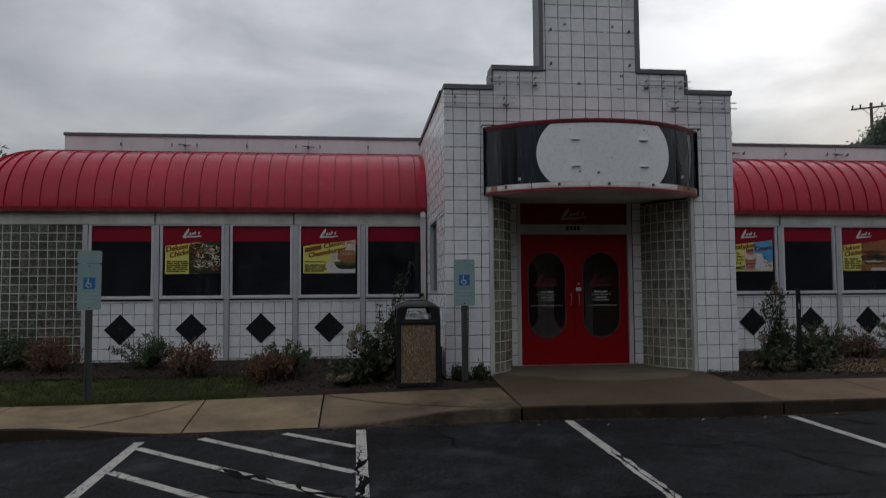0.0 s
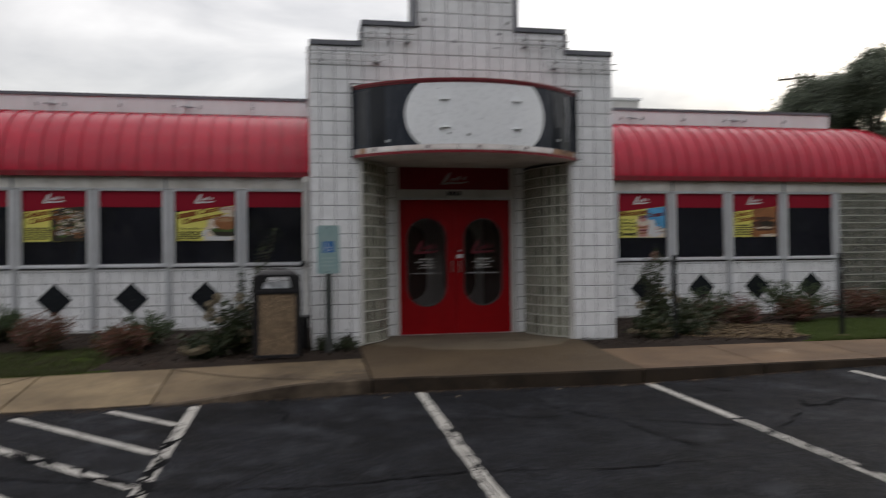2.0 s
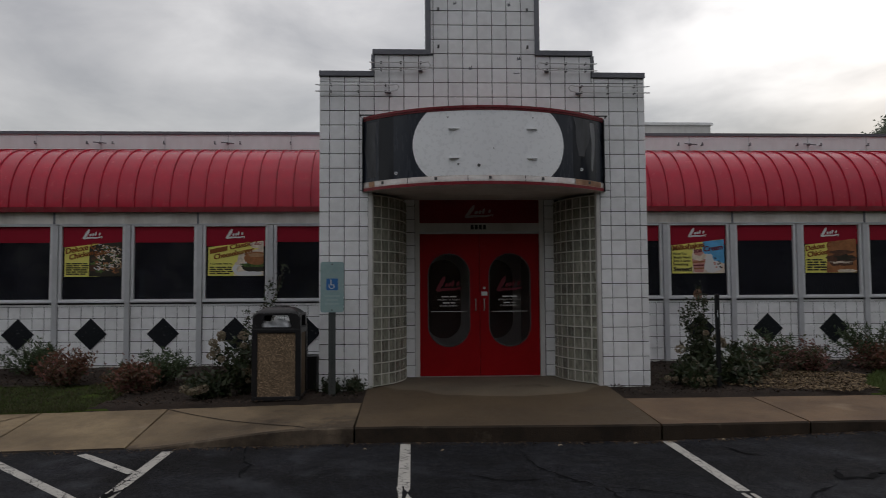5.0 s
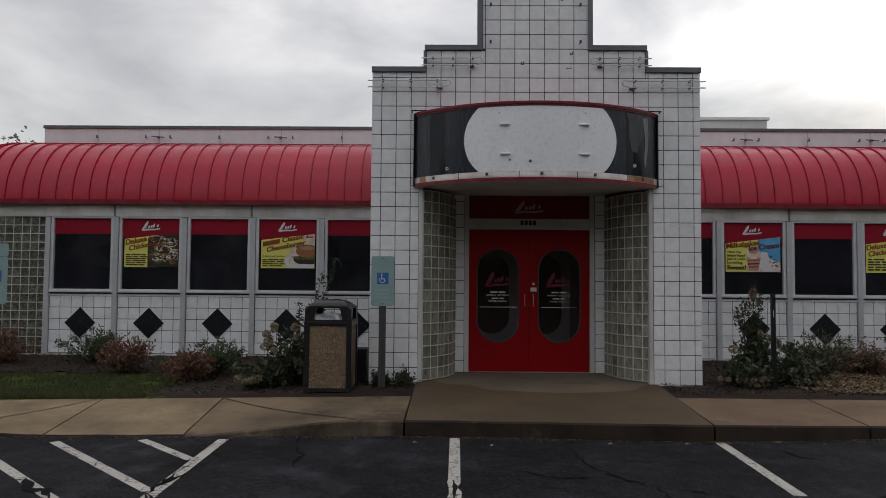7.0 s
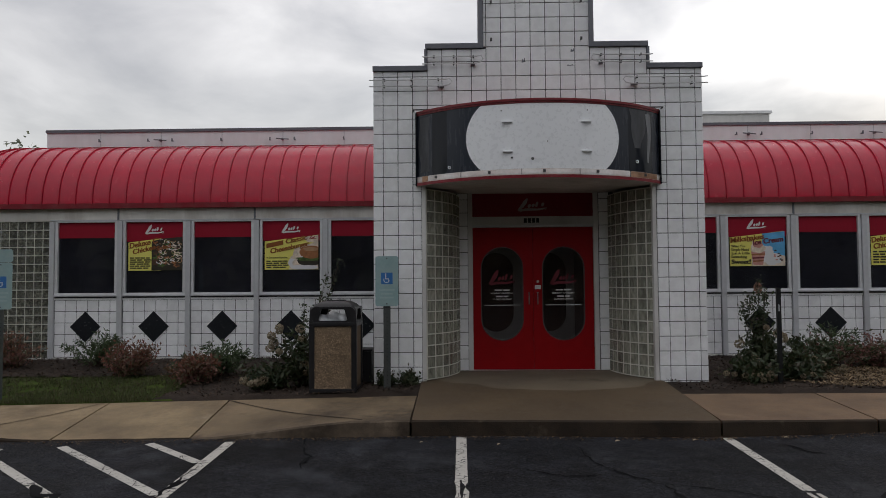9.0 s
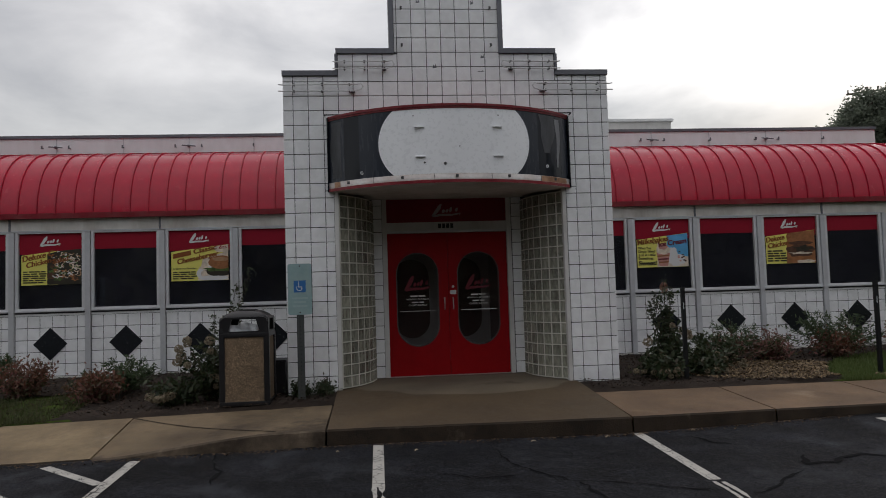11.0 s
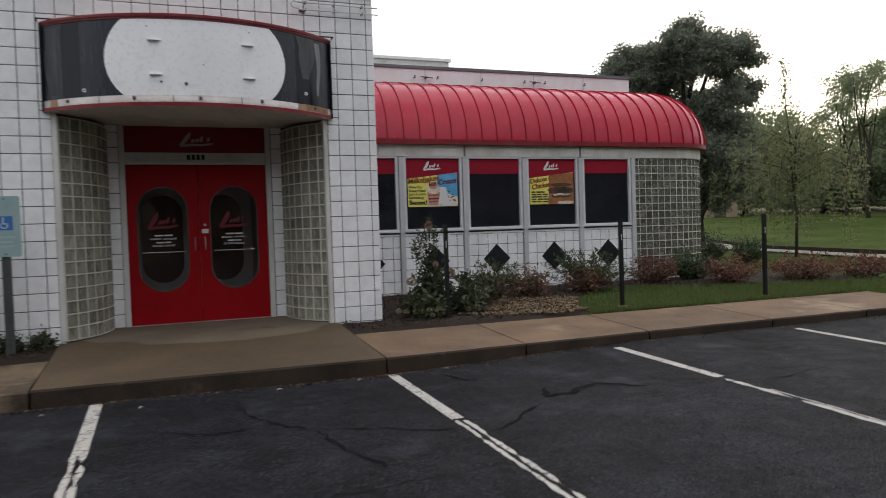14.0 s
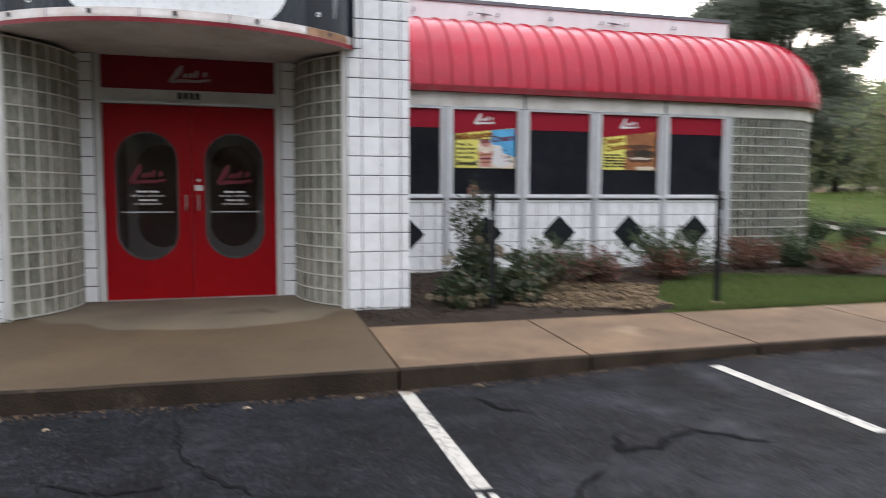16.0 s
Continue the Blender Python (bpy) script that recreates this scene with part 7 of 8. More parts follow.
# ---- black posts in the east bed ----
def bed_post(x, y, zt, footed=True):
    zg = bed_z(x, y) + 0.012
    t = thing("bed_post", (x, y, zg), "slim square black steel post set in the bed", "post", "black posts in the bed")
    part("shaft", MB().box(x - 0.025, x + 0.025, y - 0.025, y + 0.025, zg - 0.05, zt, 0.004), M_BLACK, t)
    part("cap", MB().box(x - 0.03, x + 0.03, y - 0.03, y + 0.03, zt, zt + 0.015, 0.004), M_BLACK, t)
    part("reflector", MB().box(x - 0.012, x + 0.000, y - 0.0275, y - 0.0255, zt - 0.29, zt - 0.20), M_PALE, t, "small pale reflector strip")
    if footed:
        part("footing", MB().tube([(x, y, zg - 0.03), (x, y, zg + 0.022)], [0.09, 0.07], 12), M_WALK, t, "small concrete footing")


bed_post(6.13, 10.24, 1.475, False)
bed_post(8.75, 10.0, 1.48)
bed_post(11.29, 9.86, 1.50)


# ---- beds, grass and mulch ----
def east_edge(y):
    """Where the east bed ends and the lawn begins."""
    pts = ((9.69, 7.95), (10.4, 8.25), (11.2, 8.75), (11.8, 9.3), (12.2, 10.2), (12.5, 11.2))
    for (y0, x0), (y1, x1) in zip(pts, pts[1:]):
        if y0 <= y <= y1:
            return lerp(x0, x1, (y - y0) / (y1 - y0))
    return 7.95 if y < 9.69 else 15.5


def in_bed(x, y):
    if 1.46 < x < 4.63 and y < 10.5:
        return False
    w = 0.12 * noise.noise((x * 1.1, y * 1.1, 5))
    if x < 3:
        return y > 11.55 + w or (x > -1.95 + w * 2 + (y - 9.7) * 0.1)
    return x < east_edge(y) + w * 2 or (y > 11.0 + w and x < 15.2 and y > 12.0 - (x - 11) * 0.35)


def build_beds():
    for nm, x0, x1 in (("west", -9.0, 1.47), ("east", 4.62, 15.6)):
        st = 0.09
        nx, ny = int((x1 - x0) / st), int((YW + 0.1 - YB) / st)
        mb = MB()
        idx = {}

        def vert(i, j):
            if (i, j) not in idx:
                x, y = lerp(x0, x1, i / nx), lerp(YB - 0.015, YW + 0.05, j / ny)
                idx[i, j] = len(mb.v)
                edge = min(1.0, max(0.0, min(abs(x - 1.42), abs(x - 4.68)) / 0.35)) if 0.9 < x < 5.2 else 1.0
                h = 0.022 + 0.03 * max(0, noise.noise((x * 3, y * 3, 2))) + 0.012 * noise.noise((x * 14, y * 14, 4))
                if j == 0:
                    # the mulch thins out raggedly over the edge of the walk
                    y -= 0.03 + 0.05 * noise.noise((x * 4, 0, 7))
                    mb.v.append((x, y, walk_z(x, YB - 0.05) - 0.006))
                else:
                    mb.v.append((x, y, bed_z(x, y) + edge * h * min(1.0, j / 3) - 0.006 * max(0, 2 - j)))
            return idx[i, j]

        for j in range(ny):
            for i in range(nx):
                x, y = lerp(x0, x1, (i + 0.5) / nx), lerp(YB, YW, (j + 0.5) / ny)
                if in_bed(x, y) and not (XPL + 0.03 < x < XPR - 0.03 and y > YP + 0.05):
                    mb.f.append((vert(i, j), vert(i + 1, j), vert(i + 1, j + 1), vert(i, j + 1)))
        whole("mulch_bed_%s" % nm, mb, M_MULCH, "planting bed of dark brown bark mulch", "planting bed", "structure", smooth=True)


def scatter(name, n, box, test, size, material, label, category, lift=0.03, aspect=0.35, seed=1, flatness=0.35):
    rng = np.random.default_rng(seed)
    x0, x1, y0, y1 = box
    P = [(x, y) for x, y in zip(rng.uniform(x0, x1, n), rng.uniform(y0, y1, n)) if test(x, y)]
    C = np.array([(x, y, bed_z(x, y) + lift) for x, y in P])
    k = len(C)
    d = rng.normal(size=(k, 3)) * np.array([1, 1, flatness])
    d /= np.linalg.norm(d, axis=1, keepdims=True)
    s = np.cross(d, rng.normal(size=(k, 3)) * 0.35 + np.array([0, 0, 1]))
    s /= np.linalg.norm(s, axis=1, keepdims=True)
    L = size * rng.uniform(0.5, 1.4, (k, 1))
    W = L * aspect
    Q = np.stack([C - d * L / 2 - s * W / 2, C + d * L / 2 - s * W / 2, C + d * L / 2 + s * W / 2, C - d * L / 2 + s * W / 2], 1)
    ob = new(name, quads(name, Q, material))
    return tagged(ob, label, category, kind="stuff")


def off_block(x, y):
    return not (XPL - 0.02 < x < XPR + 0.02 and y > YP - 0.02)


def in_straw(x, y):
    c = ((x - 7.75) / 1.25) ** 2 + ((y - 10.75) / 0.95) ** 2
    c2 = ((x - 7.35) / 0.8) ** 2 + ((y - 10.1) / 0.28) ** 2
    return (min(c, c2) + 0.9 * noise.noise((x * 2, y * 2, 8)) < 0.9) and in_bed(x, y)


def blades(name, n, box, test, seed, h=0.06, label="green lawn grass beside the walk", zfun=None, material=None):
    rng = np.random.default_rng(seed)
    x0, x1, y0, y1 = box
    P = [(x, y) for x, y in zip(rng.uniform(x0, x1, n), rng.uniform(y0, y1, n)) if test(x, y)]
    zf = zfun or bed_z
    C = np.array([(x, y, zf(x, y) - 0.005) for x, y in P])
    k = len(C)
    a = rng.uniform(0, 2 * np.pi, k)
    wv = np.stack([np.cos(a), np.sin(a), 0 * a], 1) * 0.005
    lean = np.stack([np.cos(a * 7.3), np.sin(a * 7.3), 0 * a], 1) * rng.uniform(0, 0.035, (k, 1))
    H = np.zeros((k, 3))
    H[:, 2] = h * rng.uniform(0.45, 1.25, k)
    Q = np.stack([C - wv, C + wv, C + lean + H + wv * 0.25, C + lean + H - wv * 0.25], 1)
    ob = new(name, quads(name, Q, material or M_BLADE))
    return tagged(ob, label, "grass", kind="stuff")


build_beds()
scatter("bark_chips", 14000, (-8.5, 1.40, YB, YW - 0.1), lambda x, y: in_bed(x, y) and off_block(x, y), 0.034, M_CHIP, "loose dark bark chips on the bed", "mulch", 0.045, 0.4, 3)
scatter("bark_chips", 14000, (4.7, 12.0, YB, YW - 0.1), lambda x, y: in_bed(x, y) and off_block(x, y), 0.034, M_CHIP, "loose dark bark chips on the bed", "mulch", 0.045, 0.4, 4)
scatter("pine_straw", 14000, (5.4, 9.3, YB, 11.9), in_straw, 0.05, M_STRAW, "pale dry straw strewn over the bed", "straw", 0.05, 0.24, 6)
blades("lawn_grass", 26000, (-9.0, -1.0, YB + 0.01, 11.7), lambda x, y: not in_bed(x, y) and noise.noise((x * 2.3, y * 2.3, 11)) > -0.22 - 0.1 * noise.noise((x * 9, y * 9, 3)), 7, 0.055)
scatter("bark_chips", 2600, (-7.5, -1.0, YB + 0.1, 11.7), lambda x, y: not in_bed(x, y), 0.035, M_CHIP, "bark crumbs and dead grass among the lawn", "mulch", 0.02, 0.3, 5)
blades("lawn_grass", 34000, (7.9, 15.0, YB + 0.01, 12.6), lambda x, y: not in_bed(x, y), 8, 0.065, material=M_BLADE2)
blades("lawn_edge_grass", 7000, (-9.0, -1.0, YB - 0.015, YB + 0.14), lambda x, y: not in_bed(x, y), 17, 0.05, "ragged grass edge along the walk")
blades("lawn_edge_grass", 6000, (7.7, 13.3, YB - 0.015, YB + 0.14), lambda x, y: not in_bed(x, y), 18, 0.05, "ragged grass edge along the walk", material=M_BLADE2)
blades("lawn_grass", 9000, (13.3, 19.5, 8.5, 17.0), lambda x, y: (x > 13.8 or y < 13), 9, 0.08, zfun=land_z, material=M_BLADE2)


# ---- litter in the gutter ----
def gutter_litter():
    rng = np.random.default_rng(91)
    n = 2600
    X = rng.uniform(-8.0, 13.2, n)
    Y = YK - 0.03 - np.abs(rng.normal(size=n)) * 0.07
    keep = np.array([noise.noise((x * 1.3, 3.0, 1.0)) > -0.25 for x in X])
    X, Y = X[keep], Y[keep]
    for cx, m, w in ((4.55, 170, 0.22), (3.7, 90, 0.3), (6.5, 60, 0.3), (0.9, 80, 0.25), (2.2, 60, 0.2)):
        X = np.concatenate((X, cx + rng.normal(size=m) * w))
        Y = np.concatenate((Y, YK - 0.035 - np.abs(rng.normal(size=m)) * 0.06))
    C = np.array([(x, y, asphalt_z(x, y) + 0.006) for x, y in zip(X, Y)])
    Q = leaf_quads(C, 0.024, rng, 0.6, 3.0, rng.normal(size=(len(C), 3)) * np.array([1, 1, 0.12]))
    tagged(new("gutter_litter", quads("gutter_litter", Q, M_LITTER)), "brown leaf crumbs gathered along the kerb", "leaf litter", kind="stuff")
    for x, y, a, s in ((2.33, 7.93, 0.5, 0.04), (1.55, 8.02, 0.2, 0.035), (3.55, 8.12, 0.1, 0.05), (4.35, 8.17, 0.15, 0.045), (4.72, 8.20, 0.3, 0.05), (5.3, 8.22, -0.2, 0.04)):
        c, q = math.cos(a) * s, math.sin(a) * s
        m = MB()
        m.grid(4, 2, lambda u, v: (x + c * (u - 0.5) - q * (v - 0.5) * 0.4, y + q * (u - 0.5) + c * (v - 0.5) * 0.4, asphalt_z(x, y) + 0.004 + 0.012 * math.sin(u * 3.1) + 0.006 * v))
        whole("fallen_leaf", m, M_LITTER2, "pale curled dead leaf on the asphalt", "leaf", group="leaves on the asphalt", smooth=True)


M_LITTER = leaf_mat("leaf_crumbs", [(0.05, 0.03, 0.018), (0.09, 0.055, 0.03), (0.14, 0.09, 0.052), (0.03, 0.02, 0.013)], 0.0, 0.9)
M_LITTER2 = mat("pale_dead_leaf", (0.30, 0.235, 0.16), 0.8, var=0.2)
gutter_litter()


# ---- shrubs ----
def shrub(name, x, y, w, h, leaf, material, seed, label, density=1.0, spiky=0.0, group="shrubs in the beds", low=None):
    """Stems fanning from a base with leaves along them; low: the colour of the older leaves inside and below."""
    rng = np.random.default_rng(seed)
    zg = bed_z(x, y) + 0.02 if y < 16 else land_z(x, y)
    t = thing(name, (x, y, zg), label, "shrub", group)
    ns = int(50 * density * max(1.0, w))
    stems = MB()
    C, A, K = [], [], []
    for i in range(ns):
        a = rng.uniform(0, 2 * np.pi)
        r = w / 2 * math.sqrt(rng.uniform(0.02, 1)) * (1.25 if spiky and i % 4 == 0 else 1.0)
        k = min(1.0, r / (w / 2))
        top = h * (rng.uniform(0.5, 1.08) * (1 - 0.42 * k * k))
        ca, sa = math.cos(a), math.sin(a)
        p0 = np.array([x + 0.12 * r * ca, y + 0.12 * r * sa, zg - 0.02])
        p2 = np.array([x + r * ca, y + r * sa, zg + top])
        p1 = (p0 + p2) / 2 + np.array([-0.05 * r * ca, -0.05 * r * sa, top * (0.30 if spiky else 0.12)])
        pts = [(1 - u) ** 2 * p0 + 2 * u * (1 - u) * p1 + u * u * p2 for u in (0, 0.25, 0.5, 0.75, 1)]
        stems.tube(pts, [0.006, 0.005, 0.004, 0.003, 0.0015], 4, False)
        m = int((46 if spiky else 60) * max(0.7, h))
        for u in rng.uniform(0.2, 1.03, m) ** (0.8 if spiky else 1.0):
            q = (1 - u) ** 2 * p0 + 2 * u * (1 - u) * p1 + u * u * p2
            d = 2 * (1 - u) * (p1 - p0) + 2 * u * (p2 - p1)
            d = d / (np.linalg.norm(d) + 1e-6)
            if spiky:
                sd = np.cross(d, rng.normal(size=3))
                sd /= np.linalg.norm(sd) + 1e-6
                C.append(q + sd * leaf * 0.42 + rng.normal(size=3) * 0.012)
                A.append(d * 0.9 + sd * 1.2)
            else:
                C.append(q + rng.normal(size=3) * 0.05)
                A.append(d * 0.5 + rng.normal(size=3) * 0.6)
            K.append(u * (0.55 + 0.45 * (q[2] - zg) / h) + rng.normal() * 0.10)
    part("stem_framework", stems, M_STEM, t)
    C, A, K = np.array(C), np.array(A), np.array(K)
    Q = leaf_quads(C, leaf, rng, 0.42 if not spiky else 0.24, 0.6, A)
    cut = K < 0.56 if low else K < -9
    for nm, sel, m in (("foliage", ~cut, material), ("lower_foliage", cut, low)):
        if m and sel.any():
            ob = new(nm, quads(nm, Q[sel] - np.array((x, y, zg)), m))
            ob.parent = t
            ORI[ob] = ORI[t]
    return t


def hydrangea(x, y, w, h, seed, flowers, label, tall=(), head=1.0):
    t = shrub("hydrangea", x, y, w, h, 0.085, L_HYD, seed, label, 0.5)
    rng = np.random.default_rng(seed + 50)
    o = ORI[t]
    for i in range(flowers):
        a, k = rng.uniform(0, 2 * np.pi), math.sqrt(rng.uniform(0.2, 1.0))
        z = h * (rng.uniform(0.62, 1.0) if i % 5 < 3 and h > 0.6 else rng.uniform(0.1, 0.5)) * (1 - 0.12 * k)
        c = np.array([x + w / 2 * k * (math.cos(a) - (0.35 if x < 3 and z > 0.4 else 0.0)), y - abs(w / 2 * k * math.sin(a)) * 0.9, o.z + max(0.06, z)])
        n = 130
        D = rng.normal(size=(n, 3))
        D /= np.linalg.norm(D, axis=1, keepdims=True)
        r = rng.uniform(0.036, 0.064) * head
        Q = leaf_quads(c + D * r * np.array([1, 1, 0.85]), 0.028 * math.sqrt(head), rng, 0.9, 0, np.cross(D, rng.normal(size=(n, 3))))
        ob = new("flower_head", quads("flower_head", Q - np.array(o), L_FLO))
        ob.parent = t
    for i, (dx, dy, top) in enumerate(tall):
        m = MB()
        P = [(x + dx * u, y + dy * u, o.z + top * u) for u in (0, 0.3, 0.6, 1)]
        m.tube(P, [0.007, 0.006, 0.005, 0.002], 4, False)
        part("tall_shoot", m, M_STEM, t)
        us = rng.uniform(0.3, 1.0, 170)
        C = np.array([(x + dx * u, y + dy * u, o.z + top * u) for u in us]) + rng.normal(size=(170, 3)) * 0.032
        if i == 0 and x > 3:
            D = rng.normal(size=(150, 3))
            D /= np.linalg.norm(D, axis=1, keepdims=True)
            c = np.array([x + dx * 0.93, y + dy * 0.93, o.z + top * 0.9])
            ob = new("flower_head", quads("flower_head", leaf_quads(c + D * 0.055 * np.array([0.9, 0.9, 1.3]), 0.03, rng, 0.9, 0) - np.array(o), L_DRY))
            ob.parent = t
        ob = new("shoot_leaves", quads("shoot_leaves", leaf_quads(C, 0.055, rng, 0.45, 0.3) - np.array(o), L_HYD))
        ob.parent = t
    return t


hydrangea(-0.22, 10.5, 0.72, 0.90, 11, 13, "leggy hydrangea with cream flower heads by the bin", ((0.34, 0.1, 1.52), (0.52, 0.15, 1.74), (0.05, 0, 1.1)))
hydrangea(-0.60, 10.25, 0.75, 0.36, 12, 7, "low hydrangea with faded cream flower heads")
hydrangea(6.08, 10.72, 0.72, 0.80, 13, 7, "tall hydrangea with cream flower heads in the bed", ((0.02, 0.1, 1.38), (-0.25, 0, 1.05), (0.10, 0.05, 1.25), (-0.06, 0.05, 1.15), (0.05, -0.05, 1.2), (-0.18, 0, 1.15)))
hydrangea(6.95, 11.15, 0.95, 0.58, 14, 12, "low hydrangea with pinkish cream flower heads", head=0.75)
hydrangea(5.86, 10.42, 0.80, 0.34, 15, 15, "low spreading hydrangea with small pale flower heads", head=0.62)
hydrangea(6.55, 10.62, 0.70, 0.36, 16, 6, "low dark hydrangea with small faded flower heads", head=0.62)
shrub("green_shrub", -3.95, 12.45, 0.95, 0.58, 0.085, L_JUN, 21, "dark green spreading shrub against the tiled wall", 1.0, 1)
shrub("nandina", -3.06, 11.6, 0.85, 0.54, 0.062, L_NAN, 22, "feathery red and green nandina in mulch", 1.1, low=L_PINK)
shrub("nandina", -1.80, 10.85, 0.75, 0.46, 0.062, L_NAN, 23, "feathery red and green nandina in mulch", 1.1, low=L_PINK)
shrub("green_shrub", -1.62, 11.35, 1.10, 0.56, 0.085, L_JUN, 24, "dark green spreading shrub against the tiled wall", 1.0, 1)
shrub("green_shrub", -6.2, 12.75, 1.15, 0.60, 0.07, L_JUN, 25, "dark green shrub by the glass block wall", 1.0)
shrub("nandina", -5.35, 12.35, 0.95, 0.62, 0.062, L_NAN, 26, "feathery red nandina by the glass block wall", 1.0, low=L_PINK)
shrub("nandina", -7.3, 12.9, 1.0, 0.55, 0.062, L_NAN, 27, "reddish brown nandina at the building corner", 0.9, low=L_PINK)
shrub("green_shrub", 0.97, 10.32, 0.24, 0.20, 0.05, L_HYD, 28, "small weedy green plant at the pier foot", 0.4)
shrub("green_shrub", 1.27, 10.33, 0.20, 0.14, 0.05, L_HYD, 29, "small weedy green plant at the pier foot", 0.4)
shrub("green_shrub", 7.55, 11.75, 1.15, 0.68, 0.08, L_JUN, 31, "dark green spreading shrub with reddish lower leaves", 1.0, 1, low=L_PINK)
shrub("pink_spirea", 8.20, 11.75, 0.85, 0.50, 0.06, L_PINK, 32, "pinkish green low shrub in mulch", 1.0, low=L_PINK)
shrub("nandina", 9.35, 11.85, 0.85, 0.46, 0.062, L_NAN, 33, "feathery red and green nandina in mulch", 1.1, low=L_PINK)
shrub("green_shrub", 9.50, 12.15, 1.45, 0.80, 0.085, L_JUN, 34, "dark green spreading shrub against the tiled wall", 0.9, 1)
shrub("nandina", 11.3, 12.65, 1.1, 0.55, 0.062, L_NAN, 35, "reddish brown nandina by the glass block wall", 1.0, low=L_PINK)
shrub("green_shrub", 12.3, 12.75, 0.95, 0.60, 0.07, L_JUN, 36, "dark green shrub by the glass block wall", 1.0)
shrub("nandina", 12.5, 11.9, 1.35, 0.50, 0.062, L_NAN, 37, "low reddish brown nandina in the corner bed", 1.0, low=L_PINK)
shrub("nandina", 14.0, 11.6, 1.6, 0.50, 0.062, L_NAN, 38, "low reddish brown nandina in the corner bed", 0.9, low=L_PINK)
shrub("nandina", 15.2, 11.3, 1.2, 0.48, 0.062, L_NAN, 39, "low reddish brown nandina in the corner bed", 0.9, low=L_PINK)
shrub("box_shrub", 16.6, 15.75, 0.85, 0.72, 0.06, L_JUN, 40, "rounded dark green shrub on the lawn", 1.6)
shrub("box_shrub", 16.1, 16.55, 0.95, 0.95, 0.06, L_JUN, 41, "rounded dark green shrub beside the building corner", 1.6)


# ---- trees ----
def tree(name, x, y, blobs, trunk_r, leaf, clumps, per, material, seed, label, sigma=0.45, zg=None):
    """Trunk and limbs reaching into ellipsoid masses; leaves in many small clumps with gaps."""
    rng = np.random.default_rng(seed)
    zg = land_z(x, y) if zg is None else zg
    t = thing(name, (x, y, zg), label, "tree")
    wood = MB()
    top = max(b[2] + b[5] * 0.5 for b in blobs)
    bz = min(b[2] for b in blobs)
    spine = [(x, y, zg - 0.1)]
    for i in range(1, 7):
        u = i / 6
        spine.append((x + rng.normal() * 0.12 * i ** 0.5, y + rng.normal() * 0.12 * i ** 0.5, zg + (top - zg) * u * 0.9))
    wood.tube(spine, [trunk_r * (1 - 0.85 * i / 6) for i in range(7)], 9)
    C = []
    tot = sum(b[3] * b[4] * b[5] for b in blobs)
    limbs = MB()
    for bx, by, bzz, rx, ry, rz in blobs:
        j = rng.integers(1, 5)
        s = np.array(spine[j])
        c = np.array([bx, by, bzz])
        mid = (s + c) / 2 + rng.normal(size=3) * 0.25
        limbs.tube([s, mid, c], [trunk_r * 0.42, trunk_r * 0.28, trunk_r * 0.12], 6)
        k = max(3, int(clumps * rx * ry * rz / tot))
        for i in range(k):
            d = rng.normal(size=3)
            d /= np.linalg.norm(d)
            q = rng.uniform(0.35, 1.05) ** 0.6
            p = c + d * q * np.array([rx, ry, rz]) * (0.95 + 0.10 * rng.normal())
            if i % 4 == 0:
                limbs.tube([c + (p - c) * 0.1, c + (p - c) * 0.55 + rng.normal(size=3) * 0.15, p], [trunk_r * 0.10, trunk_r * 0.06, trunk_r * 0.02], 4, False)
            C.append(p + rng.normal(size=(per, 3)) * sigma * np.array([1, 1, 0.7]))
    part("trunk", wood, M_BARK, t, smooth=True)
    part("limb_framework", limbs, M_BARK, t)
    C = np.concatenate(C)
    C = C[C[:, 2] > zg + 0.3]
    Q = leaf_quads(C, leaf, rng, 0.6, 0.5)
    ob = new("crown", quads("crown", Q - np.array((x, y, zg)), material))
    ob.parent = t
    return t


def polar(az, d, x0=2.9, y0=1.4):
    return x0 + d * math.sin(radians(az)), y0 + d * math.cos(radians(az))


def big_oak():
    d = 28.0
    g = d / 40
    x, y = polar(40.3, d)
    B = []
    for az, el, r, rz in ((40.1, 12.4, 1.6, 1.6), (42.5, 11.8, 1.4, 1.2), (38.2, 11.4, 1.6, 1.5), (36.4, 10.3, 1.6, 1.4), (34.6, 9.6, 1.3, 1.1), (33.2, 9.0, 1.1, 0.9), (32.2, 8.6, 0.9, 0.7), (35.6, 10.9, 1.5, 1.25), (34.4, 10.4, 1.2, 1.0), (37.0, 11.2, 1.5, 1.4), (43.9, 12.1, 1.2, 1.0), (36.4, 12.0, 1.2, 0.9), (44.2, 9.9, 1.1, 1.0), (34.6, 7.6, 1.7, 1.4), (42.6, 8.2, 1.4, 1.5),
                          (40.5, 7.6, 2.2, 1.9), (38.0, 6.6, 2.2, 1.7), (43.2, 6.0, 1.6, 1.5), (41.3, 4.6, 2.0, 1.5), (43.5, 3.6, 1.5, 1.3), (41.5, 2.3, 1.7, 1.2), (36, 6.2, 1.8, 1.5)):
        bx, by = polar(az - 0.8, d + 1.4 * math.sin(az * 5))
        B.append((bx, by, 1.46 + d * math.tan(radians(el - 0.25)), r * g, r * g, rz * g))
    tree("oak_tree", x, y, B, 0.30, 0.105, 1500, 190, L_OAK, 60, "large dark broad-crowned oak behind the diner", 0.165)


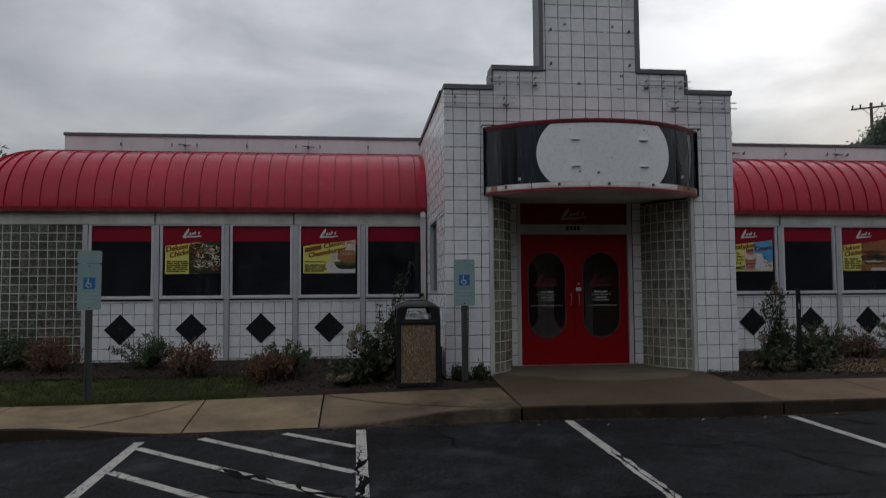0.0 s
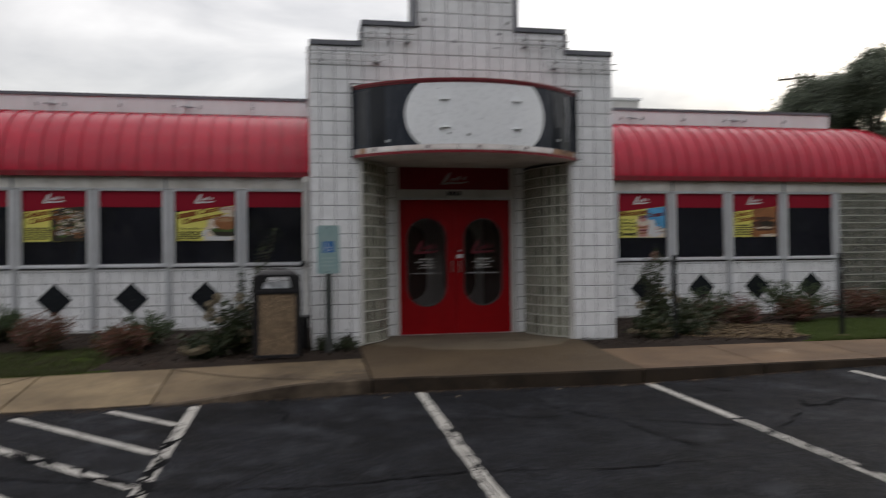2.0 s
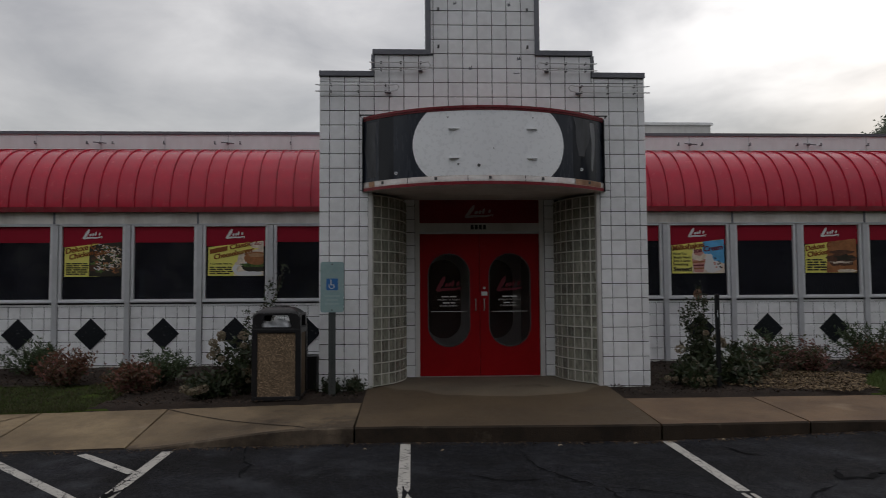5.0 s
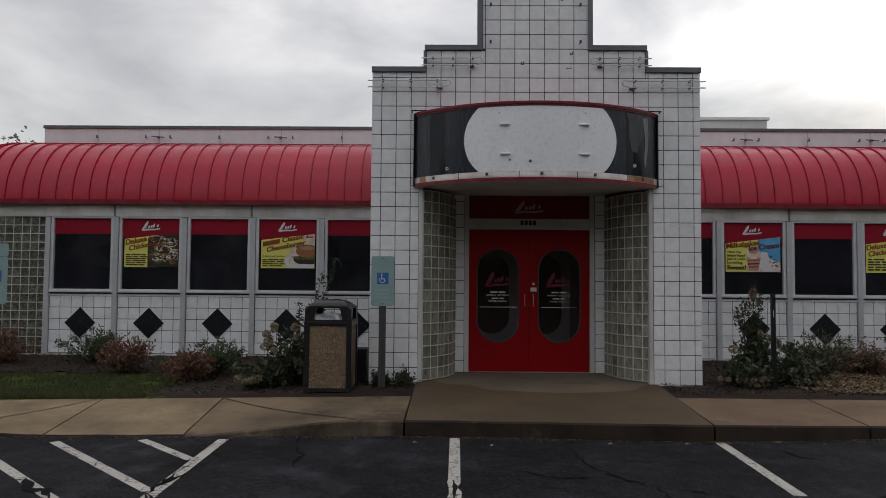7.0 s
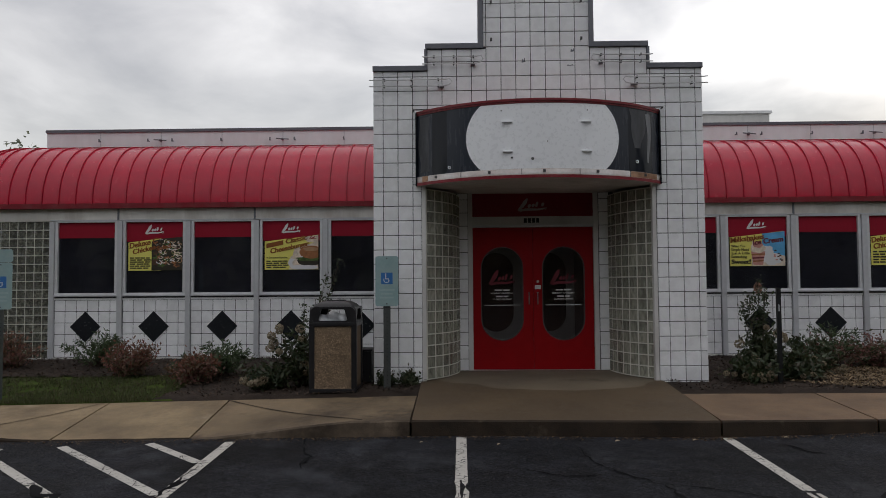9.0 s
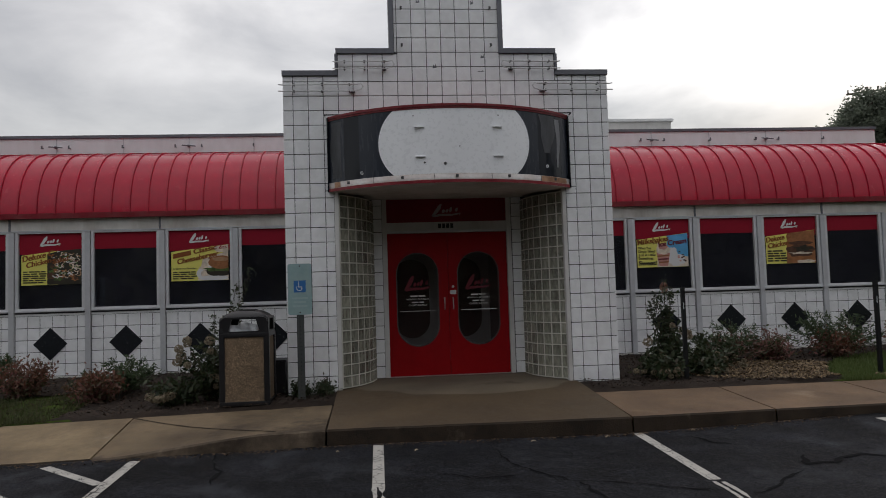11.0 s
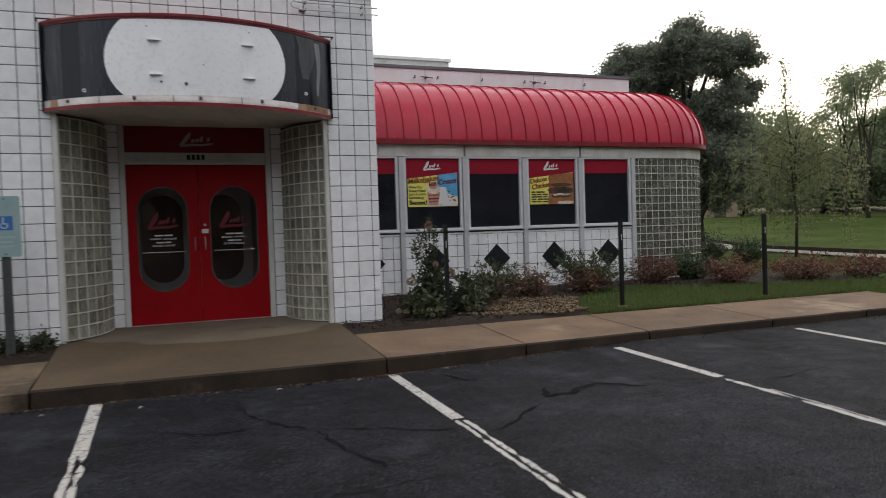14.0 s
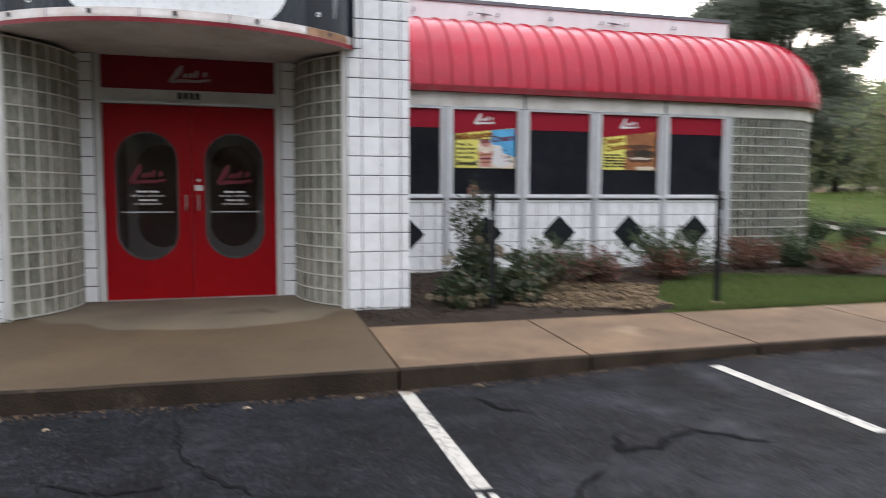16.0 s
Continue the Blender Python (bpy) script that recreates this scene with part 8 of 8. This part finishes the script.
def far_trees():
    k = 0
    for az, d, el, r, lab in ((43.6, 60, 6.4, 2.6, "mid-green tree at the far lawn edge"), (45.2, 62, 6.8, 2.7, "mid-green tree at the far lawn edge"), (47.0, 66, 5.2, 2.5, "mid-green tree at the far lawn edge"), (48.8, 64, 3.6, 2.2, "mid-green tree at the far lawn edge"),
                              (51.2, 60, 4.9, 2.6, "mid-green tree at the far lawn edge"), (53.3, 60, 5.6, 2.8, "mid-green tree at the far lawn edge"), (56.5, 60, 6.0, 3.0, "mid-green tree at the far lawn edge"), (59.5, 60, 6.0, 3.2, "mid-green tree at the far lawn edge")):
        x, y = polar(az, d)
        z = 1.46 + d * math.tan(radians(el))
        g = land_z(x, y)
        B = [(x, y, z - 0.2, r, r, 1.6), (x - r * 0.6, y + 0.4, z - 2.2, r * 0.9, r * 0.9, 1.7), (x + r * 0.7, y - 0.4, z - 2.4, r * 0.9, r * 0.9, 1.6), (x, y, (z + g) / 2 - 0.6, r * 1.1, r * 1.1, 1.6), (x + r * 0.9, y - r, g + 1.0, r, r, 1.0), (x - r * 0.9, y + r, g + 1.0, r, r, 1.0)]
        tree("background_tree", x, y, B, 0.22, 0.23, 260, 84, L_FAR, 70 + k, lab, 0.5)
        k += 1
    # airy trees against the light
    for az, d, el, sp in ((50.1, 52, 7.9, 1.0), (51.4, 50, 8.5, 1.2), (54.4, 50, 7.8, 1.2), (57.0, 50, 8.2, 1.2)):
        x, y = polar(az, d)
        B = []
        for i in range(9):
            a = i * 2.4
            rr = 1.7 * math.sqrt((i + 0.5) / 9) * sp
            bx, by = x + rr * math.cos(a), y + rr * math.sin(a)
            B.append((bx, by, 1.46 + d * math.tan(radians(el)) + 1.5 * math.cos(i * 1.7) - 0.5, 0.85, 0.85, 0.8))
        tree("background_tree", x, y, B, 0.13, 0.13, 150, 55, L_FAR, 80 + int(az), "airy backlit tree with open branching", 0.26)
    # west side
    for i, (az, d, el, r) in enumerate(((-27.6, 24, 7.0, 0.9), (-29.5, 25, 6.4, 1.2), (-32, 26, 6.6, 1.4), (-26.3, 24, 7.8, 0.5))):
        x, y = polar(az, d, -0.06, -0.16)
        z = 1.44 + d * math.tan(radians(el))
        B = [(x, y, z, r, r, 0.9), (x - 0.5, y, z - 1.1, r, r, 0.8), (x + 0.3, y + 0.5, z - 1.9, r, r, 0.7)]
        tree("background_tree", x, y, B, 0.10, 0.17, 46, 24, L_OAK, 90 + i, "thin-leaved dark tree behind the west wing", 0.26)
    for i, (az, d) in enumerate(((-29.2, 27), (-31.5, 27), (-34, 27))):
        x, y = polar(az, d, -0.06, -0.16)
        g = land_z(x, y)
        tree("hedge_tree", x, y, [(x, y, g + 1.6, 1.3, 1.3, 1.2), (x, y, g + 0.8, 1.4, 1.4, 0.7), (x, y, g + 2.5, 1.0, 1.0, 0.8)], 0.10, 0.17, 70, 40, L_OAK, 96 + i, "dense dark evergreen screen behind the diner", 0.3)


def weeping_tree():
    x, y = 20.0, 17.4
    zg = land_z(x, y)
    rng = np.random.default_rng(44)
    t = thing("weeping_tree", (x, y, zg), "weeping ornamental tree with a straight leader shoot", "tree")
    wood = MB().tube([(x, y, zg - 0.1), (x + 0.05, y, zg + 1.2), (x - 0.05, y + 0.05, zg + 2.4), (x - 0.15, y, zg + 3.6)], [0.05, 0.042, 0.032, 0.016], 8)
    part("trunk", wood, M_BARK, t, smooth=True)
    sh = MB().tube([(x - 0.15, y, zg + 3.4), (x - 0.32, y, zg + 4.6), (x - 0.36, y, zg + 5.75)], [0.02, 0.014, 0.004], 5)
    part("leader_shoot", sh, M_BARK, t)
    br = MB()
    C = []
    for i in range(58):
        a = rng.uniform(0, 2 * np.pi)
        R = rng.uniform(0.5, 2.25)
        z0 = zg + rng.uniform(2.0, 3.4)
        pk = z0 + rng.uniform(0.2, 0.7)
        p0 = np.array([x, y, z0])
        p1 = np.array([x + 0.55 * R * math.cos(a), y + 0.55 * R * math.sin(a), pk])
        p2 = np.array([x + R * math.cos(a), y + R * math.sin(a), pk - 0.35])
        drop = rng.uniform(0.5, 2.3)
        p3 = p2 + np.array([0.12 * math.cos(a), 0.12 * math.sin(a), -drop])
        p3[2] = max(p3[2], zg + 0.35)
        br.tube([p0, p1, p2, (p2 + p3) / 2 + rng.normal(size=3) * 0.05, p3], [0.015, 0.010, 0.007, 0.005, 0.003], 4, False)
        for q0, q1, m in ((p1, p2, 20), (p2, p3, int(46 * drop))):
            u = rng.uniform(0, 1, (m, 1))
            C.append(q0 + (q1 - q0) * u + rng.normal(size=(m, 3)) * np.array([0.10, 0.10, 0.06]))
    for i in range(88):
        d = rng.normal(size=3)
        d /= np.linalg.norm(d)
        C.append(np.array([x, y, zg + 3.0]) + d * np.array([1.7, 1.7, 1.15]) * rng.uniform(0.35, 1.05) + rng.normal(size=(28, 3)) * 0.24)
    u = rng.uniform(0, 1, (420, 1))
    C.append(np.array([x - 0.25, y, zg + 3.9]) + (np.array([x - 0.36, y, zg + 5.8]) - np.array([x - 0.25, y, zg + 3.9])) * u + rng.normal(size=(420, 3)) * np.array([0.13, 0.13, 0.05]) * (1.25 - 0.8 * u))
    part("branch_framework", br, M_BARK, t)
    Q = leaf_quads(np.concatenate(C), 0.105, rng, 0.4, 0.1)
    ob = new("foliage", quads("foliage", Q - np.array((x, y, zg)), L_WEEP))
    ob.parent = t


def unseen_tree_line():
    """Unseen woods behind the lot, added to darken reflections in the glass."""
    rng = np.random.default_rng(77)
    C = []
    for i in range(520):
        x = rng.uniform(-95, 105)
        y = -44 + 0.0022 * (x - 5) ** 2 + rng.normal() * 2.5
        h = 14.5 + 3.5 * math.sin(x * 0.21) + 2.0 * math.sin(x * 0.53 + 1)
        for j in range(8):
            c = np.array([x + rng.normal() * 1.5, y + rng.normal() * 1.2, rng.uniform(0.3, h) if j else rng.uniform(0.3, 7.0)])
            C.append(c + rng.normal(size=(13, 3)) * np.array([1.3, 0.8, 1.0]))
    # more unseen trees on the east side; their gaps streak the marquee's reflection
    for i in range(330):
        y = rng.uniform(-44, 18)
        if -6 < y < 1 or 9 < y < 12:
            continue
        h = 9.5 + 3.0 * math.sin(y * 0.33) + 1.5 * math.sin(y * 0.8)
        for j in range(6):
            c = np.array([74 + rng.normal() * 2.5, y + rng.normal() * 1.2, rng.uniform(2.5, 2.5 + h)])
            C.append(c + rng.normal(size=(13, 3)) * np.array([0.9, 1.2, 1.0]))
    Q = leaf_quads(np.concatenate(C), 1.9, rng, 0.8, 0.3)
    tagged(new("far_woods", quads("far_woods", Q, L_OAK)), "unseen dark green woods added for reflections", "woods", kind="stuff")


unseen_tree_line()
big_oak()
far_trees()
weeping_tree()


# ---- far things ----
def utility_pole():
    x, y = polar(36.2, 66, 1.66, 0.58)
    zg = land_z(x, y)
    zt = 1.54 + 66 * math.tan(radians(12.75))
    t = thing("utility_pole", (x, y, zg), "weathered wooden utility pole with a crossarm", "utility pole")
    part("pole", MB().tube([(x, y, zg - 0.2), (x, y, zt)], [0.17, 0.11], 10), M_WOOD, t, smooth=True)
    dx, dy = math.cos(radians(36.2)), -math.sin(radians(36.2))
    a = MB()
    for z in (zt - 0.45,):
        a.prism([(-1.45, 0), (1.45, 0), (1.45, 0.13), (-1.45, 0.13)], -0.05, 0.05, lambda p, q, c: (x + p * dx + c * dy, y + p * dy - c * dx, z + q))
    part("crossarm", a, M_WOOD, t)
    for s in (-1.3, -0.75, 0.75, 1.3):
        part("insulator", MB().tube([(x + s * dx, y + s * dy, zt - 0.32), (x + s * dx, y + s * dy, zt - 0.06)], [0.05, 0.07], 8), M_GASKET, t)
    for s in (-0.6, 0.6):
        part("brace", MB().tube([(x + s * dx, y + s * dy, zt - 0.42), (x, y, zt - 1.1)], 0.025, 5), M_GASKET, t)


def shed():
    x, y = polar(41.9, 58)
    zg = land_z(x, y)
    t = thing("shed", (x, y, zg), "small tan shed with a dark gable roof", "shed")
    a = radians(-41.9)
    c, s = math.cos(a), math.sin(a)

    def put(p, q, d):
        return (x + p * c - d * s, y + p * s + d * c, zg + q)

    part("wall", MB().prism([(-1.2, -0.2), (1.2, -0.2), (1.2, 1.5), (0, 2.2), (-1.2, 1.5)], 0, 2.4, put), M_TAN, t)
    r = MB()
    r.prism([(-1.35, 1.40), (0, 2.22), (0, 2.30), (-1.35, 1.48)], -0.1, 2.5, put)
    r.prism([(1.35, 1.40), (0, 2.22), (0, 2.30), (1.35, 1.48)], -0.1, 2.5, put)
    part("roof", r, M_SHINGLE, t)
    part("door", MB().prism([(-0.4, -0.1), (0.4, -0.1), (0.4, 1.3), (-0.4, 1.3)], -0.03, 0.02, put), M_SHINGLE, t)


utility_pole()
shed()


# ---- tiles of the entrance front, piece by piece ----
def lay_front_tiles():
    host = bpy.data.objects["wall_entrance"]
    rest = MB()
    # the lower piers and the shoulders are nearest to the walk; the tower and the strip behind the sign are joined
    FRONT_TILES.sort(key=lambda q: (q[3] > 4.9, 2.93 < q[2] < 4.0 and 1.4 < (q[0] + q[1]) / 2 < 4.7, q[2]))
    for i, (a, b, c, d) in enumerate(FRONT_TILES):
        w, h = b - a - JOINT, d - c - JOINT
        if i < 300:
            piece("tile", tile_mesh(w, h, M_TILE, "-y"), host, ((a + b) / 2, YP + 0.010, (c + d) / 2))
        else:
            tile_geo(rest, (a + b) / 2, YP + 0.010, (c + d) / 2, w, h, "-y")
    if rest.v:
        tagged(part("upper_tiles", rest, M_TILE_J, host), kind="stuff")


lay_front_tiles()
